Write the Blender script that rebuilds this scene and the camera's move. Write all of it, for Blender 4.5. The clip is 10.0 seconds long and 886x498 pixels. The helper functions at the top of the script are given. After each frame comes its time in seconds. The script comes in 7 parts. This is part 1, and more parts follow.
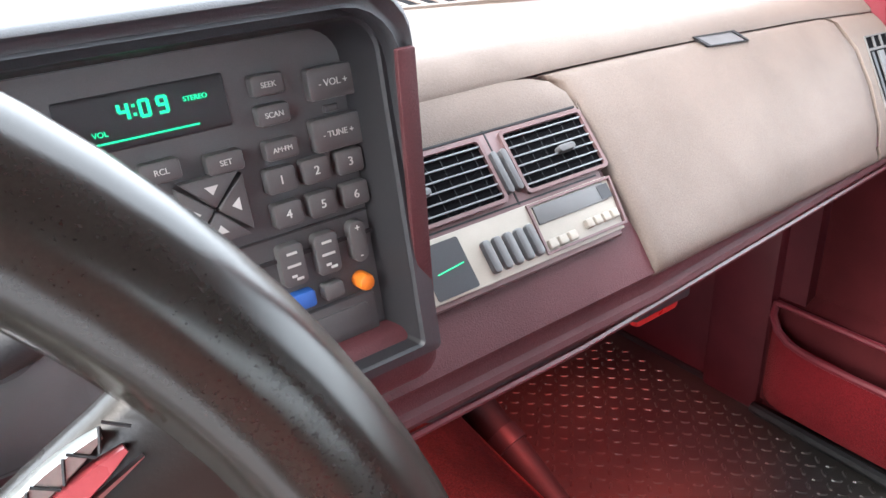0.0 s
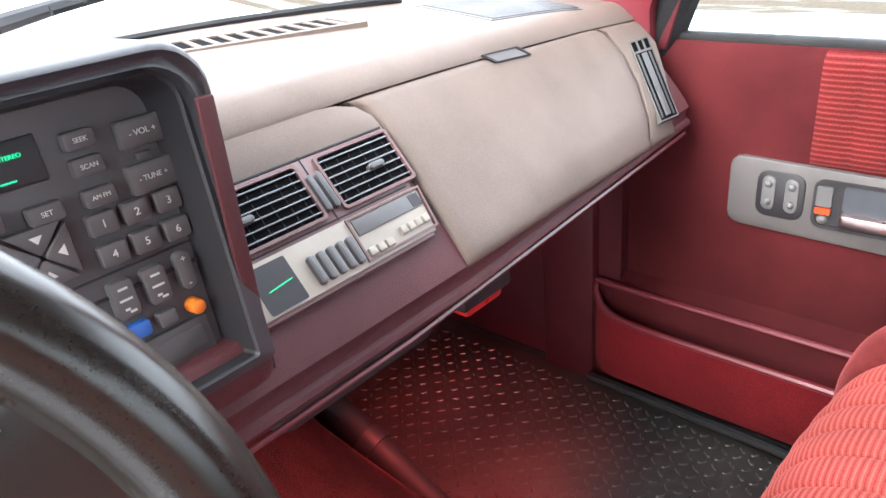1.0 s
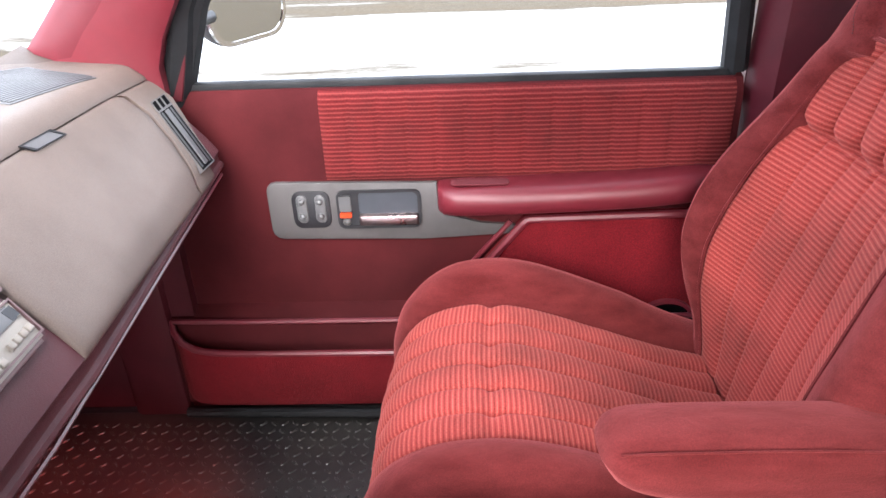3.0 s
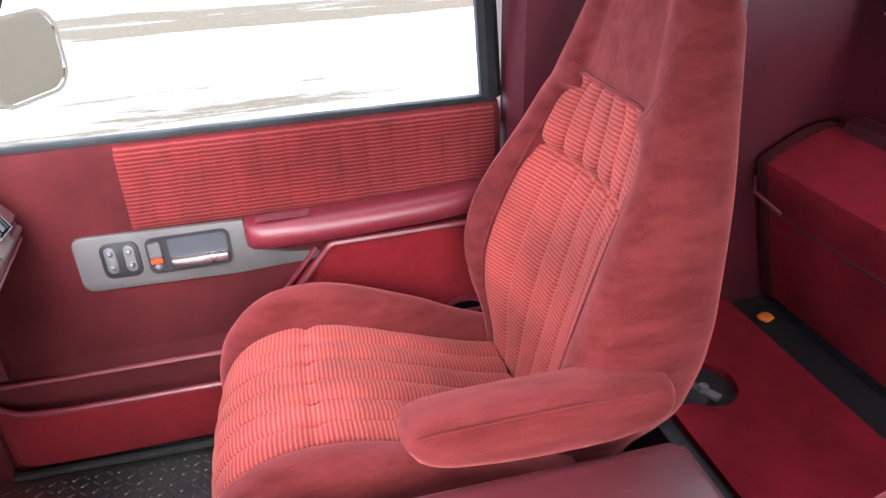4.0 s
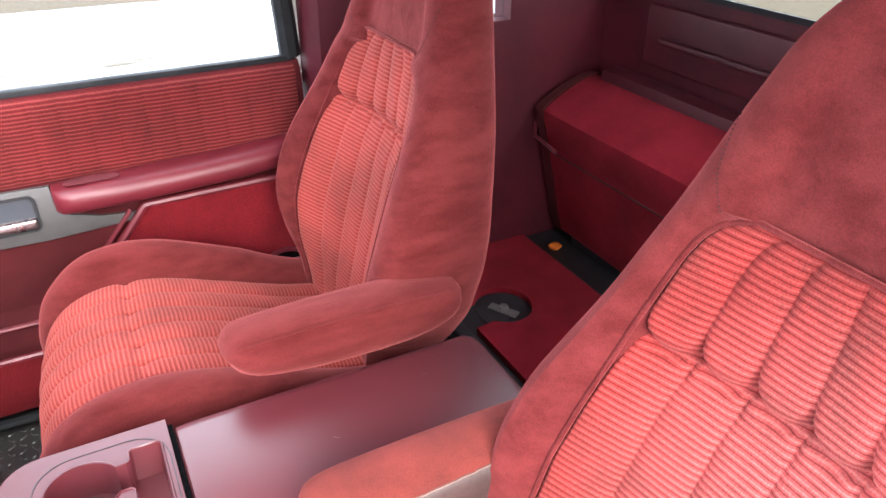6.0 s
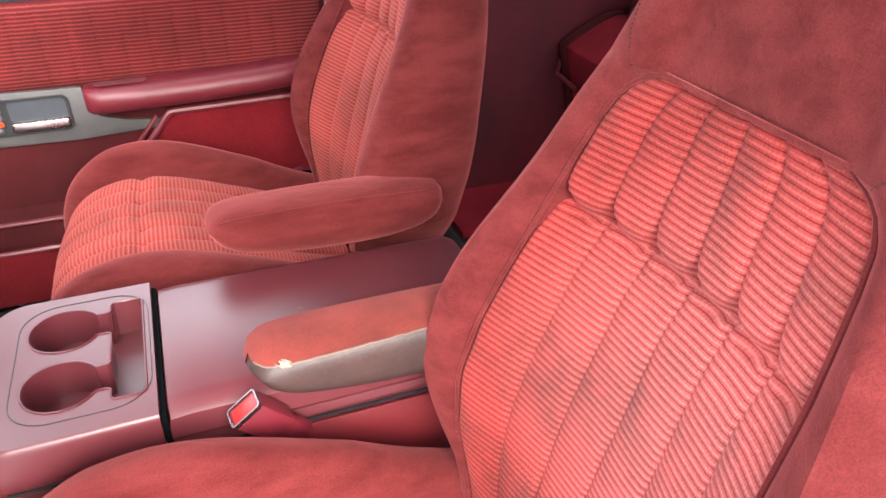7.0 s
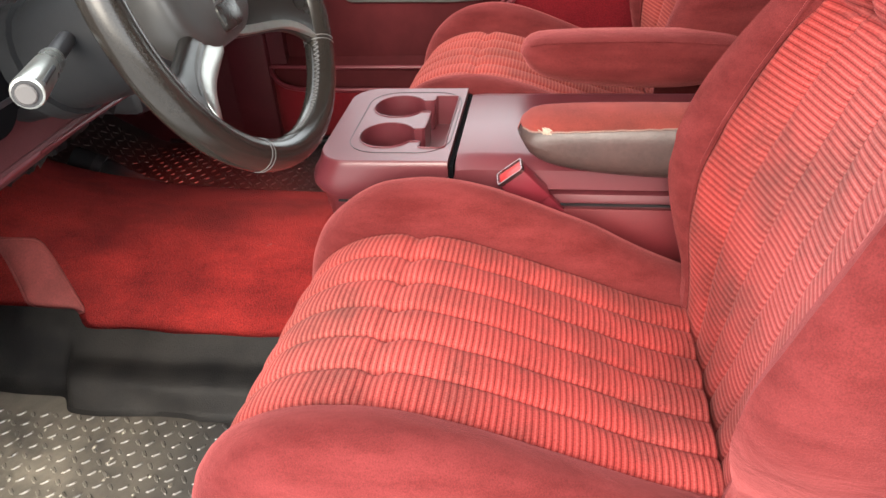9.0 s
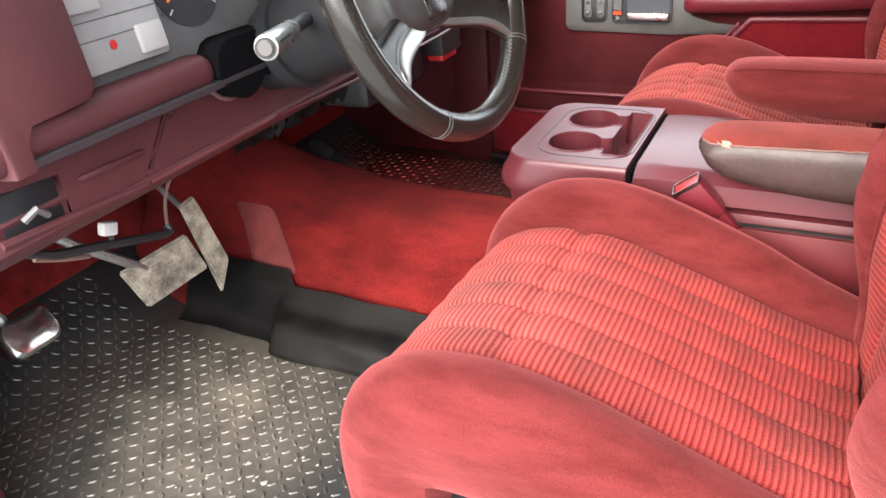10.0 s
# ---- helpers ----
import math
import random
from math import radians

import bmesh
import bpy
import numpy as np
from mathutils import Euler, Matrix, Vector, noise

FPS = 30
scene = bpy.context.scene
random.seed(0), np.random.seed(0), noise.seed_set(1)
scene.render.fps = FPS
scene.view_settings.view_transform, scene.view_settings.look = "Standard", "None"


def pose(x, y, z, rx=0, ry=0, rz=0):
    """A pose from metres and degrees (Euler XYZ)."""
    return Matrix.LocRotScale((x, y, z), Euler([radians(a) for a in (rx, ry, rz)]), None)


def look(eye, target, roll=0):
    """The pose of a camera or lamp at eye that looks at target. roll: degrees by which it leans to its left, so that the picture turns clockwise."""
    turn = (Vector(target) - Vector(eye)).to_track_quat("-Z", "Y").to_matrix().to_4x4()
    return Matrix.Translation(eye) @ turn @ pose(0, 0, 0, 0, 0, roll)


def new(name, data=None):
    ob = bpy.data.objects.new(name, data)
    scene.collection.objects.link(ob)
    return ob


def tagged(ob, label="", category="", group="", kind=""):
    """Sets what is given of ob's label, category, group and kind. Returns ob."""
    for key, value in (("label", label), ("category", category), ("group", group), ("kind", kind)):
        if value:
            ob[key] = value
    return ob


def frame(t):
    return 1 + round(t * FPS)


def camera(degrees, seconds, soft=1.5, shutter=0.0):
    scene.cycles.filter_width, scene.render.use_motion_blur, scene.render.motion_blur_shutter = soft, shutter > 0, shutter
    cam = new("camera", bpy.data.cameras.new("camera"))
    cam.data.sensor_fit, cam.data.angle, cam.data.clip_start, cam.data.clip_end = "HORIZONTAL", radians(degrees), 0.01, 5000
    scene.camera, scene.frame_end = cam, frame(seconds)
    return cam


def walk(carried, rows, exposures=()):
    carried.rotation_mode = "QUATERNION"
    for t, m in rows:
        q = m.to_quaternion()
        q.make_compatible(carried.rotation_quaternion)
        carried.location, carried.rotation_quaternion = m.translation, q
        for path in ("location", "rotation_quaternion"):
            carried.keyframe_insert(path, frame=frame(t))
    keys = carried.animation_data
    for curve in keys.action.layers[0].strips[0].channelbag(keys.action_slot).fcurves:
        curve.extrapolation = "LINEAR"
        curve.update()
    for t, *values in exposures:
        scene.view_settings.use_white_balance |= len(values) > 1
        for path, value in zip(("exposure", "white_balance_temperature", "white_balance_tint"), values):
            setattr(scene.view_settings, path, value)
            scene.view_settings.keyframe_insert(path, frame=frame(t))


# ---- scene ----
from mathutils.bvhtree import BVHTree

cam = camera(62.9, 10.0)
EXPOSURES = [(0.0, 3.6, 6500, 10), (1.5, 3.3, 6500, 12), (2.5, 3.15, 6450, 14), (3.2, 3.15, 6350, 15), (4.5, 3.57, 6150, 15), (6.5, 3.3, 6500, 11), (8.0, 2.95, 7000, 10), (9.0, 2.8, 7100, 9), (10.0, 2.95, 6800, 10)]
PATH = [
    (0, (-0.256, 0.208, 0.869), (0.747, 1.683, -0.013), -3.9),
    (0.3, (-0.263, 0.179, 0.884), (0.806, 1.603, -0.005), -4.3),
    (0.5, (-0.267, 0.165, 0.884), (0.872, 1.556, 0.008), -5.0),
    (1, (-0.272, 0.143, 0.892), (1.031, 1.377, 0.011), -5.6),
    (1.5, (-0.281, 0.135, 0.904), (1.194, 1.14, 0.001), -5.3),
    (2, (-0.303, 0.127, 0.919), (1.311, 0.865, -0.005), -4.6),
    (2.5, (-0.336, 0.138, 0.94), (1.384, 0.546, 0.003), -3.5),
    (3.2, (-0.395, 0.175, 1.011), (1.363, 0.131, 0.057), -2.1),
    (4.5, (-0.54, 0.111, 1.094), (1.119, -0.458, 0.131), -2.9),
    (5.2, (-0.594, 0.141, 1.086), (0.97, -0.629, 0.106), -1.9),
    (6.5, (-0.706, 0.117, 1.039), (0.837, -0.655, 0.026), 0.7),
    (7, (-0.785, 0.055, 0.987), (0.798, -0.562, -0.069), 0.4),
    (7.5, (-0.833, 0.028, 0.946), (0.784, -0.438, -0.136), 0.5),
    (8, (-0.911, 0.053, 0.917), (0.733, -0.227, -0.186), 0.2),
    (8.4, (-0.984, 0.049, 0.909), (0.67, -0.023, -0.212), -1.3),
    (9, (-1.029, -0.012, 0.873), (0.608, 0.283, -0.238), -4.1),
    (9.5, (-1.043, -0.068, 0.838), (0.538, 0.521, -0.237), -4.9),
    (10, (-1.105, -0.095, 0.841), (0.422, 0.76, -0.127), -5.6),
]
walk(cam, [(t, look(eye, target, roll)) for t, eye, target, roll in PATH], EXPOSURES)

# ---- world and light ----
world = bpy.data.worlds.new("overcast_sky")
scene.world = world
world.use_nodes = True
wn = world.node_tree
wn.nodes.clear()
sky = wn.nodes.new("ShaderNodeTexSky")
sky.sky_type = "NISHITA"
sky.sun_disc = False
sky.sun_elevation = radians(32)
sky.sun_rotation = radians(-85)
sky.air_density, sky.dust_density, sky.ozone_density = 1.0, 6.0, 1.0
veil = wn.nodes.new("ShaderNodeMix")
veil.data_type = "RGBA"
veil.inputs[0].default_value = 0.8
veil.inputs[7].default_value = (8.5, 9.2, 10.2, 1)
wbg = wn.nodes.new("ShaderNodeBackground")
wbg.inputs[1].default_value = 0.118
wout = wn.nodes.new("ShaderNodeOutputWorld")
wn.links.new(sky.outputs[0], veil.inputs[6])
wn.links.new(veil.outputs[2], wbg.inputs[0])
wn.links.new(wbg.outputs[0], wout.inputs[0])

sun = new("sun", bpy.data.lights.new("sun", "SUN"))
sun.data.energy, sun.data.angle, sun.data.color = 0.8, radians(45), (1.0, 0.98, 0.95)
sun.matrix_world = look((-5.0, 0.6, 3.4), (0, 0.2, 0.4))


# ---- materials ----
def material(name):
    m = bpy.data.materials.new(name)
    m.use_nodes = True
    t = m.node_tree
    return m, t, t.nodes["Principled BSDF"]


def add(t, kind, **inputs):
    n = t.nodes.new(kind)
    for k, v in inputs.items():
        n.inputs[k.replace("_", " ")].default_value = v
    return n


def ramp(t, fac, stops):
    r = t.nodes.new("ShaderNodeValToRGB")
    e = r.color_ramp.elements
    while len(e) < len(stops):
        e.new(0.5)
    for el, (p, c) in zip(e, stops):
        el.position = p
        el.color = (*c, 1) if len(c) == 3 else c
    t.links.new(fac, r.inputs[0])
    return r.outputs[0]


def shade(c, k):
    return tuple(min(1.0, v * k) for v in c)


def surface(name, color, rough=0.5, metal=0.0, grain=900.0, bump=0.15, vary=0.25, stain=6.0, stain_mix=0.3, stain_color=None,
            sheen=0.0, coat=0.0, depth=0.001, spec=0.5, crease=0.0, nap=None, fuzz=0.6, patchy=1.0):
    """Colour with stains at one scale and grain with relief at another."""
    m, t, b = material(name)
    co = add(t, "ShaderNodeTexCoord").outputs["Object"]
    big = add(t, "ShaderNodeTexNoise", Scale=stain, Detail=5.0, Roughness=0.6)
    small = add(t, "ShaderNodeTexNoise", Scale=grain, Detail=3.0, Roughness=0.6)
    if nap:
        brush = add(t, "ShaderNodeMapping", Scale=nap)
        t.links.new(co, brush.inputs[0])
        t.links.new(brush.outputs[0], big.inputs["Vector"])
    else:
        t.links.new(co, big.inputs["Vector"])
    t.links.new(co, small.inputs["Vector"])
    dark = stain_color or shade(color, 1 - stain_mix)
    c1 = ramp(t, big.outputs[0], [(0.35, dark), (0.62, color)])
    mul = t.nodes.new("ShaderNodeMix")
    mul.data_type, mul.blend_type = "RGBA", "MULTIPLY"
    mul.inputs[0].default_value = 1.0
    t.links.new(c1, mul.inputs[6])
    g = ramp(t, small.outputs[0], [(0.3, (1 - vary,) * 3), (0.7, (1.0,) * 3)])
    t.links.new(g, mul.inputs[7])
    t.links.new(mul.outputs[2], b.inputs["Base Color"])
    rr = ramp(t, big.outputs[0], [(0.3, (min(1, rough + 0.1 * patchy),) * 3), (0.7, (max(0.03, rough - 0.06 * patchy),) * 3)])
    t.links.new(rr, b.inputs["Roughness"])
    b.inputs["Metallic"].default_value = metal
    b.inputs["Sheen Weight"].default_value = sheen
    b.inputs["Sheen Roughness"].default_value = fuzz
    b.inputs["Sheen Tint"].default_value = (1, 0.27, 0.27, 1)
    b.inputs["Coat Weight"].default_value = coat
    b.inputs["Coat Roughness"].default_value = 0.38
    b.inputs["Specular IOR Level"].default_value = spec
    if bump:
        bp = add(t, "ShaderNodeBump", Strength=bump, Distance=depth)
        t.links.new(small.outputs[0], bp.inputs["Height"])
        t.links.new(bp.outputs[0], b.inputs["Normal"])
        if crease:
            mp = add(t, "ShaderNodeMapping", Scale=(26.0, 11.0, 26.0))
            t.links.new(co, mp.inputs[0])
            cr = add(t, "ShaderNodeTexNoise", Scale=1.0, Detail=4.0, Roughness=0.55, Distortion=0.6)
            t.links.new(mp.outputs[0], cr.inputs["Vector"])
            b3 = add(t, "ShaderNodeBump", Strength=crease, Distance=0.012)
            t.links.new(cr.outputs[0], b3.inputs["Height"])
            t.links.new(b3.outputs[0], bp.inputs["Normal"])
    return m


def dusted(m, centre, reach, color):
    """Dry dust trodden into a patch round a place, thinning out in blotches."""
    t = m.node_tree
    b = t.nodes["Principled BSDF"]
    src = b.inputs["Base Color"].links[0].from_socket
    co = add(t, "ShaderNodeTexCoord").outputs["Object"]
    d = t.nodes.new("ShaderNodeVectorMath")
    d.operation = "DISTANCE"
    d.inputs[1].default_value = centre
    t.links.new(co, d.inputs[0])
    near = add(t, "ShaderNodeMapRange", From_Min=0.05, From_Max=reach, To_Min=0.48, To_Max=0.0)
    t.links.new(d.outputs["Value"], near.inputs[0])
    n = add(t, "ShaderNodeTexNoise", Scale=11.0, Detail=7.0, Roughness=0.7)
    t.links.new(co, n.inputs["Vector"])
    s = t.nodes.new("ShaderNodeMath")
    s.operation = "MULTIPLY"
    t.links.new(near.outputs[0], s.inputs[0])
    t.links.new(ramp(t, n.outputs[0], [(0.28, (0.12,) * 3), (0.68, (1.4,) * 3)]), s.inputs[1])
    mx = t.nodes.new("ShaderNodeMix")
    mx.data_type = "RGBA"
    t.links.new(s.outputs[0], mx.inputs[0])
    t.links.new(src, mx.inputs[6])
    mx.inputs[7].default_value = (*color, 1)
    t.links.new(mx.outputs[2], b.inputs["Base Color"])


def ribbed(name, light, mid, dark, pitch, sheen=0.18, soil=0.45, bump=0.3, soil_scale=9.0, lightened=()):
    """Corduroy: ribs at a set pitch along the second surface coordinate, shade painted into the furrows, with worn and
    soiled areas and patches of painted light.
    """
    m, t, b = material(name)
    uv = add(t, "ShaderNodeUVMap").outputs[0]
    sep = add(t, "ShaderNodeSeparateXYZ")
    t.links.new(uv, sep.inputs[0])
    co = add(t, "ShaderNodeTexCoord").outputs["Object"]

    def calc(op, a, bb, cc=None):
        n = t.nodes.new("ShaderNodeMath")
        n.operation = op
        for i, v in enumerate((a, bb, cc)):
            if isinstance(v, (int, float)):
                n.inputs[i].default_value = v
            elif v is not None:
                t.links.new(v, n.inputs[i])
        return n.outputs[0]

    def times(a, bb):
        n = t.nodes.new("ShaderNodeMix")
        n.data_type, n.blend_type = "RGBA", "MULTIPLY"
        n.inputs[0].default_value = 1
        t.links.new(a, n.inputs[6])
        t.links.new(bb, n.inputs[7])
        return n.outputs[2]
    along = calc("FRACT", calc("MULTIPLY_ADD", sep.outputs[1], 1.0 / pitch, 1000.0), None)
    # furrow shade is put into the colour: dark groove, paler crest
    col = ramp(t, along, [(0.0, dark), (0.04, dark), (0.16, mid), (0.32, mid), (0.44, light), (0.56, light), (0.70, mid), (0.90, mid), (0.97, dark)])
    # short pile standing in fine columns across the ribs
    pile = add(t, "ShaderNodeMapping", Scale=(760.0, 300.0, 1.0))
    t.links.new(uv, pile.inputs[0])
    fine = add(t, "ShaderNodeTexNoise", Scale=1.0, Detail=2.0)
    t.links.new(pile.outputs[0], fine.inputs["Vector"])
    # grime rubbed onto the ribs in blotches, faded areas between
    big = add(t, "ShaderNodeTexNoise", Scale=soil_scale, Detail=7.0, Roughness=0.66)
    t.links.new(co, big.inputs["Vector"])
    wide = add(t, "ShaderNodeTexNoise", Scale=2.6, Detail=3.0, Roughness=0.5)
    t.links.new(co, wide.inputs["Vector"])
    dirt = ramp(t, big.outputs[0], [(0.32, (1 - soil, 1 - soil * 0.5, 1 - soil * 0.55)), (0.56, (1, 1, 1))])
    fade = ramp(t, wide.outputs[0], [(0.36, (0.86, 0.80, 0.80)), (0.64, (1.08, 1.16, 1.14))])
    c = times(times(times(col, dirt), fade), ramp(t, fine.outputs[0], [(0.30, (0.66,) * 3), (0.70, (1.14,) * 3)]))
    # door light put into the colour: brighter round a point, thinning out unevenly
    for place, reach, gain in lightened:
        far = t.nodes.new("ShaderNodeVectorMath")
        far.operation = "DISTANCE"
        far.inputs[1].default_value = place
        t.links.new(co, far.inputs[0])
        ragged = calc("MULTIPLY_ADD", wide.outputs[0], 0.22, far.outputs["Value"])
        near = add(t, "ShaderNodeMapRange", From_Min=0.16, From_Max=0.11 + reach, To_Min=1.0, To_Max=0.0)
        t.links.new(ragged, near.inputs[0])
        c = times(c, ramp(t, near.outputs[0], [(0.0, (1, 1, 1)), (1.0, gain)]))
    t.links.new(c, b.inputs["Base Color"])
    b.inputs["Roughness"].default_value = 0.95
    b.inputs["Specular IOR Level"].default_value = 0.12
    b.inputs["Sheen Weight"].default_value = sheen
    b.inputs["Sheen Roughness"].default_value = 0.5
    b.inputs["Sheen Tint"].default_value = (1, 0.40, 0.37, 1)
    bp = add(t, "ShaderNodeBump", Strength=bump, Distance=0.0006)
    t.links.new(fine.outputs[0], bp.inputs["Height"])
    t.links.new(bp.outputs[0], b.inputs["Normal"])
    return m


RIB = 0.0071          # metres from rib to rib
M_VELOUR = surface("seat_velour", (0.138, 0.0215, 0.0215), 0.95, grain=700, bump=0.5, vary=0.40, stain=8, stain_color=(0.086, 0.0112, 0.0112), sheen=0.34, depth=0.001, spec=0.10, crease=0.22, nap=(3.0, 0.9, 3.6), fuzz=0.5)
M_VELOUR_WORN = surface("armrest_velour_worn", (0.18, 0.032, 0.025), 0.95, grain=600, bump=0.4, vary=0.3, stain=11, stain_color=(0.100, 0.021, 0.017), sheen=0.15, depth=0.001, spec=0.15)
# two bright patches carry the open door's light on cushion and back
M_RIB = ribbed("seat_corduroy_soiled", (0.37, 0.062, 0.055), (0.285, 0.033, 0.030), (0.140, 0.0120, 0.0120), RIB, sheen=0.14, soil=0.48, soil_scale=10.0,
               lightened=(((-0.05, 0.27, 0.36), 0.26, (1.25, 1.75, 1.7)), ((-0.13, -0.28, 0.52), 0.29, (1.80, 3.3, 3.4))))
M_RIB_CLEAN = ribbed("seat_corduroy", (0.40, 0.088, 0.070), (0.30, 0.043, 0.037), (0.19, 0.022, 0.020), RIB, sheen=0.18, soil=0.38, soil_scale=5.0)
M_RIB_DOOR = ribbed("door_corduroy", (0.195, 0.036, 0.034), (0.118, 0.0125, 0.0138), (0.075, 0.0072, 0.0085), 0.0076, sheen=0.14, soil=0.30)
M_MAUVE = surface("mauve_surround_plastic", (0.125, 0.070, 0.070), 0.45, grain=1100, bump=0.12, vary=0.12, stain=5, stain_mix=0.2)
M_SLAT = surface("steel_grey_louvre", (0.20, 0.215, 0.23), 0.4, grain=1300, bump=0.03, vary=0.1)
M_PULL = surface("tinted_bright_metal", (0.42, 0.33, 0.33), 0.28, metal=1.0, grain=500, bump=0.0, vary=0.1, stain=30, stain_mix=0.3)
M_KICK = surface("dark_wine_kick_plastic", (0.072, 0.0100, 0.0145), 0.55, grain=900, bump=0.2, vary=0.15, stain=6, stain_mix=0.3, spec=0.3)
M_SPOKE = surface("satin_spoke_cover", (0.015, 0.013, 0.0115), 0.30, grain=1200, bump=0.08, vary=0.2, stain=10, stain_mix=0.3, depth=0.0005, spec=0.4)
M_SATIN = surface("satin_silver_trim", (0.46, 0.47, 0.44), 0.30, metal=0.9, grain=900, bump=0.03, vary=0.15, stain=14, stain_mix=0.3)
M_BRIGHT = surface("polished_strip", (0.80, 0.80, 0.78), 0.18, metal=1.0, grain=500, bump=0.0, vary=0.05, stain=20, stain_mix=0.15)
M_STRIP = surface("glossy_red_strip", (0.36, 0.060, 0.070), 0.26, grain=900, bump=0.0, vary=0.1, stain=30, stain_mix=0.3, spec=0.8, coat=0.5)
M_SWITCH = surface("pale_switch_panel", (0.25, 0.247, 0.245), 0.5, grain=1300, bump=0.05, vary=0.1)
M_SEAM_DARK = surface("dark_seam_thread", (0.05, 0.007, 0.009), 0.9, grain=800, bump=0.2)
M_SEAM = surface("seam_thread", (0.17, 0.02, 0.03), 0.8, grain=800, bump=0.2)
M_DOOR = surface("door_panel_suede", (0.066, 0.0065, 0.0085), 0.85, grain=500, bump=0.2, vary=0.2, stain=5, stain_mix=0.4, sheen=0.05, spec=0.18)
M_DOOR_CARPET = surface("door_carpet", (0.20, 0.010, 0.016), 1.0, grain=420, bump=0.9, vary=0.5, stain=9, stain_mix=0.3, depth=0.003, sheen=0.08, spec=0.1)
M_CARPET = surface("red_carpet", (0.37, 0.024, 0.0205), 1.0, grain=420, bump=1.0, vary=0.6, stain=6, stain_color=(0.16, 0.0085, 0.0085), depth=0.004, sheen=0.16, spec=0.1, nap=(2.2, 0.8, 1.6))
M_MAROON = surface("maroon_plastic", (0.080, 0.0235, 0.0275), 0.52, grain=800, bump=0.5, vary=0.18, stain=5, stain_mix=0.25, depth=0.0009, spec=0.28)
M_TRIM_RED = surface("red_trim_plastic", (0.145, 0.015, 0.024), 0.4, grain=1300, bump=0.12, vary=0.1, stain=5, stain_mix=0.2)
M_DASH = surface("dash_vinyl", (0.143, 0.109, 0.091), 0.55, grain=700, bump=0.5, vary=0.2, stain=4, stain_mix=0.28, depth=0.0009, spec=0.28)
M_CONSOLE = surface("console_plastic", (0.105, 0.020, 0.026), 0.32, grain=1200, bump=0.06, vary=0.1, stain=1.7, stain_mix=0.1, spec=0.5, coat=0.2)
# console plastic made redder: bounce light on its lower side is in the colour
M_CONSOLE_LOW = surface("console_side_red_bounce", (0.12, 0.009, 0.013), 0.5, grain=700, bump=0.2, vary=0.2, stain=6, stain_mix=0.3)
M_TRIM_DARK = surface("deep_red_trim_plastic", (0.080, 0.0085, 0.0160), 0.5, grain=1300, bump=0.12, vary=0.1, stain=4, stain_mix=0.4, spec=0.3)
M_PALE = surface("pale_grey_key_plastic", (0.36, 0.35, 0.345), 0.45, grain=1300, bump=0.05, vary=0.1)
M_CUP = surface("blue_grey_cup_plastic", (0.055, 0.062, 0.074), 0.35, grain=1300, bump=0.03, vary=0.1)
M_ROCKER = surface("grey_rocker_plastic", (0.105, 0.105, 0.108), 0.4, grain=1300, bump=0.05, vary=0.1)
M_BLACK = surface("black_plastic", (0.018, 0.018, 0.021), 0.45, grain=1200, bump=0.1, vary=0.2)
M_CLUSTER = surface("charcoal_plastic", (0.084, 0.083, 0.086), 0.5, grain=1500, bump=0.1, vary=0.15)
M_KEY = surface("grey_key_plastic", (0.100, 0.098, 0.099), 0.45, grain=1500, bump=0.05, vary=0.1)
M_GREY = surface("grey_trim_plate", (0.085, 0.079, 0.079), 0.5, grain=1300, bump=0.08, vary=0.1)
M_TAUPE = surface("taupe_control_face", (0.31, 0.275, 0.230), 0.5, grain=1300, bump=0.05, vary=0.1)
M_RUBBER = surface("rubber_mat", (0.033, 0.0318, 0.0330), 0.34, grain=500, bump=0.3, vary=0.35, stain=5.5, stain_color=(0.052, 0.048, 0.044), depth=0.001, spec=0.7)
dusted(M_RUBBER, (-0.41, 0.84, 0.0), 0.37, (0.40, 0.345, 0.265))
M_HOOD_PAD = surface("charcoal_hood_vinyl", (0.030, 0.032, 0.037), 0.42, grain=1100, bump=0.3, vary=0.15, depth=0.0008, coat=0.2)
M_PAD = surface("worn_heel_pad", (0.30, 0.060, 0.055), 0.6, grain=300, bump=0.4, vary=0.3, stain=20, stain_mix=0.25)
M_BENCH = surface("crimson_velour", (0.27, 0.013, 0.026), 1.0, grain=500, bump=0.6, vary=0.4, stain=6, stain_mix=0.35, depth=0.002, sheen=0.06, spec=0.08)
M_DIRT = surface("muddy_bed_liner", (0.16, 0.12, 0.08), 0.9, grain=60, bump=0.4, vary=0.4, stain=3, stain_mix=0.5)
M_SEAL = surface("rubber_seal", (0.013, 0.014, 0.016), 0.6, grain=700, bump=0.2, stain=14, spec=0.25)
M_LEATHER = surface("wheel_leather", (0.018, 0.0158, 0.0136), 0.22, grain=1100, bump=0.025, vary=0.2, stain=9, stain_color=(0.014, 0.0122, 0.0105), depth=0.0005, spec=0.42, patchy=0.1)
M_HUB = surface("horn_pad_vinyl", (0.038, 0.037, 0.036), 0.34, grain=1100, bump=0.3, vary=0.15, depth=0.0006)
M_MIRROR = surface("mirror_glass", (0.62, 0.64, 0.65), 0.03, metal=1.0, bump=0.0, vary=0.02, stain_mix=0.05)
M_CHROME = surface("chrome", (0.75, 0.74, 0.73), 0.16, metal=1.0, grain=500, bump=0.0, vary=0.05, stain=30, stain_mix=0.2)
M_STEEL = surface("worn_steel", (0.42, 0.41, 0.40), 0.4, metal=0.8, grain=400, bump=0.2, vary=0.3)
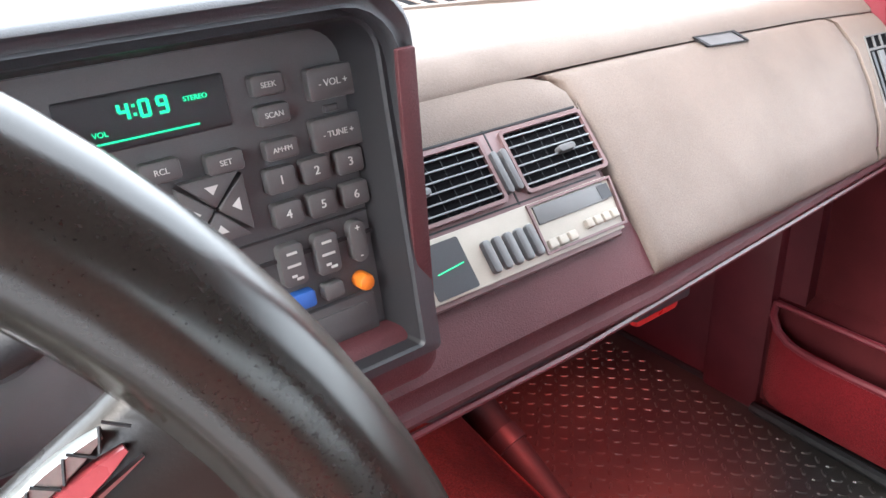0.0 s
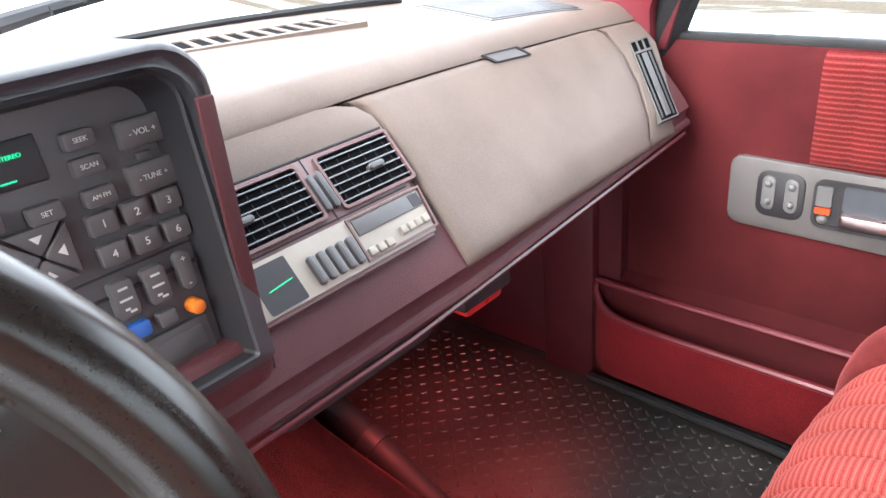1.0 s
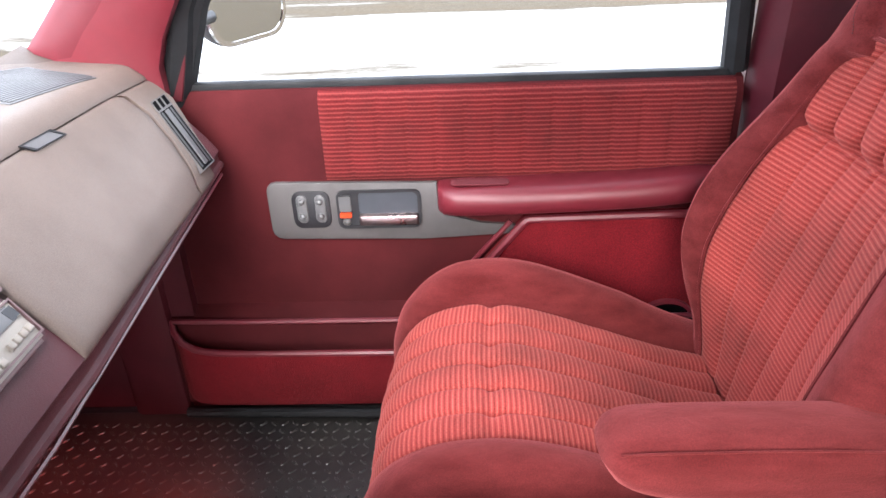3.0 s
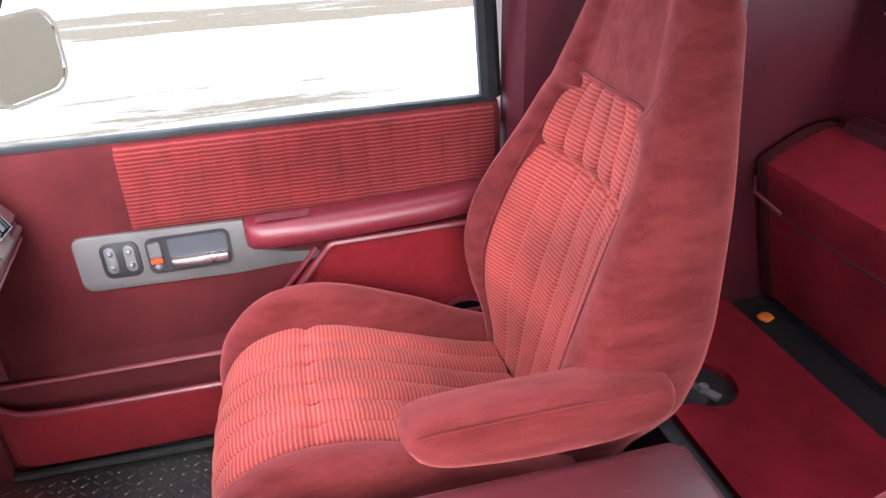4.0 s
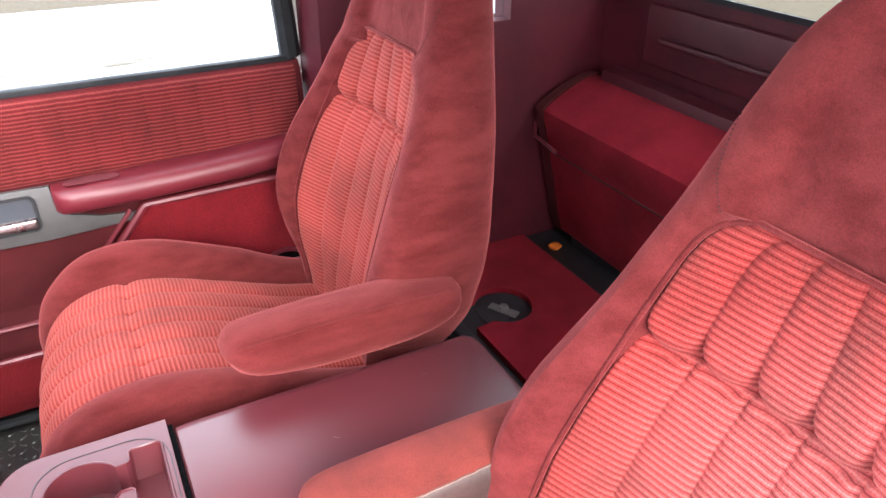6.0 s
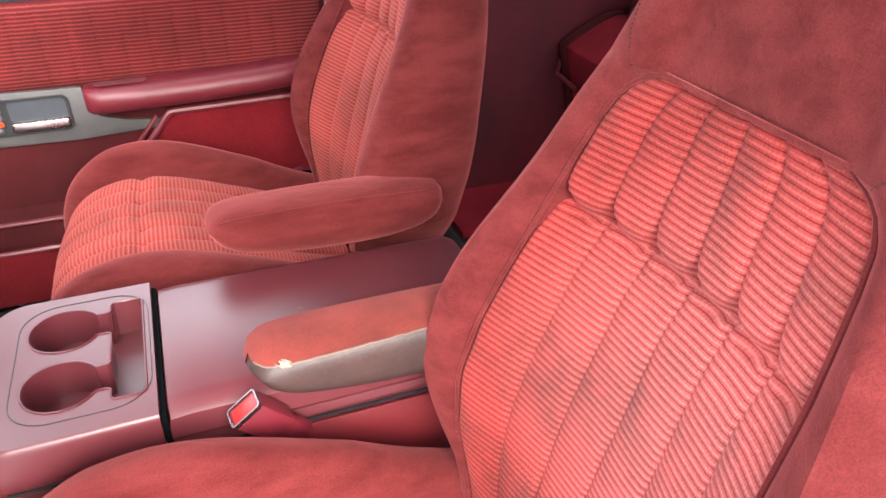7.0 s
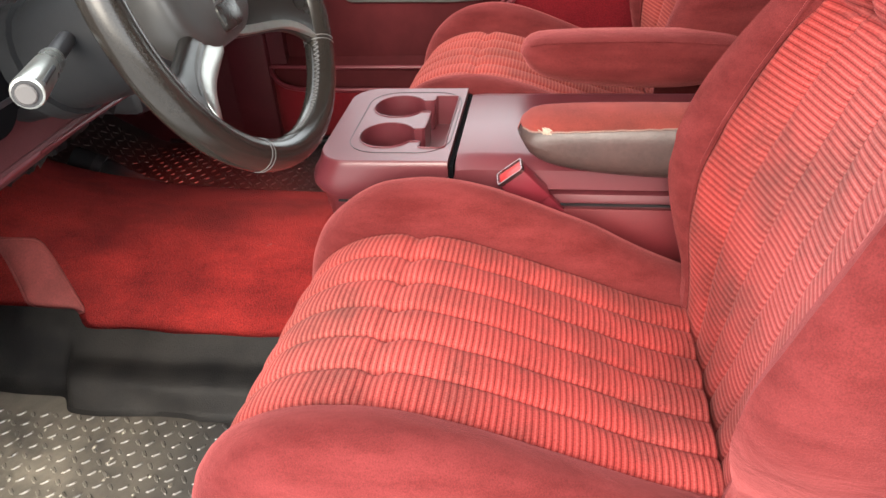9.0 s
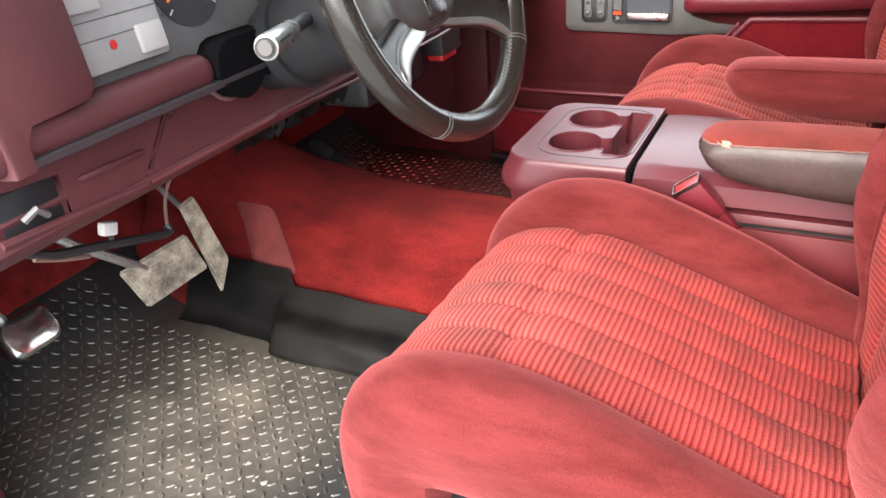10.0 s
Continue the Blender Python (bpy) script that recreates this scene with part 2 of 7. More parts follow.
M_PEDAL = surface("dusty_pedal_rubber", (0.56, 0.49, 0.38), 0.9, grain=220, bump=0.5, vary=0.4, stain=24, stain_color=(0.16, 0.14, 0.11), depth=0.002)
M_WHITE = surface("white_body_paint", (0.72, 0.71, 0.70), 0.25, grain=600, bump=0.0, vary=0.05, stain=3, stain_mix=0.15, coat=0.4)
M_CHERRY = surface("cherry_plastic", (0.5, 0.02, 0.02), 0.3, grain=800, bump=0.05)
M_ORANGE = surface("orange_plastic", (0.85, 0.22, 0.02), 0.4, grain=800, bump=0.0, vary=0.05)
M_RISER = surface("dusty_black_rubber", (0.0075, 0.0072, 0.0075), 0.55, grain=400, bump=0.4, vary=0.4, stain=7, stain_color=(0.020, 0.018, 0.0165), depth=0.002, spec=0.15)
M_FLAG = surface("orange_red_plastic", (0.60, 0.055, 0.012), 0.4, grain=800, bump=0.0, vary=0.05)
M_BLUE = surface("blue_plastic", (0.03, 0.14, 0.5), 0.4, grain=800, bump=0.0, vary=0.05)
M_MARK = surface("pale_print", (0.62, 0.62, 0.6), 0.6, grain=800, bump=0.0, vary=0.05)
M_PRINT = surface("grey_key_print", (0.60, 0.60, 0.58), 0.6, grain=800, bump=0.0, vary=0.05)
M_LINER = surface("headliner_cloth", (0.30, 0.075, 0.08), 1.0, grain=600, bump=0.3, vary=0.2, depth=0.001)
M_LEATHERETTE = surface("exposed_brown_backing", (0.060, 0.036, 0.033), 0.42, grain=150, bump=0.25, vary=0.25, stain=18, stain_color=(0.040, 0.025, 0.023), depth=0.002, spec=0.4)
M_LIP = surface("frayed_pale_edge", (0.24, 0.14, 0.115), 0.8, grain=700, bump=0.4, vary=0.5)
M_FOAM = surface("yellowed_foam", (0.38, 0.30, 0.235), 1.0, grain=300, bump=0.6, vary=0.4)
M_FELT = surface("grey_felt", (0.07, 0.066, 0.064), 1.0, grain=260, bump=0.8, vary=0.5, depth=0.003, spec=0.1)
M_GRIT = surface("pale_grit", (0.42, 0.38, 0.31), 0.9, grain=500, bump=0.2, vary=0.4, stain=60, stain_color=(0.16, 0.14, 0.11))
# near-black without shine: the shade of deep openings as a colour
M_SHADE = surface("cavity_shade", (0.004, 0.004, 0.005), 0.95, grain=400, bump=0.0, spec=0.05)


def glass(name, tint, rough=0.0):
    m, t, b = material(name)
    b.inputs["Base Color"].default_value = (*tint, 1)
    b.inputs["Transmission Weight"].default_value = 1
    b.inputs["Roughness"].default_value = rough
    b.inputs["IOR"].default_value = 1.05
    return m


M_GLASS = glass("window_glass", (0.62, 0.65, 0.64))


def clear_plastic(name):
    m = glass(name, (0.98, 0.98, 0.98), 0.02)
    m.node_tree.nodes["Principled BSDF"].inputs["IOR"].default_value = 1.1
    return m


M_LENS = clear_plastic("clear_gauge_lens")


def glowing(name, color, strength):
    m, t, b = material(name)
    b.inputs["Base Color"].default_value = (0.01, 0.02, 0.02, 1)
    b.inputs["Emission Color"].default_value = (*color, 1)
    b.inputs["Emission Strength"].default_value = strength
    return m


M_GREEN = glowing("green_display_segments", (0.0, 0.85, 0.34), 0.16)


def ground_material():
    """Snow with thawed streaks along the lot, a bare road band beyond, and mud behind the truck."""
    m, t, b = material("snowy_dirt_lot")
    co = add(t, "ShaderNodeTexCoord").outputs["Object"]
    sp = add(t, "ShaderNodeSeparateXYZ")
    t.links.new(co, sp.inputs[0])

    def calc(op, a, bb):
        n = t.nodes.new("ShaderNodeMath")
        n.operation = op
        for i, v in enumerate((a, bb)):
            if isinstance(v, (int, float)):
                n.inputs[i].default_value = v
            else:
                t.links.new(v, n.inputs[i])
        return n.outputs[0]

    def between(src, a, b_, c, d):
        n = add(t, "ShaderNodeMapRange", From_Min=a, From_Max=b_, To_Min=c, To_Max=d)
        t.links.new(src, n.inputs[0])
        return n.outputs[0]
    mp = add(t, "ShaderNodeMapping", Scale=(2.4, 0.42, 1.0))
    t.links.new(co, mp.inputs[0])
    n = add(t, "ShaderNodeTexNoise", Scale=1.0, Detail=10.0, Roughness=0.68)
    t.links.new(mp.outputs[0], n.inputs["Vector"])
    bias = calc("ADD", calc("ADD", between(sp.outputs[0], 5.0, 8.0, 0.13, -0.13), between(sp.outputs[0], 2.0, -1.0, 0.0, -0.20)), between(sp.outputs[1], -4.6, -6.4, 0.0, 0.42))
    thaw = calc("ADD", n.outputs[0], bias)
    wob = calc("ADD", sp.outputs[0], calc("MULTIPLY", n.outputs[0], 0.5))
    road = calc("MULTIPLY", between(wob, 9.7, 10.0, 0.0, 0.30), between(wob, 11.6, 12.4, 1.0, 0.0))
    fac = calc("ADD", thaw, road)
    c = ramp(t, fac, [(0.50, (0.34, 0.345, 0.355)), (0.57, (0.14, 0.13, 0.115)), (0.64, (0.066, 0.055, 0.039)), (0.80, (0.072, 0.056, 0.036))])
    f = add(t, "ShaderNodeTexNoise", Scale=14.0, Detail=6.0, Roughness=0.7)
    t.links.new(co, f.inputs["Vector"])
    mul = t.nodes.new("ShaderNodeMix")
    mul.data_type, mul.blend_type = "RGBA", "MULTIPLY"
    mul.inputs[0].default_value = 1
    t.links.new(c, mul.inputs[6])
    t.links.new(ramp(t, f.outputs[0], [(0.3, (0.7, 0.68, 0.64)), (0.55, (1, 1, 1))]), mul.inputs[7])
    t.links.new(mul.outputs[2], b.inputs["Base Color"])
    b.inputs["Roughness"].default_value = 0.9
    b.inputs["Specular IOR Level"].default_value = 0.1
    bp = add(t, "ShaderNodeBump", Strength=0.5, Distance=0.05)
    t.links.new(n.outputs[0], bp.inputs["Height"])
    t.links.new(bp.outputs[0], b.inputs["Normal"])
    return m


M_GROUND = ground_material()


# ---- mesh helpers ----
def part(name, bm, mat, parent=None, label="", smooth=True, angle=40.0):
    me = bpy.data.meshes.new(name)
    bmesh.ops.recalc_face_normals(bm, faces=bm.faces[:])
    if smooth:
        lim = radians(angle)
        for f in bm.faces:
            f.smooth = True
        for e in bm.edges:
            e.smooth = len(e.link_faces) == 2 and e.calc_face_angle(0) < lim
    bm.to_mesh(me)
    bm.free()
    me.materials.append(mat)
    ob = new(name, me)
    if parent is not None:
        ob.parent = parent
    if label:
        ob["label"] = label
    return ob


def thing(name, label, category, loc=(0, 0, 0), group="", kind="", m=None):
    e = new(name)
    e.empty_display_size = 0.05
    e.matrix_world = m if m is not None else Matrix.Translation(loc)
    return tagged(e, label, category, group, kind)


def spline(points, n):
    """n points along a Catmull-Rom curve through the points, evenly spaced by length."""
    p = np.array(points, float)
    ext = np.vstack([2 * p[0] - p[1], p, 2 * p[-1] - p[-2]])
    out = []
    for i in range(1, len(ext) - 2):
        for k in range(24):
            u = k / 24
            a, b, c, d = ext[i - 1], ext[i], ext[i + 1], ext[i + 2]
            out.append(0.5 * (2 * b + (c - a) * u + (2 * a - 5 * b + 4 * c - d) * u * u + (3 * b - a - 3 * c + d) * u ** 3))
    out.append(ext[-2])
    out = np.array(out)
    s = np.r_[0, np.cumsum(np.linalg.norm(np.diff(out, axis=0), axis=1))]
    w = np.linspace(0, s[-1], n)
    return np.stack([np.interp(w, s, out[:, j]) for j in range(p.shape[1])], 1)


def loft(bm, rings, closed=True, caps=True):
    """Faces between rings of points."""
    vs = [[bm.verts.new(p) for p in r] for r in rings]
    n = len(vs[0])
    for a, b in zip(vs, vs[1:]):
        for i in range(n if closed else n - 1):
            j = (i + 1) % n
            bm.faces.new((a[i], a[j], b[j], b[i]))
    if caps and closed:
        bm.faces.new(vs[0][::-1])
        bm.faces.new(vs[-1])
    return vs


def box(bm, x0, x1, y0, y1, z0, z1, bevel=0.0, seg=2, m=None):
    b2 = bmesh.new()
    bmesh.ops.create_cube(b2, size=1)
    bmesh.ops.scale(b2, vec=(x1 - x0, y1 - y0, z1 - z0), verts=b2.verts)
    bmesh.ops.translate(b2, vec=((x0 + x1) / 2, (y0 + y1) / 2, (z0 + z1) / 2), verts=b2.verts)
    if bevel:
        bmesh.ops.bevel(b2, geom=b2.edges[:], offset=bevel, segments=seg, affect="EDGES", profile=0.5)
    join(bm, b2, m)
    return bm


def join(bm, other, m=None):
    if m is not None:
        bmesh.ops.transform(other, matrix=m, verts=other.verts)
    lookup = {v: bm.verts.new(v.co) for v in other.verts}
    for f in other.faces:
        bm.faces.new([lookup[v] for v in f.verts])
    other.free()


def boxes(*args, bevel=0.0, seg=2, m=None):
    return box(bmesh.new(), *args, bevel=bevel, seg=seg, m=m)


def tube(points, radius, n=10, caps=True, steps=None):
    """A round bar along the points; radius may be a list."""
    points = [tuple(q) for q in points]
    p = spline(points, steps) if steps else np.array(points, float)
    r = np.interp(np.linspace(0, 1, len(p)), np.linspace(0, 1, len(radius)), radius) if isinstance(radius, (list, tuple)) else [radius] * len(p)
    r = [float(v) for v in r]
    bm = bmesh.new()
    rings = []
    side = None
    for i in range(len(p)):
        d = Vector(p[min(i + 1, len(p) - 1)] - p[max(i - 1, 0)]).normalized()
        if side is None:
            side = d.orthogonal().normalized()
        side = (side - d * side.dot(d)).normalized()
        up = d.cross(side)
        rings.append([Vector(p[i]) + r[i] * (math.cos(a) * side + math.sin(a) * up) for a in [2 * math.pi * k / n for k in range(n)]])
    loft(bm, rings, caps=caps)
    return bm


def rrect(w, h, r, seg=5):
    """Outline of a rounded rectangle round the origin."""
    out = []
    for cx, cy, a0 in ((w / 2 - r, h / 2 - r, 0), (-w / 2 + r, h / 2 - r, 90), (-w / 2 + r, -h / 2 + r, 180), (w / 2 - r, -h / 2 + r, 270)):
        for k in range(seg + 1):
            a = radians(a0 + 90 * k / seg)
            out.append((cx + r * math.cos(a), cy + r * math.sin(a)))
    return out


def arch(w, h, rt, rb, seg=6):
    """Like rrect, with other radii at the top and at the bottom."""
    out = []
    for sx, sy, a0, r in ((1, 1, 0, rt), (-1, 1, 90, rt), (-1, -1, 180, rb), (1, -1, 270, rb)):
        for k in range(seg + 1):
            a = radians(a0 + 90 * k / seg)
            out.append((sx * (w / 2 - r) + r * math.cos(a), sy * (h / 2 - r) + r * math.sin(a)))
    return out


def slab(outline, d0, d1, m=None, soft=0.0):
    """An outline in x and y, raised from d0 to d1 along z, with softened upper edges, then moved by m."""
    bm = bmesh.new()
    o = np.array(outline, float)
    c = o.mean(0)
    rings = [[(*q, d0) for q in o], [(*q, d1 - soft) for q in o]]
    if soft:
        k = 1 - soft / np.abs(o - c).max(0).clip(1e-4)
        rings.append([(*(c + (q - c) * (0.3 * k + 0.7)), d1 - soft * 0.3) for q in o])
        rings.append([(*(c + (q - c) * k), d1) for q in o])
    loft(bm, rings)
    if m is not None:
        bmesh.ops.transform(bm, matrix=m, verts=bm.verts)
    return bm


def framed(outer, inner, d0, d1, m=None):
    """A frame between two outlines of equal count, with depth."""
    bm = bmesh.new()
    rings = [[(*q, d0) for q in outer], [(*q, d1) for q in outer], [(*q, d1) for q in inner], [(*q, d0) for q in inner]]
    vs = [[bm.verts.new(p) for p in r] for r in rings]
    n = len(outer)
    for k in range(4):
        a, b = vs[k], vs[(k + 1) % 4]
        for i in range(n):
            bm.faces.new((a[i], a[(i + 1) % n], b[(i + 1) % n], b[i]))
    if m is not None:
        bmesh.ops.transform(bm, matrix=m, verts=bm.verts)
    return bm


def letters(text, size, mat, m, parent, name="lettering", depth=0.0004):
    cu = bpy.data.curves.new(name, "FONT")
    cu.body, cu.size, cu.extrude = text, size, depth
    cu.align_x, cu.align_y = "CENTER", "CENTER"
    tmp = bpy.data.objects.new(name, cu)
    me = bpy.data.meshes.new_from_object(tmp)
    bpy.data.objects.remove(tmp)
    me.name = name
    me.materials.clear()
    me.materials.append(mat)
    me.transform(m)
    ob = new(name, me)
    ob.parent = parent
    return ob


# ---- the lot outside ----
def build_ground():
    bm = bmesh.new()
    vs = [bm.verts.new((x, y, -0.72)) for x, y in ((-900, -900), (900, -900), (900, 900), (-900, 900))]
    bm.faces.new(vs)
    g = part("ground", bm, M_GROUND, smooth=False)
    tagged(g, "patchy snow and thawed dirt of an open lot", "ground", kind="structure")


build_ground()


# ---- the cab shell ----
def build_floor():
    bm = bmesh.new()
    box(bm, -0.80, 0.80, -0.46, 1.27, -0.06, 0.0)
    fl = part("floor", bm, M_RUBBER, None, smooth=False)
    tagged(fl, "black rubber floor covering with raised diamond tread", "floor", kind="structure")
    # toe board
    bm = bmesh.new()
    prof = [(1.10, -0.03), (1.10, 0.0005), (1.13, 0.010), (1.16, 0.026), (1.285, 0.105), (1.34, 0.105), (1.34, -0.03)]
    loft(bm, [[(x, y, z) for y, z in prof] for x in (-0.80, 0.80)])
    tb = part("toe_board", bm, M_RUBBER, None, smooth=False)
    tagged(tb, "sloping rubber-covered toe board under the dash", "toe board", kind="structure")
    bm = bmesh.new()
    loft(bm, [[(x, y, z) for y, z in [(1.281, 0.09), (1.278, 0.110), (1.29, 0.20), (1.315, 0.40), (1.33, 0.40), (1.33, 0.09)]] for x in np.linspace(-0.78, 0.78, 20)])
    tagged(part("toe_carpet", bm, M_CARPET, None), "red carpet on the upper toe board", "carpet", kind="structure")
    bm = boxes(-0.84, 0.84, 1.33, 1.36, -0.06, 0.64)
    fw = part("firewall", bm, M_BLACK, None)
    tagged(fw, "dark firewall behind the dash", "firewall", kind="structure")
    bm = boxes(-0.80, 0.80, -1.14, -0.46, -0.06, 0.10)
    rf = part("rear_floor", bm, M_BLACK, None)
    tagged(rf, "dark raised floor behind the front seats", "floor", kind="structure")


build_floor()


def build_shell():
    # roof, headliner
    bm = bmesh.new()
    rings = []
    for y, z in ((0.36, 1.205), (0.25, 1.235), (0.0, 1.26), (-0.5, 1.265), (-0.85, 1.255), (-1.12, 1.21)):
        rings.append([(x, y, z - 0.05 * (abs(x) / 0.72) ** 4) for x in np.linspace(-0.72, 0.72, 13)] + [(x, y, z + 0.04) for x in np.linspace(0.72, -0.72, 13)])
    loft(bm, rings)
    tagged(part("ceiling", bm, M_LINER), "red cloth headliner of the cab roof", "ceiling", kind="structure")
    # pillars
    for s in (1, -1):
        side = "right" if s > 0 else "left"
        bm = bmesh.new()
        rings = []
        for xi, ya, yb, z in ((0.775, 0.66, 0.93, 0.66), (0.768, 0.655, 0.87, 0.73), (0.755, 0.585, 0.755, 0.85), (0.735, 0.48, 0.60, 1.02), (0.705, 0.34, 0.44, 1.20)):
            rings.append([(s * xi, ya, z), (s * (xi - 0.012), ya + 0.02, z), (s * (xi - 0.018), (ya + yb) / 2, z), (s * (xi - 0.016), yb - 0.02, z), (s * (xi - 0.004), yb, z), (s * (xi + 0.05), yb - 0.01, z), (s * (xi + 0.05), ya, z)])
        loft(bm, [[tuple(spline([r[k] for r in rings], 14)[n]) for k in range(7)] for n in range(14)])
        tagged(part("pillar_a_" + side, bm, M_TRIM_RED), "red plastic windscreen pillar trim", "pillar trim", kind="structure")
        bm = bmesh.new()
        rings = []
        for x, z in ((0.80, -0.02), (0.80, 0.62), (0.785, 0.9), (0.735, 1.16), (0.70, 1.24)):
            rings.append([(s * x, -0.30, z), (s * (x - 0.03), -0.32, z), (s * (x - 0.035), -0.45, z), (s * (x - 0.01), -0.50, z), (s * (x + 0.07), -0.50, z), (s * (x + 0.07), -0.30, z)])
        loft(bm, rings)
        tagged(part("pillar_b_" + side, bm, M_TRIM_DARK, angle=50), "dark red plastic door pillar trim", "pillar trim", kind="structure")
        # rear quarter wall with a window opening
        bm = bmesh.new()
        box(bm, s * 0.79, s * 0.86, -1.14, -0.50, -0.06, 0.69)
        box(bm, s * 0.79, s * 0.86, -1.14, -0.785, 0.69, 1.26)
        box(bm, s * 0.79, s * 0.86, -0.785, -0.50, 1.12, 1.26)
        tagged(part("wall_quarter_" + side, bm, M_TRIM_DARK, smooth=False), "dark red side trim behind the door", "side trim", kind="structure")
        bm = boxes(s * 0.822, s * 0.826, -0.785, -0.50, 0.69, 1.12)
        w = part("window_quarter_" + side, bm, M_GLASS)
        w.visible_shadow = False
        tagged(w, "fixed clear glass quarter window", "window", kind="structure")
        # roof rail over the doors
        bm = tube([(s * 0.715, 0.38, 1.19), (s * 0.725, 0.0, 1.22), (s * 0.72, -0.5, 1.225), (s * 0.70, -1.1, 1.19)], 0.04, n=8, steps=10)
        tagged(part("roof_rail_" + side, bm, M_TRIM_RED), "red roof rail trim above the door", "trim", kind="structure")
        # rocker sill
        bm = boxes(s * 0.77, s * 0.86, -0.32, 1.10, -0.08, 0.012, bevel=0.006)
        tagged(part("door_sill_" + side, bm, M_BLACK), "black door sill with bolted plate", "door sill", kind="structure")
        # kick panel ahead of the door
        bm = bmesh.new()
        box(bm, s * 0.775, s * 0.86, 0.70 if s > 0 else 0.83, 1.34, -0.02, 0.66)
        box(bm, s * 0.755, s * 0.80, 0.745 if s > 0 else 0.85, 0.86 if s > 0 else 0.96, 0.0, 0.56, bevel=0.012)
        tagged(part("kick_panel_" + side, bm, M_KICK), "dark wine-red plastic kick panel below the dash", "kick panel", kind="structure")
    # back wall: lower, sides, top round the rear window
    bm = bmesh.new()
    box(bm, -0.86, 0.86, -1.078, -1.06, -0.06, 0.765)
    box(bm, -0.86, 0.86, -1.14, -1.078, -0.06, 0.70)
    box(bm, -0.86, -0.74, -1.14, -1.06, 0.765, 1.26)
    box(bm, 0.74, 0.86, -1.14, -1.06, 0.765, 1.26)
    box(bm, -0.74, 0.74, -1.14, -1.06, 1.10, 1.26)
    bw = part("wall_back", bm, M_TRIM_DARK, smooth=False)
    tagged(bw, "dark red moulded back wall of the cab", "back wall", kind="structure")
    # moulded rib and ledge
    bm = bmesh.new()
    box(bm, -0.62, 0.62, -1.06, -1.035, 0.60, 0.735, bevel=0.012)
    box(bm, -0.56, 0.56, -1.038, -1.018, 0.655, 0.672, bevel=0.008)
    box(bm, -0.72, 0.72, -1.06, -0.99, 0.47, 0.575, bevel=0.03)
    part("moulded_ledge", bm, M_TRIM_DARK, bw)
    bm = framed([(x, z) for x, z in rrect(1.488, 0.345, 0.045)], [(x, z) for x, z in rrect(1.462, 0.322, 0.035)], -0.004, 0.004,
                Matrix.Translation((0, -1.056, 0.9325)) @ Matrix.Rotation(radians(90), 4, "X"))
    part("window_gasket", bm, M_SEAL, bw, "black rubber window gasket")
    w = part("window_rear", boxes(-0.74, 0.74, -1.073, -1.069, 0.765, 1.10), M_GLASS)
    w.visible_shadow = False
    tagged(w, "wide clear glass rear window", "window", kind="structure")
    # painted outer skin
    bm = bmesh.new()
    loft(bm, [[(x, y, z - 0.05 * (abs(x) / 0.76) ** 4 + 0.048) for x in np.linspace(-0.77, 0.77, 13)] + [(x, y, z + 0.044 - 0.05 * (abs(x) / 0.76) ** 4) for x in np.linspace(0.77, -0.77, 13)] for y, z in ((0.35, 1.21), (0.25, 1.235), (0.0, 1.26), (-0.5, 1.265), (-0.85, 1.255), (-1.15, 1.21))])
    tagged(part("roof_skin", bm, M_WHITE), "white painted steel cab roof", "roof", kind="structure")
    tagged(part("wall_rear_skin", boxes(-0.868, 0.868, -1.152, -1.142, -0.35, 0.70), M_WHITE), "white painted outer back of the cab", "outer panel", kind="structure")
    for s in (1, -1):
        side = "right" if s > 0 else "left"
        bm = bmesh.new()
        box(bm, s * 0.862, s * 0.872, -1.152, -0.505, -0.35, 0.69)
        box(bm, s * 0.862, s * 0.872, -1.152, -0.785, 0.69, 1.2)
        tagged(part("wall_side_skin_" + side, bm, M_WHITE, smooth=False), "white painted outer side behind the door", "outer panel", kind="structure")
        tagged(part("fender_" + side, boxes(s * 0.862, s * 0.885, 0.82, 2.5, -0.20, 0.58, bevel=0.01), M_WHITE), "white painted front fender", "fender", kind="structure")
    # windscreen glass
    bm = bmesh.new()
    rings = []
    for k in range(8):
        f = k / 7
        y, z = 1.21 - 0.80 * f, 0.735 + 0.485 * f
        rings.append([(x, y - (0.75 - 0.55 * f) * x * x, z) for x in np.linspace(-0.80 + 0.09 * f, 0.80 - 0.09 * f, 17)])
    loft(bm, rings, closed=False)
    seal = tube([(x, 1.115 - (0.9 if x > 0.12 else 0.35) * (x - 0.12) ** 2, 0.7535) for x in np.linspace(-0.66, 0.545, 40)], 0.0062, n=6)
    tagged(part("trim_windscreen_foot", seal, M_SEAL), "black rubber seal along the windscreen foot", "seal", kind="structure")
    w = part("windscreen", bm, M_GLASS)
    w.visible_shadow = False
    tagged(w, "large curved clear glass windscreen", "windscreen", kind="structure")


build_shell()


# ---- bucket seats ----
PW_C = 0.150          # half width of the ribbed cushion insert


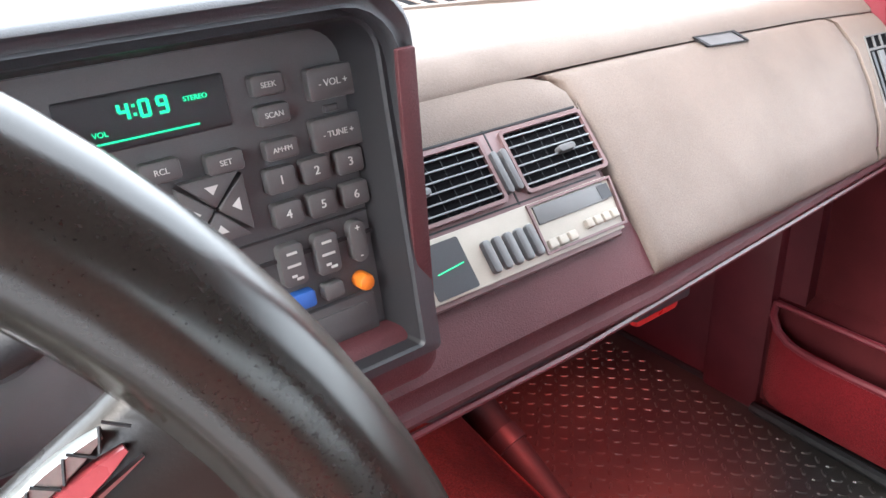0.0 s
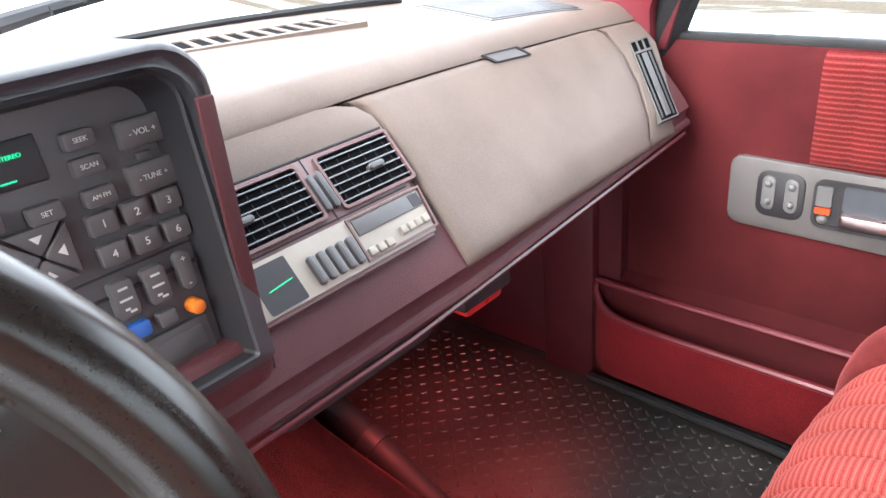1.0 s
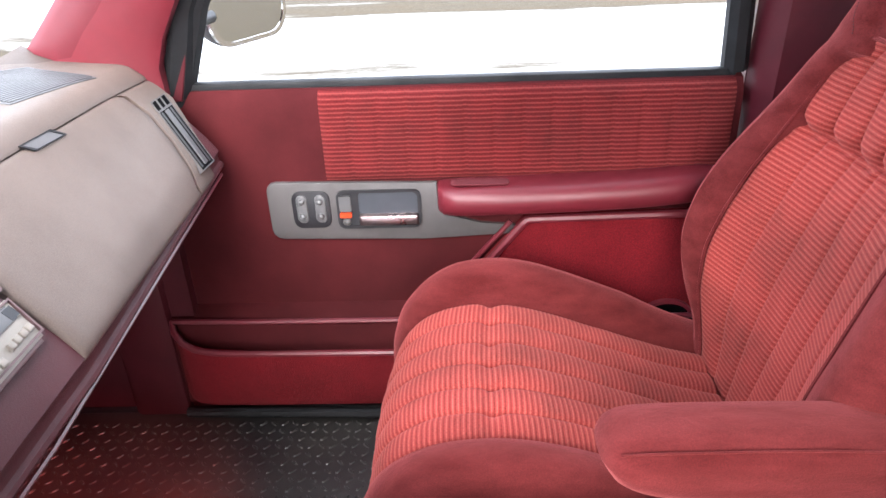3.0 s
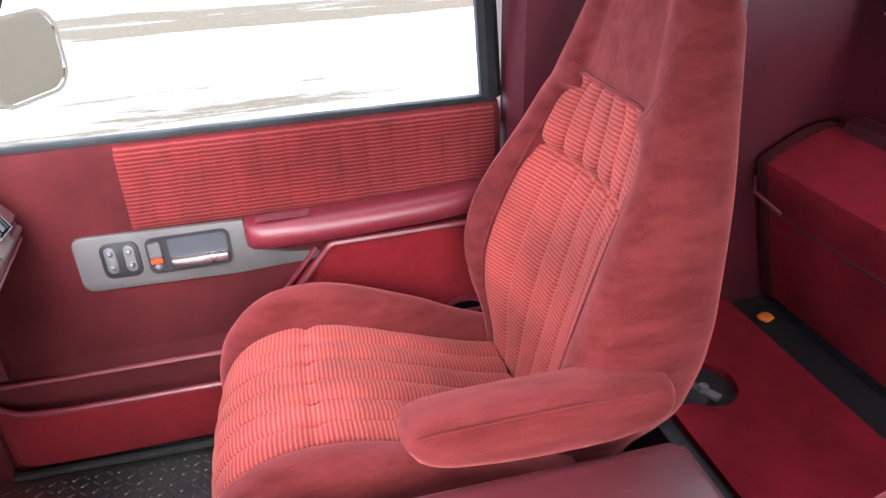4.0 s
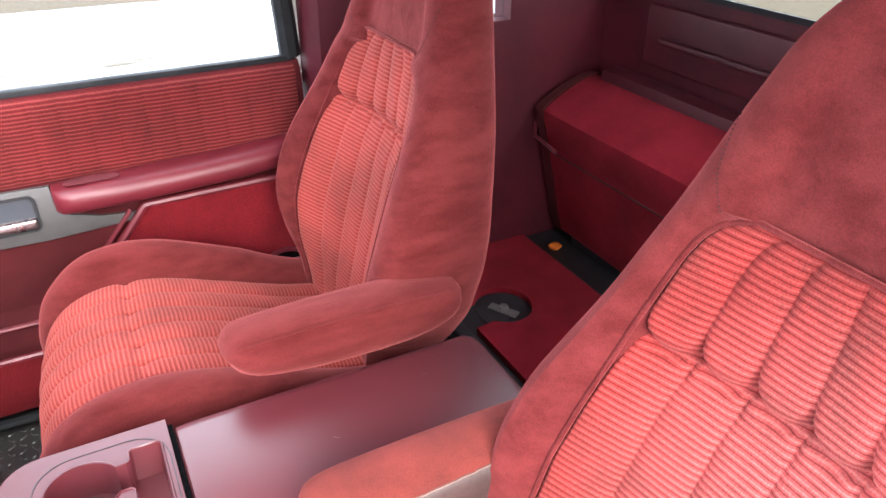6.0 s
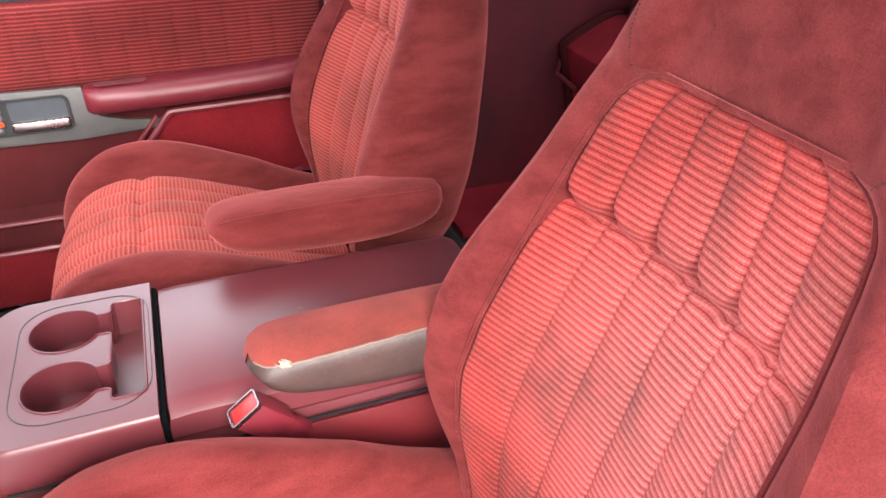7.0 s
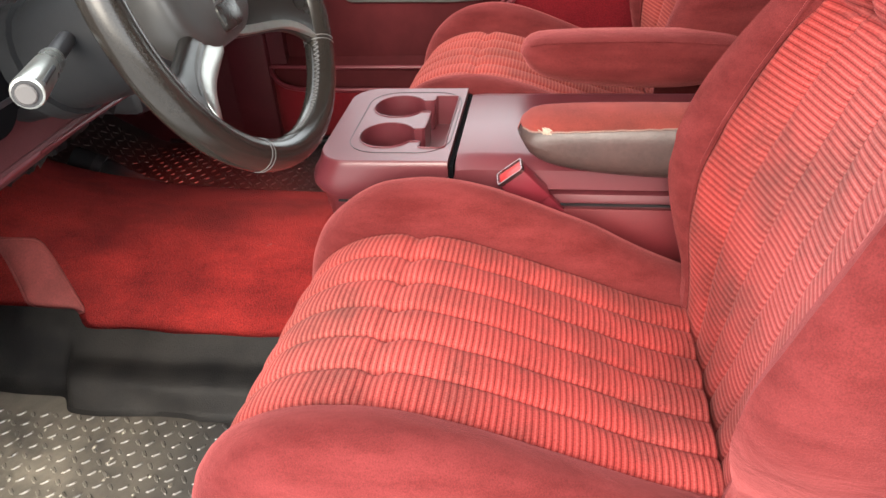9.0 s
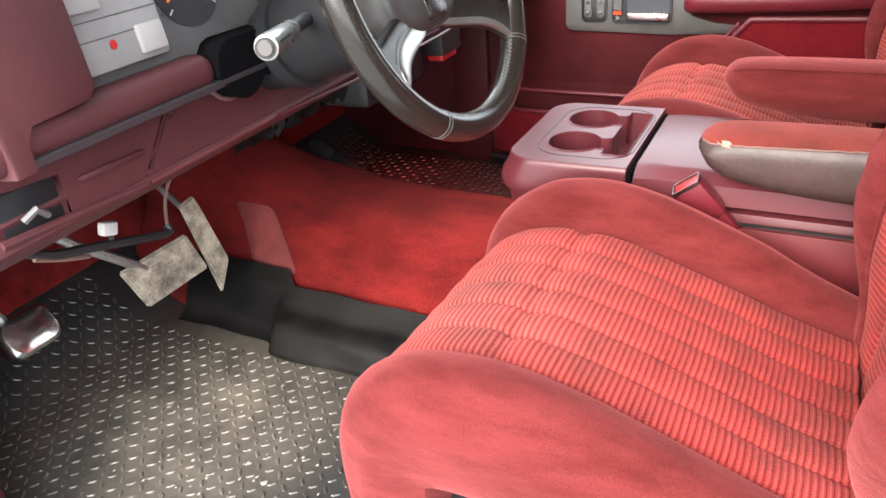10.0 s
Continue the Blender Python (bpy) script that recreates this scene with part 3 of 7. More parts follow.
def build_seat(xc, inner, label, cloth, shift=0.0, rise_in=1.0, rise_out=1.0, back=0.0, reach=1.0, drop=0.0, thin=1.0, nip=0.0, ridge=0.0010, tuck=0.0):
    """inner: +1 where the seat's inner side is +x, -1 where it is -x."""
    seat = thing("bucket_seat", label, "car seat", (xc, back, 0), group="front bucket seats")

    def lay(path, prof_of, n_across):
        """Rings of a shell: path points with normals, and a half profile for each."""
        rings = []
        d = np.gradient(path, axis=0)
        d /= np.linalg.norm(d, axis=1)[:, None]
        for i, (y, z) in enumerate(path):
            ny, nz = -d[i, 1], d[i, 0]
            f = i / (len(path) - 1)
            ha, hb = spline(prof_of(f, rise_in), n_across), spline(prof_of(f, rise_out), n_across)
            rings.append([(inner * u, y + n * ny, z + n * nz) for u, n in ha] + [(-inner * u, y + n * ny, z + n * nz) for u, n in hb[-2:0:-1]])
        return rings

    # cushion: path from the rear to the front and down
    cpath = spline([(-0.21, 0.262), (-0.12, 0.285), (-0.03, 0.318), (0.06, 0.350), (0.13, 0.367), (0.19, 0.369), (0.245, 0.358), (0.29, 0.330), (0.318, 0.285), (0.328, 0.22), (0.326, 0.15)], 90)
    cpath[:, 0] = np.where(cpath[:, 0] > -0.03, -0.03 + (cpath[:, 0] + 0.03) * reach, cpath[:, 0])

    def cprof(f, rise=1.0):
        s = f               # 0 rear, 1 front bottom
        c = float(np.interp(s, [0, 0.23, 0.43, 0.535, 0.62, 0.735, 0.8, 0.9, 1], [0.026, 0.049, 0.055, 0.054, 0.050, 0.033, 0.022, 0.012, 0.008])) * rise
        w = PW_C + 0.006 * (s - 0.3)
        return [(0, -0.014), (w - 0.016, -0.014), (w - 0.005, -0.006), (w + 0.004, 0.003), (w + 0.022, 0.62 * c + 0.004), (w + 0.050, c),
                (w + 0.078, c - 0.016), (w + 0.094, c - 0.05), (w + 0.098, -0.05), (w + 0.092, -0.10), (w + 0.06, -0.125), (0, -0.13)]
    bm = bmesh.new()
    loft(bm, [[(p[0], p[1], p[2]) for p in r] for r in lay(cpath, cprof, 44)])
    part("cushion", bm, M_VELOUR, seat)

    cp2 = spline(cpath[3:-2], 420)
    s2 = np.r_[0, np.cumsum(np.linalg.norm(np.diff(cp2, axis=0), axis=1))]
    crease = s2[int(np.argmin(np.abs(cp2[:330, 0] - (0.187 * reach - 0.03))))]
    cord_panel(seat, "cushion_insert", cloth, cp2, -1, lambda f, z: PW_C + 0.006 * (f - 0.3), crease, xc, lambda z: 0.0, 0.0034, ridge)

    # the outer front corner of the cushion is drawn back in plan
    for ob in seat.children:
        for v in ob.data.vertices:
            out, fwd = -inner * v.co.x, (v.co.y - 0.05) / 0.25
            if out > 0.0 and fwd > 0.0:
                v.co.y -= nip * min(1.0, out / 0.24) ** 1.5 * min(1.0, fwd)
            elif fwd > 0.0:
                v.co.y -= tuck * min(1.0, -out / 0.24) ** 1.5 * min(1.0, fwd)

    # backrest: path from the bottom up
    bpath = spline([(-0.188, 0.215), (-0.206, 0.29), (-0.240, 0.43), (-0.275, 0.555), (-0.306, 0.668), (-0.330, 0.79), (-0.345, 0.87), (-0.362, 0.94), (-0.385, 0.985), (-0.415, 1.005)], 100)
    bz = bpath[:, 1]

    def soft_at(z, zs, vs, r=0.035):
        return float(np.mean([np.interp(z + d, zs, vs) for d in np.linspace(-r, r, 11)]))

    def bw(z):
        z = z + drop * min(1.0, max(0.0, (z - 0.55) / 0.12))
        return float(np.interp(z, [0.21, 0.27, 0.31, 0.36, 0.43, 0.50, 0.56, 0.668, 0.74, 0.762, 0.776, 0.785, 0.790, 0.795], [0.128, 0.142, 0.158, 0.174, 0.181, 0.179, 0.172, 0.157, 0.143, 0.136, 0.127, 0.116, 0.105, 0.09]))

    def lift(z):
        """How far the insert's edges stand forward of its middle."""
        z = z + drop * min(1.0, max(0.0, (z - 0.55) / 0.12))
        return soft_at(z, [0.21, 0.30, 0.36, 0.43, 0.50, 0.56, 0.668, 0.75, 0.79, 0.82], [0.0, 0.020, 0.043, 0.058, 0.056, 0.050, 0.034, 0.018, 0.006, 0.0], 0.02)

    def bprof(f, rise=1.0):
        z = float(np.interp(f, np.linspace(0, 1, len(bz)), bz))
        W = soft_at(z, [0.21, 0.30, 0.36, 0.42, 0.50, 0.56, 0.68, 0.79, 0.88, 0.94, 0.985, 1.006], [0.165, 0.190, 0.228, 0.258, 0.267, 0.258, 0.217, 0.184, 0.158, 0.135, 0.10, 0.04], 0.018)
        h = lift(z)
        c = max(soft_at(z, [0.21, 0.30, 0.36, 0.43, 0.50, 0.56, 0.668, 0.78, 0.85, 0.95], [0.0, 0.022, 0.062, 0.090, 0.090, 0.080, 0.053, 0.026, 0.014, 0.0]) * rise, h + 0.008)
        T = float(np.interp(z, [0.21, 0.4, 0.7, 0.9, 0.98, 1.006], [0.13, 0.135, 0.120, 0.10, 0.065, 0.03])) * thin
        z = z + drop * min(1.0, max(0.0, (z - 0.55) / 0.12))
        inside = z < 0.797
        w = min(bw(z), W - 0.04) if inside else float(np.interp(z, [0.797, 0.83], [0.10, W * 0.55]))
        d = float(np.interp(z, [0.778, 0.797], [0.026, 0.0]))
        return [(0, -d), (w * 0.5, h * 0.25 - d), (w - 0.014, h * 0.84 - d), (w - 0.004, h - d * 0.5), (w + 0.004, h + 0.003), (w + (W - w) * 0.26, h + (c - h) * 0.62 + 0.003), (w + (W - w) * 0.55, c),
                (W - 0.012, c * 0.70 - 0.006), (W, c * 0.3 - 0.03), (W - 0.002, -T * 0.62), (W - 0.022, -T * 0.9), (W * 0.6, -T), (0, -T)]
    bm = bmesh.new()
    loft(bm, lay_up(bpath, bprof, 48, inner, 1.0 if inner > 0 else 0.80))
    back_ob = part("backrest", bm, M_VELOUR, seat)
    dense = spline(bpath[2:80], 1600)
    bp2 = spline(dense[dense[:, 1] + drop <= 0.7948], 420)
    sb = np.r_[0, np.cumsum(np.linalg.norm(np.diff(bp2, axis=0), axis=1))]
    tuft = sb[int(np.argmin(np.abs(bp2[:, 1] + 0.5 * drop - 0.664)))]
    cord_panel(seat, "backrest_insert", cloth, bp2, 1, lambda f, z: bw(z), tuft, xc, lift, 0.0028, 0.75 * ridge, True)
    # piping round the back insert
    line = []
    for i in [*range(0, len(bp2) - 50, 10), *range(len(bp2) - 50, len(bp2) - 5, 4), len(bp2) - 4, len(bp2) - 1]:
        h = lift(bp2[i, 1]) + (0.0015 if i < len(bp2) - 5 else 0.002)
        line.append((bw(bp2[i, 1]) + 0.001, bp2[i, 0] + h * 0.965, bp2[i, 1] + h * 0.26))
    pts = line + [(-a, b, c) for a, b, c in line[::-1]]
    part("piping", tube(pts, 0.0028, n=6), M_VELOUR, seat, "red piping round the insert")
    # sewn seams from the insert's upper corners up over the bolsters
    skin = BVHTree.FromPolygons([v.co for v in back_ob.data.vertices], [tuple(p.vertices) for p in back_ob.data.polygons])
    for s in (1, -1):
        line = spline([(0.122, 0.797 - drop), (0.133, 0.812 - drop), (0.141, 0.830 - drop), (0.145, 0.850 - drop), (0.149, 0.872 - drop)], 44)
        for k in range(0, 43, 2):
            ends = []
            for x, z in line[k:k + 2]:
                hit = skin.ray_cast(Vector((s * x, 0.3, z)), Vector((0, -1, 0)))[0]
                if hit:
                    ends.append(hit + Vector((0, 0.0003, 0)))
            if len(ends) == 2:
                part("stitch", tube(ends, 0.0007, n=5), M_SEAM_DARK, seat)
    # armrest on the inner side
    ax = inner * 0.262
    arm = bmesh.new()
    prof = spline([(0.058, 0.468), (0.046, 0.488), (0.0, 0.496), (-0.15, 0.497), (-0.27, 0.490), (-0.30, 0.470), (-0.285, 0.428), (-0.22, 0.406), (-0.1, 0.406), (0.0, 0.420), (0.042, 0.440), (0.058, 0.468)], 60)[:-1]
    rings = []
    ks = [0.03, 0.15, 0.3, 0.45, 0.6, 0.72, 0.82, 0.9, 0.955, 0.99]
    half = [(0.046 * (1 - k ** 3.2) ** 0.45, k) for k in ks]
    for u, k in [(-u, k) for u, k in half] + [(0.0, 1.0)] + half[::-1]:
        cy, cz = -0.12, 0.457
        rings.append([(ax + u, cy + (y - cy) * (1 - (1 - k) * 0.22), cz + (z - cz) * k) for y, z in prof])
    loft(arm, rings)
    bmesh.ops.translate(arm, vec=(0, shift, 0), verts=arm.verts)
    return seat, arm


def lay_up(path, prof_of, n_across, inner=1, rise_in=1.0):
    """Rings of an upright shell whose front faces +y."""
    rings = []
    d = np.gradient(path, axis=0)
    d /= np.linalg.norm(d, axis=1)[:, None]
    for i, (y, z) in enumerate(path):
        ny, nz = d[i, 1], -d[i, 0]
        f = i / (len(path) - 1)
        ha, hb = spline(prof_of(f, rise_in), n_across), spline(prof_of(f, 1.0), n_across)
        rings.append([(inner * u, y + n * ny, z + n * nz) for u, n in ha] + [(-inner * u, y + n * ny, z + n * nz) for u, n in hb[-2:0:-1]])
    return rings


def cord_panel(seat, name, cloth, path, sign, width_of, seam_at, xc, lift, bulge, ridge, tufted=False):
    """A sewn insert of six stuffed channels whose ribs are real ridges; sign turns its outer side."""
    channels, per, fine = 6, 11, 8
    d = np.gradient(path, axis=0)
    d /= np.linalg.norm(d, axis=1)[:, None]
    s = np.r_[0, np.cumsum(np.linalg.norm(np.diff(path, axis=0), axis=1))]
    n = int(s[-1] / RIB * fine)
    at = np.linspace(0, s[-1], n)
    py, pz = np.interp(at, s, path[:, 0]), np.interp(at, s, path[:, 1])
    ny, nz = sign * np.interp(at, s, d[:, 1]), -sign * np.interp(at, s, d[:, 0])
    q = np.array([(c + 0.5 - 0.5 * math.cos(math.pi * k / per)) / channels for c in range(channels) for k in range(per)] + [1.0])
    f = np.abs(2 * ((q * channels) % 1.0) - 1)          # 1 on a seam, 0 on a channel's crown
    f[-1] = 1.0
    verts, uvs = [], []
    for i in range(n):
        w = width_of(i / (n - 1), pz[i])
        dist = (1 - f) * w / channels                   # metres to the nearest seam
        wob = np.array([noise.noise(Vector((v * 5 + xc * 9, at[i] * 9, 1.0))) for v in q]) * 0.0009
        rise = bulge * (1 - f ** 2.3) - 0.0020 * np.exp(-(dist / 0.0026) ** 2)
        if tufted:
            # the upper pads hang over the lower channels in scallops
            e = at[i] - seam_at + 0.014 * (1 - f ** 2)
            rise = rise - 0.013 * np.exp(-(e / 0.008) ** 2) - 0.0065 * np.exp(-((e + 0.02) / 0.025) ** 2)
            rise = rise - 0.006 * np.exp(-(dist / 0.004) ** 2) * math.exp(-((at[i] - seam_at) / 0.02) ** 2)
        else:
            e = at[i] - seam_at - 0.008 * (1 - f ** 2)
            rise = rise - 0.0066 * np.exp(-(e / 0.012) ** 2) - 0.0038 * np.exp(-(dist / 0.004) ** 2) * math.exp(-((at[i] - seam_at) / 0.02) ** 2)
        ph = ((at[i] + wob) / RIB) % 1.0
        rib = ridge * (1 - np.abs(2 * ph - 1) ** 3.6) * (1 - 0.55 * np.exp(-(dist / 0.0035) ** 2))
        lump = np.array([noise.noise(Vector((v * 8 + xc * 5, at[i] * 18, 7.0))) for v in q]) * 0.0015
        rise = rise + rib + lump
        rise[0] = rise[-1] = -0.008
        if tufted and i > n - 4:
            rise[:] = -0.006
        rise = rise + lift(pz[i]) * np.abs(2 * q - 1) ** 2.2
        for k in range(len(q)):
            u = (2 * q[k] - 1) * w
            verts.append((float(u), float(py[i] + rise[k] * ny[i]), float(pz[i] + rise[k] * nz[i])))
            uvs.append((float(u), float(at[i] + wob[k])))
    m = len(q)
    faces = [(i * m + k, i * m + k + 1, (i + 1) * m + k + 1, (i + 1) * m + k) for i in range(n - 1) for k in range(m - 1)]
    if sign > 0:
        faces = [fc[::-1] for fc in faces]
    me = bpy.data.meshes.new(name)
    me.from_pydata(verts, [], faces)
    layer = me.uv_layers.new(name="UVMap")
    ids = np.empty(len(me.loops), np.int32)
    me.loops.foreach_get("vertex_index", ids)
    layer.data.foreach_set("uv", np.array(uvs, np.float32)[ids].ravel())
    me.polygons.foreach_set("use_smooth", np.ones(len(me.polygons), bool))
    me.materials.append(cloth)
    ob = new(name, me)
    ob.parent = seat
    ob["label"] = "ribbed corduroy insert with stitched channels"
    return ob


XD, XP = -0.405, 0.435
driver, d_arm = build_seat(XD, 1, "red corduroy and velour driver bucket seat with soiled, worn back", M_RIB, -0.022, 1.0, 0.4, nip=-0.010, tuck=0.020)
# the cover is torn off the lower half of the side
bmesh.ops.subdivide_edges(d_arm, edges=d_arm.edges[:], cuts=1, use_grid_fill=True)
bmesh.ops.bisect_plane(d_arm, geom=d_arm.verts[:] + d_arm.edges[:] + d_arm.faces[:], plane_co=(0, -0.1, 0.4835), plane_no=(0, 0.03, 1))
lower = [f for f in d_arm.faces if f.calc_center_median().z + 0.03 * (f.calc_center_median().y + 0.1) < 0.4835 and f.calc_center_median().x < 0.262 - 0.004]
torn = bmesh.new()
keep = {}
for f in lower:
    vs = []
    for v in f.verts:
        if v not in keep:
            keep[v] = torn.verts.new(v.co - 0.0012 * v.normal)
        vs.append(keep[v])
    torn.faces.new(vs)
edge = sorted({tuple(v.co) for v in keep if abs(v.co.z + 0.03 * (v.co.y + 0.1) - 0.4835) < 1e-4 and v.co.x < 0.262 - 0.02}, key=lambda q: q[1])
bmesh.ops.delete(d_arm, geom=lower, context="FACES")
arm_ob = part("armrest", d_arm, M_VELOUR_WORN, driver, "worn armrest with its cover torn open along the side")
part("torn_side", torn, M_LEATHERETTE, arm_ob, "bare brown backing where the cover is torn", angle=60)
edge = [(x - 0.0006, y, z + 0.0012 * noise.noise(Vector((y * 90, 0, 0)))) for x, y, z in edge]
part("torn_edge", tube(edge, 0.0013, n=5), M_LIP, arm_ob, "pale frayed edge of the torn cover")
foam = bmesh.new()
bmesh.ops.create_icosphere(foam, subdivisions=3, radius=0.0048, matrix=Matrix.Translation((0.2225, -0.002, 0.4815)) @ Matrix.Diagonal((0.5, 1.6, 0.8, 1)))
for v in foam.verts:
    v.co += Vector((0.003, 0.006, 0.005)) * noise.noise(v.co * 260)
part("foam_tuft", foam, M_FOAM, arm_ob, "tuft of yellowed foam")
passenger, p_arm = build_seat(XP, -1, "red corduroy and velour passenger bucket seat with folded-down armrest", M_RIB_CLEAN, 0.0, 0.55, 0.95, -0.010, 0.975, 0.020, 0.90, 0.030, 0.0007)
p_ob = part("armrest", p_arm, M_VELOUR, passenger, "padded red velour armrest")
part("armrest_seam", tube([(-0.298, 0.040, 0.484), (-0.300, 0.0, 0.4885), (-0.300, -0.15, 0.4895), (-0.299, -0.27, 0.4825)], 0.0013, n=6, steps=20), M_VELOUR, p_ob)
for st in (driver, passenger):
    part("seat_base", boxes(-0.21, 0.21, -0.17, 0.24, 0.001, 0.20, bevel=0.02), M_BLACK, st, "black metal seat base")


# ---- centre console ----
def build_console():
    con = thing("center_console", "maroon plastic centre console with cup holders and closed lid", "console")
    w = 0.135

    def section(y, ztop, zbot, ww, r=0.022):
        return [(ww, y, zbot), (ww, y, ztop - 0.065), (ww - 0.006, y, ztop - 0.06), (ww - 0.006, y, ztop - r - 0.01), (ww - 0.012, y, ztop - 0.35 * r), (ww - 0.012 - r, y, ztop),
                (-ww + 0.012 + r, y, ztop), (-ww + 0.012, y, ztop - 0.35 * r), (-ww + 0.006, y, ztop - r - 0.01), (-ww + 0.006, y, ztop - 0.06), (-ww, y, ztop - 0.065), (-ww, y, zbot)]
    bm = bmesh.new()
    loft(bm, [section(-0.305, 0.37, 0.10, w), section(-0.28, 0.365, 0.10, w), section(0.128, 0.365, 0.10, w)])
    part("body", bm, M_CONSOLE, con)
    # lid
    bm = bmesh.new()
    lid = [(-0.318, 0.372, 0.385), (-0.312, 0.372, 0.402), (-0.295, 0.372, 0.412), (0.10, 0.372, 0.414), (0.124, 0.372, 0.412), (0.127, 0.372, 0.40)]
    loft(bm, [[(w, y, zb), (w - 0.003, y, zt - 0.014), (w - 0.016, y, zt - 0.003), (w - 0.03, y, zt), (-w + 0.03, y, zt), (-w + 0.016, y, zt - 0.003), (-w + 0.003, y, zt - 0.014), (-w, y, zb)] for y, zb, zt in lid])
    part("lid", bm, M_CONSOLE, con, "smooth maroon console lid")
    # front tray with two cup wells and a coin tray: a top plate with holes
    bm = bmesh.new()
    seg = 40
    x0, x1, y0, y1, zt = -w, w, 0.134, 0.325, 0.414
    # one recess: two cup wells that open into the coin tray
    cups = [(-0.050, 0.236, 0.042), (0.056, 0.236, 0.042)]
    tx0, tx1, ty0, ty1 = -0.092, 0.098, 0.146, 0.184
    tray = [(tx0 + 0.006, ty0), (tx1 - 0.006, ty0), (tx1 - 0.002, ty0 + 0.002), (tx1, ty0 + 0.006), (tx1, ty1 - 0.004), (tx1 - 0.004, ty1)]
    for cx, cy, r in cups[::-1]:
        a0 = math.asin(0.021 / r)
        tray += [(cx + 0.024, ty1), (cx + 0.021, ty1 + 0.004)]
        tray += [(cx + r * math.sin(a), cy - r * math.cos(a)) for a in np.linspace(a0, 2 * math.pi - a0, 34)]
        tray += [(cx - 0.021, ty1 + 0.004), (cx - 0.024, ty1)]
    tray += [(tx0 + 0.004, ty1), (tx0, ty1 - 0.004), (tx0, ty0 + 0.006), (tx0 + 0.002, ty0 + 0.002)]
    loops = [tray]
    outer = [(x1, y0), *[(x1 - 0.045 + 0.045 * math.cos(a), y1 - 0.045 + 0.045 * math.sin(a)) for a in np.linspace(0, math.pi / 2, 10)], *[(x0 + 0.045 - 0.045 * math.sin(a), y1 - 0.045 + 0.045 * math.cos(a)) for a in np.linspace(0, math.pi / 2, 10)], (x0, y0)]
    edges = []
    for lp in [outer] + loops:
        vs = [bm.verts.new((x, y, zt)) for x, y in lp]
        edges += [bm.edges.new((a, b)) for a, b in zip(vs, vs[1:] + vs[:1])]
    bmesh.ops.triangle_fill(bm, use_beauty=True, use_dissolve=False, edges=edges)
    part("tray_top", bm, M_CONSOLE, con, "console tray top with two round cup wells")
    bm = bmesh.new()
    front = [(0.0, 0.0, zt), (0.0016, 0.001, zt - 0.001), (0.003, 0.002, zt - 0.0035), (0.004, 0.003, zt - 0.0075), (0.0045, 0.005, zt - 0.013), (0.006, 0.015, 0.386),
             (0.0065, 0.0185, 0.374), (0.006, 0.0185, 0.366), (0.003, 0.014, 0.357), (-0.002, 0.008, 0.350), (-0.004, -0.012, 0.24), (-0.006, -0.060, 0.10)]
    loft(bm, [[(x * (1 + dx / w), y + dy * (y - y0) / (y1 - y0), z) for x, y in outer] for dx, dy, z in front], caps=False)
    part("front_body", bm, M_CONSOLE, con)
    bm = bmesh.new()
    tc = np.array(tray).mean(0)
    inw = [(tc[0] + (x - tc[0]) * 0.97, tc[1] + (y - tc[1]) * 0.96) for x, y in tray]
    loft(bm, [[(x, y, zt + 0.0004) for x, y in tray], [(x, y, zt - 0.008) for x, y in tray], [(x, y, zt - 0.048) for x, y in inw]], caps=False)
    vs = [bm.verts.new((x, y, zt - 0.0478)) for x, y in inw]
    es = [bm.edges.new((a, b)) for a, b in zip(vs, vs[1:] + vs[:1])]
    bmesh.ops.triangle_fill(bm, use_beauty=True, use_dissolve=False, edges=es)
    part("cup_recess", bm, M_CONSOLE, con, "two round cup wells opening into a coin tray", angle=30)
    rim = [(tc[0] + (x - tc[0]) * 1.02, tc[1] + (y - tc[1]) * 1.02, zt + 0.0006) for x, y in tray]
    part("well_rim", tube(rim + rim[:1], 0.0013, n=6), M_CONSOLE, con, "rounded rim of the wells")
    line = [(x + 0.003, y + 0.214, zt + 0.0002) for x, y in rrect(0.226, 0.152, 0.045, 6)]
    part("rim_groove", tube(line + line[:1], 0.0007, n=4), M_BLACK, con)
    for s in (1, -1):
        # added skin over the body that carries the painted red bounce
        part("side_panel", boxes(s * (w + 0.0005), s * (w + 0.004), -0.30, 0.127, 0.10, 0.343, bevel=0.001), M_CONSOLE_LOW, con, "thin console side panel with red bounce light in its colour")
    # near-black filler that paints the shade of the gap
    part("seam_gap", boxes(-w + 0.002, w - 0.002, 0.1275, 0.1335, 0.36, 0.405), M_SHADE, con, "near-black strip as shade between lid and tray")
    for s in (1, -1):
        part("groove", boxes(s * (w - 0.001) - 0.0012, s * (w - 0.001) + 0.0012, -0.29, 0.30, 0.346, 0.349), M_SEAL, con)
    part("base", boxes(-0.115, 0.115, -0.30, 0.25, 0.0, 0.12), M_TRIM_RED, con)


build_console()


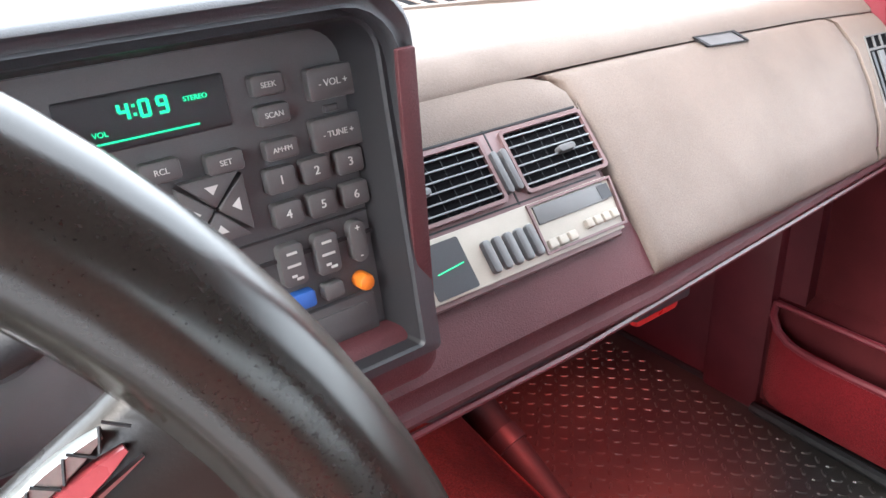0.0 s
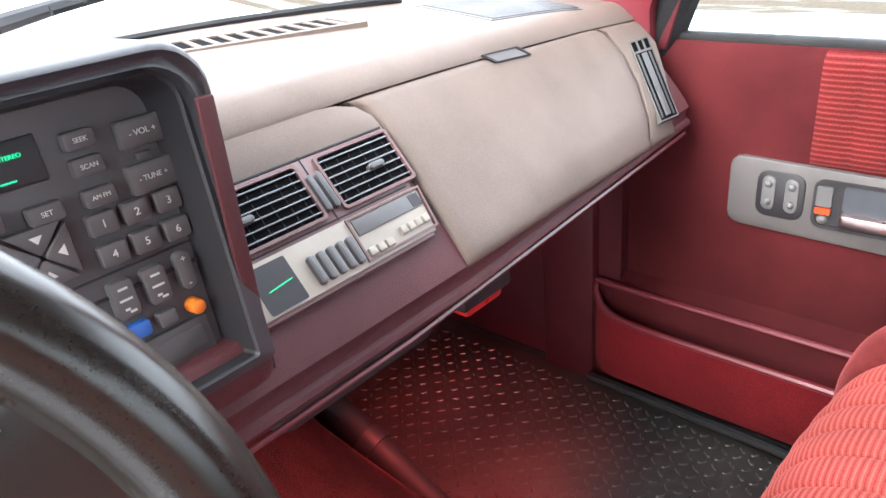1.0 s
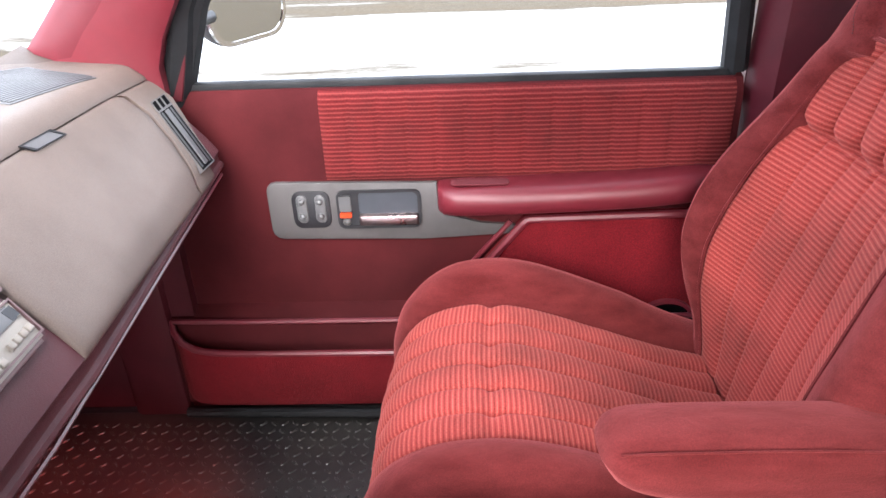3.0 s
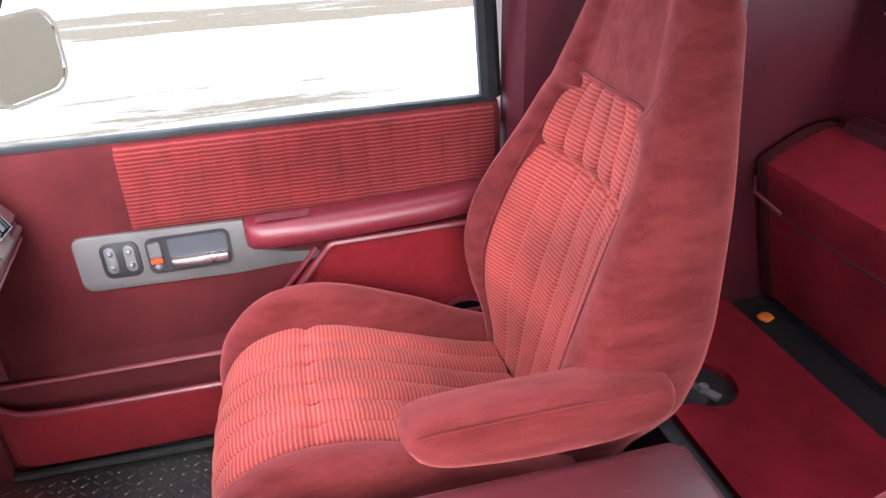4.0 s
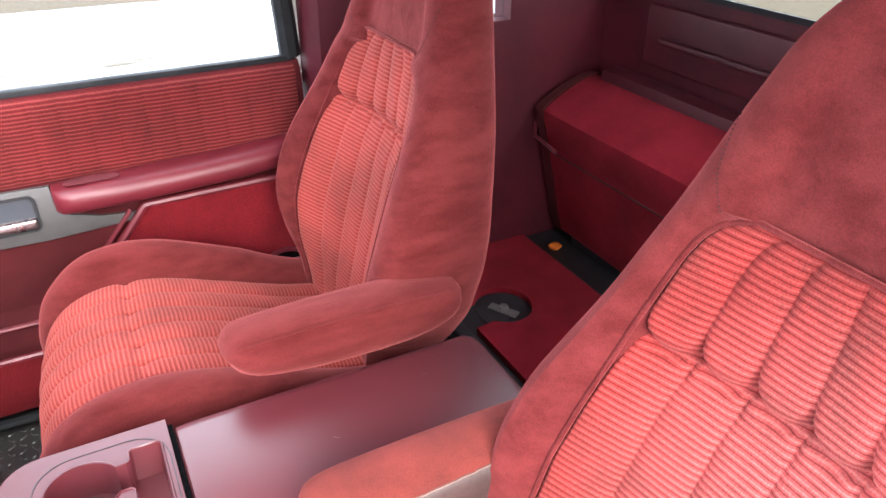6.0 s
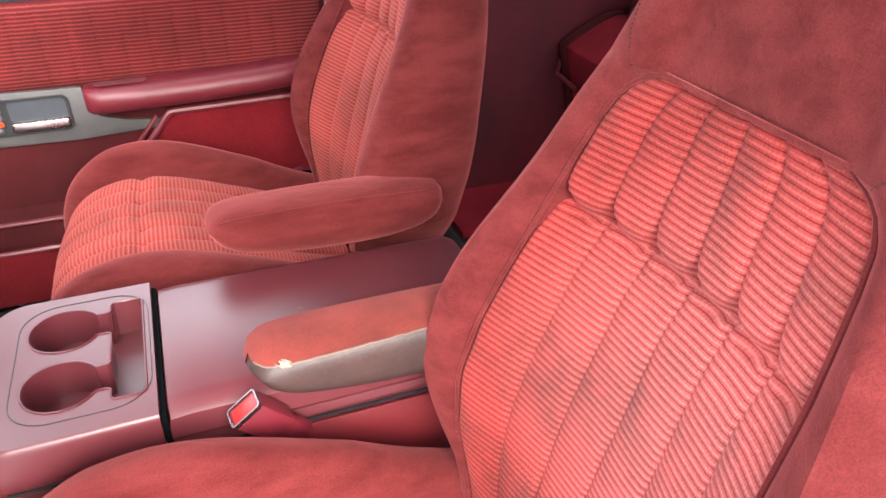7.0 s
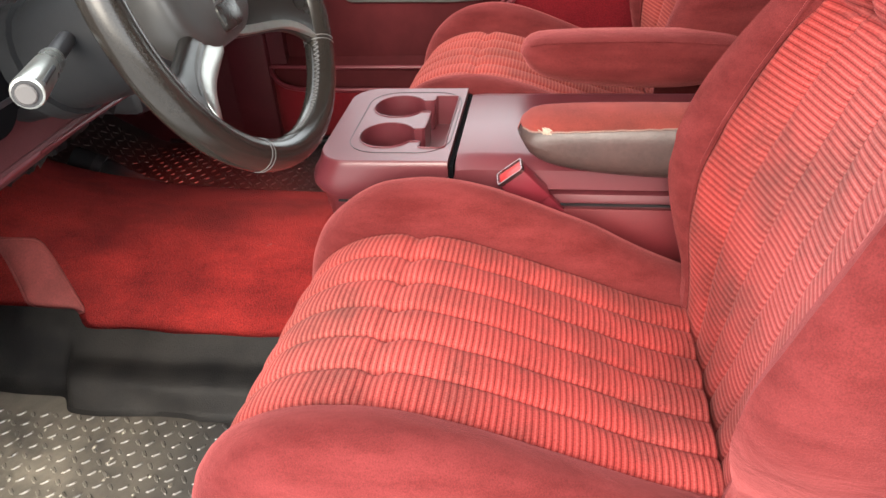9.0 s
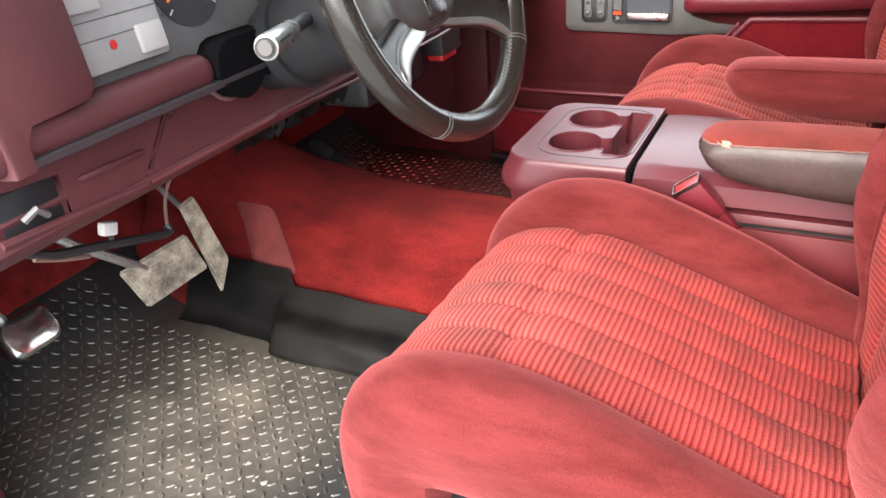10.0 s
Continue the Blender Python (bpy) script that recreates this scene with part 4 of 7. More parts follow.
# ---- floor coverings ----
def build_tunnel():
    bm = bmesh.new()
    rings = []
    for y, h in ((-0.30, 0.17), (0.2, 0.172), (0.5, 0.175), (0.72, 0.185), (0.95, 0.215), (1.12, 0.28), (1.26, 0.40)):
        half = spline([(-0.185, 0.0), (-0.160, 0.070), (-0.125, 0.100), (-0.065, 0.150 + 0.2 * (h - 0.17)), (-0.01, h + 0.008), (0.09, h + 0.022), (0.185, h + 0.006), (0.235, h - 0.05), (0.255, 0.0)], 26)
        wob = 0.004
        rings.append([(x + wob * noise.noise(Vector((x * 5, y * 6, 0))), y, z + wob * noise.noise(Vector((x * 8, y * 7, 4)))) for x, z in half])
    rings = [[tuple(q) for q in spline([r[i] for r in rings], 36)] for i in range(len(rings[0]))]
    loft(bm, rings, closed=False)
    t = part("floor_tunnel", bm, M_CARPET)
    tagged(t, "transmission tunnel covered in bright red carpet", "floor tunnel", kind="structure")
    # heel pad on the driver's side, lying on the carpet
    skin = BVHTree.FromPolygons([v.co for v in t.data.vertices], [tuple(p.vertices) for p in t.data.polygons])
    corner = [Vector(q) for q in ((-0.048, 1.005, 0.205), (-0.030, 0.915, 0.190), (-0.132, 0.800, 0.104), (-0.126, 0.915, 0.110))]
    inward = Vector((0.75, 0, -0.66))
    grid = []
    for a in np.linspace(0, 1, 13):
        row = []
        for b in np.linspace(0, 1, 9):
            edge = 0.06 if min(b, 1 - b) < 0.01 and min(a, 1 - a) < 0.01 else 0.0
            p = corner[0].lerp(corner[3], a).lerp(corner[1].lerp(corner[2], a), b)
            p = p.lerp((corner[0] + corner[2]) / 2, edge)
            hit, nrm = skin.ray_cast(p - inward * 0.15, inward)[:2]
            q = hit if hit else p
            rim = 0.0015 if min(a, 1 - a, b, 1 - b) < 0.01 else 0.006
            row.append(q - inward * rim)
        grid.append(row)
    bm = bmesh.new()
    loft(bm, grid, closed=False)
    p = part("heel_pad", bm, M_PAD)
    tagged(p, "worn pinkish heel pad sewn on the tunnel carpet", "heel pad")
    rim = [grid[i][0] for i in range(13)] + grid[-1][1:] + [grid[i][-1] for i in range(11, -1, -1)] + grid[0][-2:0:-1]
    part("pad_binding", tube(rim + rim[:1], 0.0028, n=6), M_PAD, p, "raised binding of the heel pad")
    # moulded rubber riser between the mat and the tunnel: smooth ahead, a box-like bulge behind
    bm = bmesh.new()
    ahead = spline([(-0.236, 0.003), (-0.222, 0.006), (-0.205, 0.018), (-0.190, 0.050), (-0.166, 0.090), (-0.132, 0.116)], 18)
    behind = spline([(-0.270, 0.003), (-0.262, 0.007), (-0.254, 0.028), (-0.243, 0.052), (-0.222, 0.060), (-0.198, 0.062), (-0.184, 0.074), (-0.160, 0.096)], 18)
    rings = []
    for y in [*np.linspace(0.30, 0.76, 14), *np.linspace(0.77, 0.83, 13), *np.linspace(0.85, 1.06, 8)]:
        k = 1 / (1 + math.exp((y - 0.80) * 180))
        rings.append([(x + 0.008 * noise.noise(Vector((y * 9, z * 20, 1))), y, z + 0.003 * noise.noise(Vector((y * 14, x * 20, 5)))) for x, z in ahead * (1 - k) + behind * k])
    loft(bm, rings, closed=False)
    r = part("mat_riser", bm, M_RISER)
    tagged(r, "black moulded rubber flange of the floor mat", "floor mat", kind="structure")
    # passenger side edge of the mat along the tunnel
    bm = bmesh.new()
    prof = [(0.30, 0.003), (0.285, 0.02), (0.268, 0.05), (0.25, 0.085), (0.243, 0.09)]
    loft(bm, [[(x + 0.004 * math.sin(y * 13), y, z) for x, z in prof] for y in np.linspace(0.0, 1.08, 24)], closed=False)
    r = part("mat_flange", bm, M_RUBBER)
    tagged(r, "black rubber mat edge turned up along the tunnel", "floor mat", kind="structure")


build_tunnel()


# ---- passenger door ----
XDOOR = 0.80


def door_m(y, z, x=XDOOR):
    """On the door's inner face: x runs to the rear, y up, z into the cab."""
    return Matrix(((0, 0, -1, x), (-1, 0, 0, y), (0, 1, 0, z), (0, 0, 0, 1)))


def build_door():
    d = thing("door_1", "closed passenger door with red suede, corduroy and carpet trim", "car door", (XDOOR, 0.25, 0.3), kind="structure")
    base = d.matrix_world.inverted()

    def put(name, bm, mat, label="", parent=None, **k):
        bmesh.ops.transform(bm, matrix=base, verts=bm.verts)
        ob = part(name, bm, mat, parent or d, label, **k)
        return ob

    put("shell", boxes(XDOOR + 0.012, XDOOR + 0.075, -0.285, 0.80, -0.03, 0.64), M_WHITE, "white painted outer door shell")
    # main panel with rounded upper edge
    bm = bmesh.new()
    prof = [(XDOOR + 0.02, -0.02), (XDOOR, -0.02), (XDOOR, 0.60), (XDOOR + 0.004, 0.64), (XDOOR + 0.014, 0.656), (XDOOR + 0.03, 0.660)]
    loft(bm, [[(x, y, z) for x, z in prof] for y in np.linspace(0.80, -0.285, 30)], closed=False)
    put("panel", bm, M_DOOR, "dark red suede-like panel, soiled towards the dash")
    # corduroy insert with sewn channels
    bm = bmesh.new()
    uvl = bm.loops.layers.uv.new("UVMap")
    ys = np.linspace(0.418, -0.272, 14 * 8 + 1)
    rows, info = [], {}
    for i, y in enumerate(ys):
        f = (i % 8) / 8
        rise = 0.0055 + 0.0010 * (1 - abs(2 * f - 1) ** 2.5) - (0.0016 if i % 8 == 0 else 0)
        row = []
        for z in np.linspace(0.497, 0.655, 20):
            x = XDOOR - rise * (1 if 0.50 < z < 0.648 else 0.3) + (0.012 * ((z - 0.63) / 0.025) ** 2 if z > 0.63 else 0)
            v = bm.verts.new((x, y, z))
            info[v] = (y, z)
            row.append(v)
        rows.append(row)
    for a, b in zip(rows, rows[1:]):
        for k in range(19):
            bm.faces.new((a[k], a[k + 1], b[k + 1], b[k]))
    for fc in bm.faces:
        for l in fc.loops:
            l[uvl].uv = info[l.vert]
    put("cloth_insert", bm, M_RIB_DOOR, "red corduroy upper insert with sewn channels", angle=80)
    # grey switch plate
    o = [(-0.527, 0.479), (-0.5245, 0.488), (-0.5185, 0.494), (-0.509, 0.496), (-0.225, 0.490), (-0.222, 0.441), (-0.20, 0.425), (-0.15, 0.41), (-0.075, 0.402), (-0.08, 0.388), (-0.25, 0.380), (-0.506, 0.3855), (-0.517, 0.388), (-0.5245, 0.395), (-0.527, 0.405)]
    plate = put("switch_plate", slab(o, 0.0, 0.009, door_m(0, 0), 0.002), M_GREY, "grey plastic switch plate", angle=30)
    # window switches
    put("switch_bezel", slab(rrect(0.068, 0.072, 0.016), 0.0, 0.0115, door_m(0.450, 0.444), 0.001), M_BLACK, parent=plate)
    for y in (0.466, 0.433):
        put("window_switch", slab(rrect(0.020, 0.054, 0.0095), 0.0, 0.015, door_m(y, 0.446), 0.003), M_ROCKER, "grey rocker window switch", plate)
        for dz in (0.015, -0.013):
            bm = bmesh.new()
            bmesh.ops.create_uvsphere(bm, u_segments=10, v_segments=6, radius=0.006, matrix=door_m(y, 0.446 + dz, XDOOR - 0.0145))
            put("rocker_bump", bm, M_ROCKER, "", plate)
    # inside handle in its dark recess
    put("handle_bezel", framed(rrect(0.150, 0.074, 0.014), rrect(0.138, 0.064, 0.010), 0.0, 0.013, door_m(0.329, 0.443)), M_BLACK, "black recess of the door handle", plate)
    put("recess_back", slab(rrect(0.140, 0.066, 0.010), 0.009, 0.0098, door_m(0.329, 0.443)), M_BLACK, "", plate)
    put("pull_cup", slab(rrect(0.112, 0.042, 0.008), 0.0098, 0.0105, door_m(0.309, 0.455)), M_CUP, "smooth grey finger cup", plate)
    bm = slab(rrect(0.106, 0.020, 0.003), 0.004, 0.022, door_m(0.312, 0.424), 0.004)
    put("door_handle", bm, M_PULL, "bright inside door handle", plate)
    put("lock_slide", slab(rrect(0.021, 0.030, 0.002), 0.0, 0.0145, door_m(0.389, 0.455)), M_ROCKER, "chrome lock slide", plate)
    put("lock_flag", slab(rrect(0.021, 0.009, 0.0015), 0.0, 0.0155, door_m(0.389, 0.433)), M_FLAG, "orange lock flag", plate)
    bm = bmesh.new()
    bmesh.ops.create_uvsphere(bm, u_segments=12, v_segments=8, radius=0.009, matrix=door_m(0.389, 0.418, XDOOR - 0.006))
    put("lock_knob", bm, M_GREY, "", plate)
    # armrest
    bm = bmesh.new()
    prof = [(0.0, 0.040), (0.030, 0.040), (0.052, 0.036), (0.063, 0.022), (0.062, 0.004), (0.050, -0.012), (0.02, -0.020), (0.0, -0.020)]
    st = [(0.224, 0.25, 0.458), (0.222, 0.62, 0.457), (0.212, 0.86, 0.455), (0.19, 0.98, 0.455), (0.10, 1.05, 0.457), (0.0, 1.08, 0.460), (-0.12, 1.08, 0.465), (-0.20, 1.0, 0.470), (-0.235, 0.85, 0.474), (-0.262, 0.4, 0.478)]
    rings = []
    for y, k, zc in st:
        sec = spline(prof, 22)
        rings.append([(XDOOR - a * k, y, zc + b * (0.55 + 0.45 * min(1, k))) for a, b in sec])
    loft(bm, rings)
    put("door_armrest", bm, M_TRIM_RED, "glossy red plastic armrest")
    put("grip_recess", slab(rrect(0.10, 0.026, 0.010), 0.0, 0.0018, Matrix(((0, 1, 0, 0.768), (-1, 0, 0, 0.150), (0, 0, 1, 0.4985), (0, 0, 0, 1)))), M_SEAM, "pull recess in the armrest")
    # raised rear lower trim with moulded border
    o = [(-0.072, 0.420), (0.262, 0.428), (0.262, 0.06), (-0.16, 0.06), (-0.16, 0.315)]
    put("carpet_trim", slab(o, 0.0, 0.028, door_m(0, 0), 0.004), M_DOOR_CARPET, "red carpeted lower rear door trim")
    q = [(XDOOR - 0.030, -0.262, 0.430), (XDOOR - 0.030, 0.068, 0.424), (XDOOR - 0.028, 0.155, 0.318), (XDOOR - 0.026, 0.20, 0.255)]
    put("moulding", tube([q[0], (XDOOR - 0.030, 0.060, 0.425), q[1], (XDOOR - 0.030, 0.076, 0.416), q[2], q[3]], 0.0075, n=8), M_TRIM_RED, "red plastic moulding strip")
    q = [(XDOOR - 0.008, 0.095, 0.412), (XDOOR - 0.008, 0.185, 0.305), (XDOOR - 0.008, 0.225, 0.25)]
    put("moulding", tube(q, 0.005, n=8), M_TRIM_RED, "red plastic moulding strip")
    # lower ledge and map pocket: a bulging wall with a lip, open at the top
    bm = bmesh.new()
    rings = []
    for y, k in ((0.775, 0.15), (0.762, 0.7), (0.745, 0.95), (0.72, 1.0), (-0.26, 1.0), (-0.28, 0.3)):
        rings.append([(XDOOR + 0.004, y, 0.03), (XDOOR - 0.036 * k, y, 0.03), (XDOOR - 0.040 * k, y, 0.215), (XDOOR - 0.030 * k, y, 0.230), (XDOOR + 0.004, y, 0.245)])
    loft(bm, rings)
    put("lower_ledge", bm, M_DOOR, "dark red lower door moulding", angle=60)
    bm = bmesh.new()
    rings = []
    for y, out, zl in ((0.742, 0.030, 0.222), (0.735, 0.050, 0.214), (0.715, 0.066, 0.196), (0.68, 0.074, 0.184), (0.58, 0.077, 0.178), (0.40, 0.077, 0.178), (0.10, 0.076, 0.176), (-0.20, 0.074, 0.176), (-0.27, 0.03, 0.176)):
        sec = [(0.0, 0.045), (out * 0.85, 0.045), (out, 0.07), (out, zl - 0.02), (out + 0.004, zl - 0.006), (out + 0.002, zl + 0.002), (out - 0.006, zl + 0.003), (out - 0.012, zl - 0.004), (out - 0.024, 0.09), (0.0, 0.09)]
        rings.append([(XDOOR - max(a, 0), y, z) for a, z in sec])
    loft(bm, rings)
    put("map_pocket", bm, M_DOOR_CARPET, "red carpeted map pocket along the door bottom")
    lip = [(XDOOR - 0.034, 0.742, 0.226), (XDOOR - 0.054, 0.735, 0.217), (XDOOR - 0.069, 0.714, 0.198), (XDOOR - 0.076, 0.68, 0.186), (XDOOR - 0.079, 0.58, 0.180), (XDOOR - 0.079, 0.10, 0.178), (XDOOR - 0.076, -0.25, 0.178)]
    put("pocket_lip", tube(lip, 0.0065, n=8, steps=40), M_TRIM_RED, "glossy red pocket lip")
    put("pocket_rail", tube([(XDOOR - 0.040, 0.738, 0.230), (XDOOR - 0.041, 0.60, 0.227), (XDOOR - 0.041, -0.26, 0.224)], 0.0055, n=8), M_TRIM_RED, "red moulding above the pocket")
    put("sill_strip", tube([(XDOOR - 0.066, 0.74, 0.03), (XDOOR - 0.07, 0.3, 0.024), (XDOOR - 0.066, -0.26, 0.024)], 0.010, n=8), M_SEAL, "black rubber weather strip")
    # window frame and glass
    fr = [(0.655, 0.655), (0.60, 0.80), (0.50, 0.98), (0.38, 1.12), (0.10, 1.165), (-0.235, 1.165), (-0.275, 0.664)]
    pts = [(XDOOR + 0.035 - 0.10 * max(0, z - 0.66), y, z) for y, z in fr]
    put("window_frame", tube(pts, 0.022, n=8), M_SEAL, "black rubber window channel")
    put("vent_post", tube([(XDOOR + 0.025, 0.668, 0.64), (XDOOR + 0.012, 0.622, 0.80), (XDOOR - 0.012, 0.52, 0.99)], 0.030, n=8), M_SEAL, "black front window post")
    put("sail_panel", slab([(-0.76, 0.64), (-0.645, 0.645), (-0.60, 0.80), (-0.64, 0.84), (-0.72, 0.76)], -0.02, 0.004, door_m(0, 0), 0.003), M_KICK, "dark wine-red corner panel by the pillar")
    put("glass_seal", boxes(XDOOR + 0.018, XDOOR + 0.04, -0.275, 0.66, 0.650, 0.668, bevel=0.004), M_SEAL, "black window wiper seal")
    bm = bmesh.new()
    bm.faces.new([bm.verts.new(p) for p in [(XDOOR + 0.045, 0.655, 0.64), *[(XDOOR + 0.04 - 0.10 * max(0, z - 0.66), y, z) for y, z in fr], (XDOOR + 0.045, -0.275, 0.64)][::-1]])
    g = put("window_pane", bm, M_GLASS, "clear wound-up window glass", smooth=False)
    g.visible_shadow = False
    put("frame_trim", tube([(XDOOR + 0.06, -0.296, 0.60), (XDOOR + 0.05, -0.292, 0.8), (XDOOR + 0.01, -0.27, 1.17)], 0.014, n=8), M_WHITE, "white painted rear edge of the door frame")


build_door()


def build_mirror():
    m = thing("side_mirror", "chrome-backed door mirror with glass facing rearward", "mirror", (1.00, 0.575, 0.782))
    o = rrect(0.20, 0.155, 0.05, 6)
    turn = Matrix.Rotation(radians(-28), 4, "Z") @ Matrix.Rotation(radians(90), 4, "X")
    bm = bmesh.new()
    rings = []
    for k, dz in ((1.0, -0.010), (1.03, 0.0), (0.98, 0.02), (0.85, 0.05), (0.5, 0.07)):
        rings.append([(x * k, y * k, -dz) for x, y in o])
    loft(bm, rings)
    bmesh.ops.transform(bm, matrix=turn @ Matrix.Rotation(0, 4, "X"), verts=bm.verts)
    part("housing", bm, M_GREY, m, "grey mirror shell")
    part("mirror_glass", slab(rrect(0.19, 0.145, 0.046, 6), 0.0105, 0.013, turn), M_MIRROR, m, "mirror glass")
    part("rim", framed(rrect(0.204, 0.159, 0.05, 6), rrect(0.188, 0.143, 0.045, 6), 0.008, 0.015, turn), M_CHROME, m, "bright rim")
    part("mirror_arm", tube([(-0.085, 0.035, -0.02), (-0.14, 0.045, -0.02), (-0.185, 0.05, -0.02)], 0.012), M_BLACK, m, "black mirror bracket")


build_mirror()


# ---- dashboard ----
FY, FZ = 0.555, 0.588                      # foot of the sloping face
FL = math.hypot(0.120, 0.136)
EY, EZ = 0.120 / FL, 0.136 / FL


def bend(x):
    return 0.068 * max(0.0, x - 0.19)


def face_m(x, s, off=0.0):
    """On the sloping dash face: x to the right, y up the slope, z outward; s metres up from the foot."""
    k = 0.068 if x > 0.19 else 0.0
    c = 1 / math.sqrt(1 + k * k)
    ex = Vector((c, k * c, 0))
    ey = Vector((0, EY, EZ))
    ez = ex.cross(ey).normalized()
    ey = ez.cross(ex)
    p = Vector((x, FY + EY * s + bend(x), FZ + EZ * s)) + ez * off
    return Matrix(((ex.x, ey.x, ez.x, p.x), (ex.y, ey.y, ez.y, p.y), (ex.z, ey.z, ez.z, p.z), (0, 0, 0, 1)))


def top_s(x):
    """How far up the slope the face reaches before the pad: less and less towards the door."""
    return float(np.interp(x, [0.20, 0.355, 0.468, 0.619, 0.777], [FL, 0.174, 0.166, 0.156, 0.140]))


def on_face(x, s, off=0.0):
    return Vector((x, FY + EY * s - EZ * off + bend(x), FZ + EZ * s + EY * off))


def sink(x, y, z):
    """A point of the dash body, swung away and sunk towards the passenger door."""
    d = FL - top_s(x)
    if y < 0.70:
        k = min(1.0, max(0.0, ((y - FY) * EY + (z - FZ) * EZ) / FL)) * d
        return (x, y - EY * k + bend(x), z - EZ * k)
    return (x, y + bend(x), z - EZ * d * (1.0 if z > 0.65 else 0.0))


def face_panel(left, right):
    """A skin on the sloping face between two edges, soft at its rim and rolled under at its foot."""
    rows = [(1.0, -0.0035), (0.985, 0.0035), (0.965, 0.0058), (0.92, 0.0066), (0.66, 0.0074), (0.33, 0.0074), (0.12, 0.0068), (0.022, 0.0062)]
    foot = [(0.5468, 0.5872), (0.5437, 0.5810), (0.5428, 0.5755), (0.5450, 0.5710)]
    bm = bmesh.new()
    rings = []
    for k, dip in ((0.0, 0.006), (0.004, 0.002), (0.012, 0.0), *[(0.05 + 0.9 * j / 12, 0.0) for j in range(13)], (0.988, 0.0), (0.996, 0.002), (1.0, 0.006)):
        ring = []
        for v, off in rows:
            x = left(v * 0.16) * (1 - k) + right(v * 0.16) * k
            ring.append(on_face(x, v * (top_s(x) - 0.003), off - dip))
        for y, z in foot:
            x = left(-0.02) * (1 - k) + right(-0.02) * k
            fall = 0.016 * max(0.0, x - 0.2) / 0.4
            ring.append(Vector((x, y + bend(x) + EZ * dip - 0.2 * fall, z - EY * dip - fall)))
        rings.append(ring + [p + Vector((0, 0.012, -0.004)) for p in ring[::-1]])
    loft(bm, rings)
    return bm


def face_plate(corners, d0, d1, soft=0.0):
    """A flat plate with corners given on the sloping face."""
    bm = bmesh.new()
    c = sum((Vector(q) for q in corners), Vector((0, 0))) / len(corners)
    rings = [[on_face(x, v, d0) for x, v in corners], [on_face(x, v, d1) for x, v in corners]]
    if soft:
        rings.append([on_face(*(c + (Vector(q) - c) * (1 - soft)), d1 + 0.0006) for q in corners])
    loft(bm, rings)
    return bm


def face_frame(corners, width, d0, d1):
    """A thin frame round such a plate."""
    c = sum((Vector(q) for q in corners), Vector((0, 0))) / len(corners)
    inner = [c + (Vector(q) - c) * (1 - width / abs((Vector(q) - c).length)) for q in corners]
    bm = bmesh.new()
    vs = [[bm.verts.new(on_face(q[0], q[1], d)) for q in o] for o, d in ((corners, d0), (corners, d1), (inner, d1), (inner, d0))]
    n = len(corners)
    for k in range(4):
        a, b = vs[k], vs[(k + 1) % 4]
        for i in range(n):
            bm.faces.new((a[i], a[(i + 1) % n], b[(i + 1) % n], b[i]))
    return bm


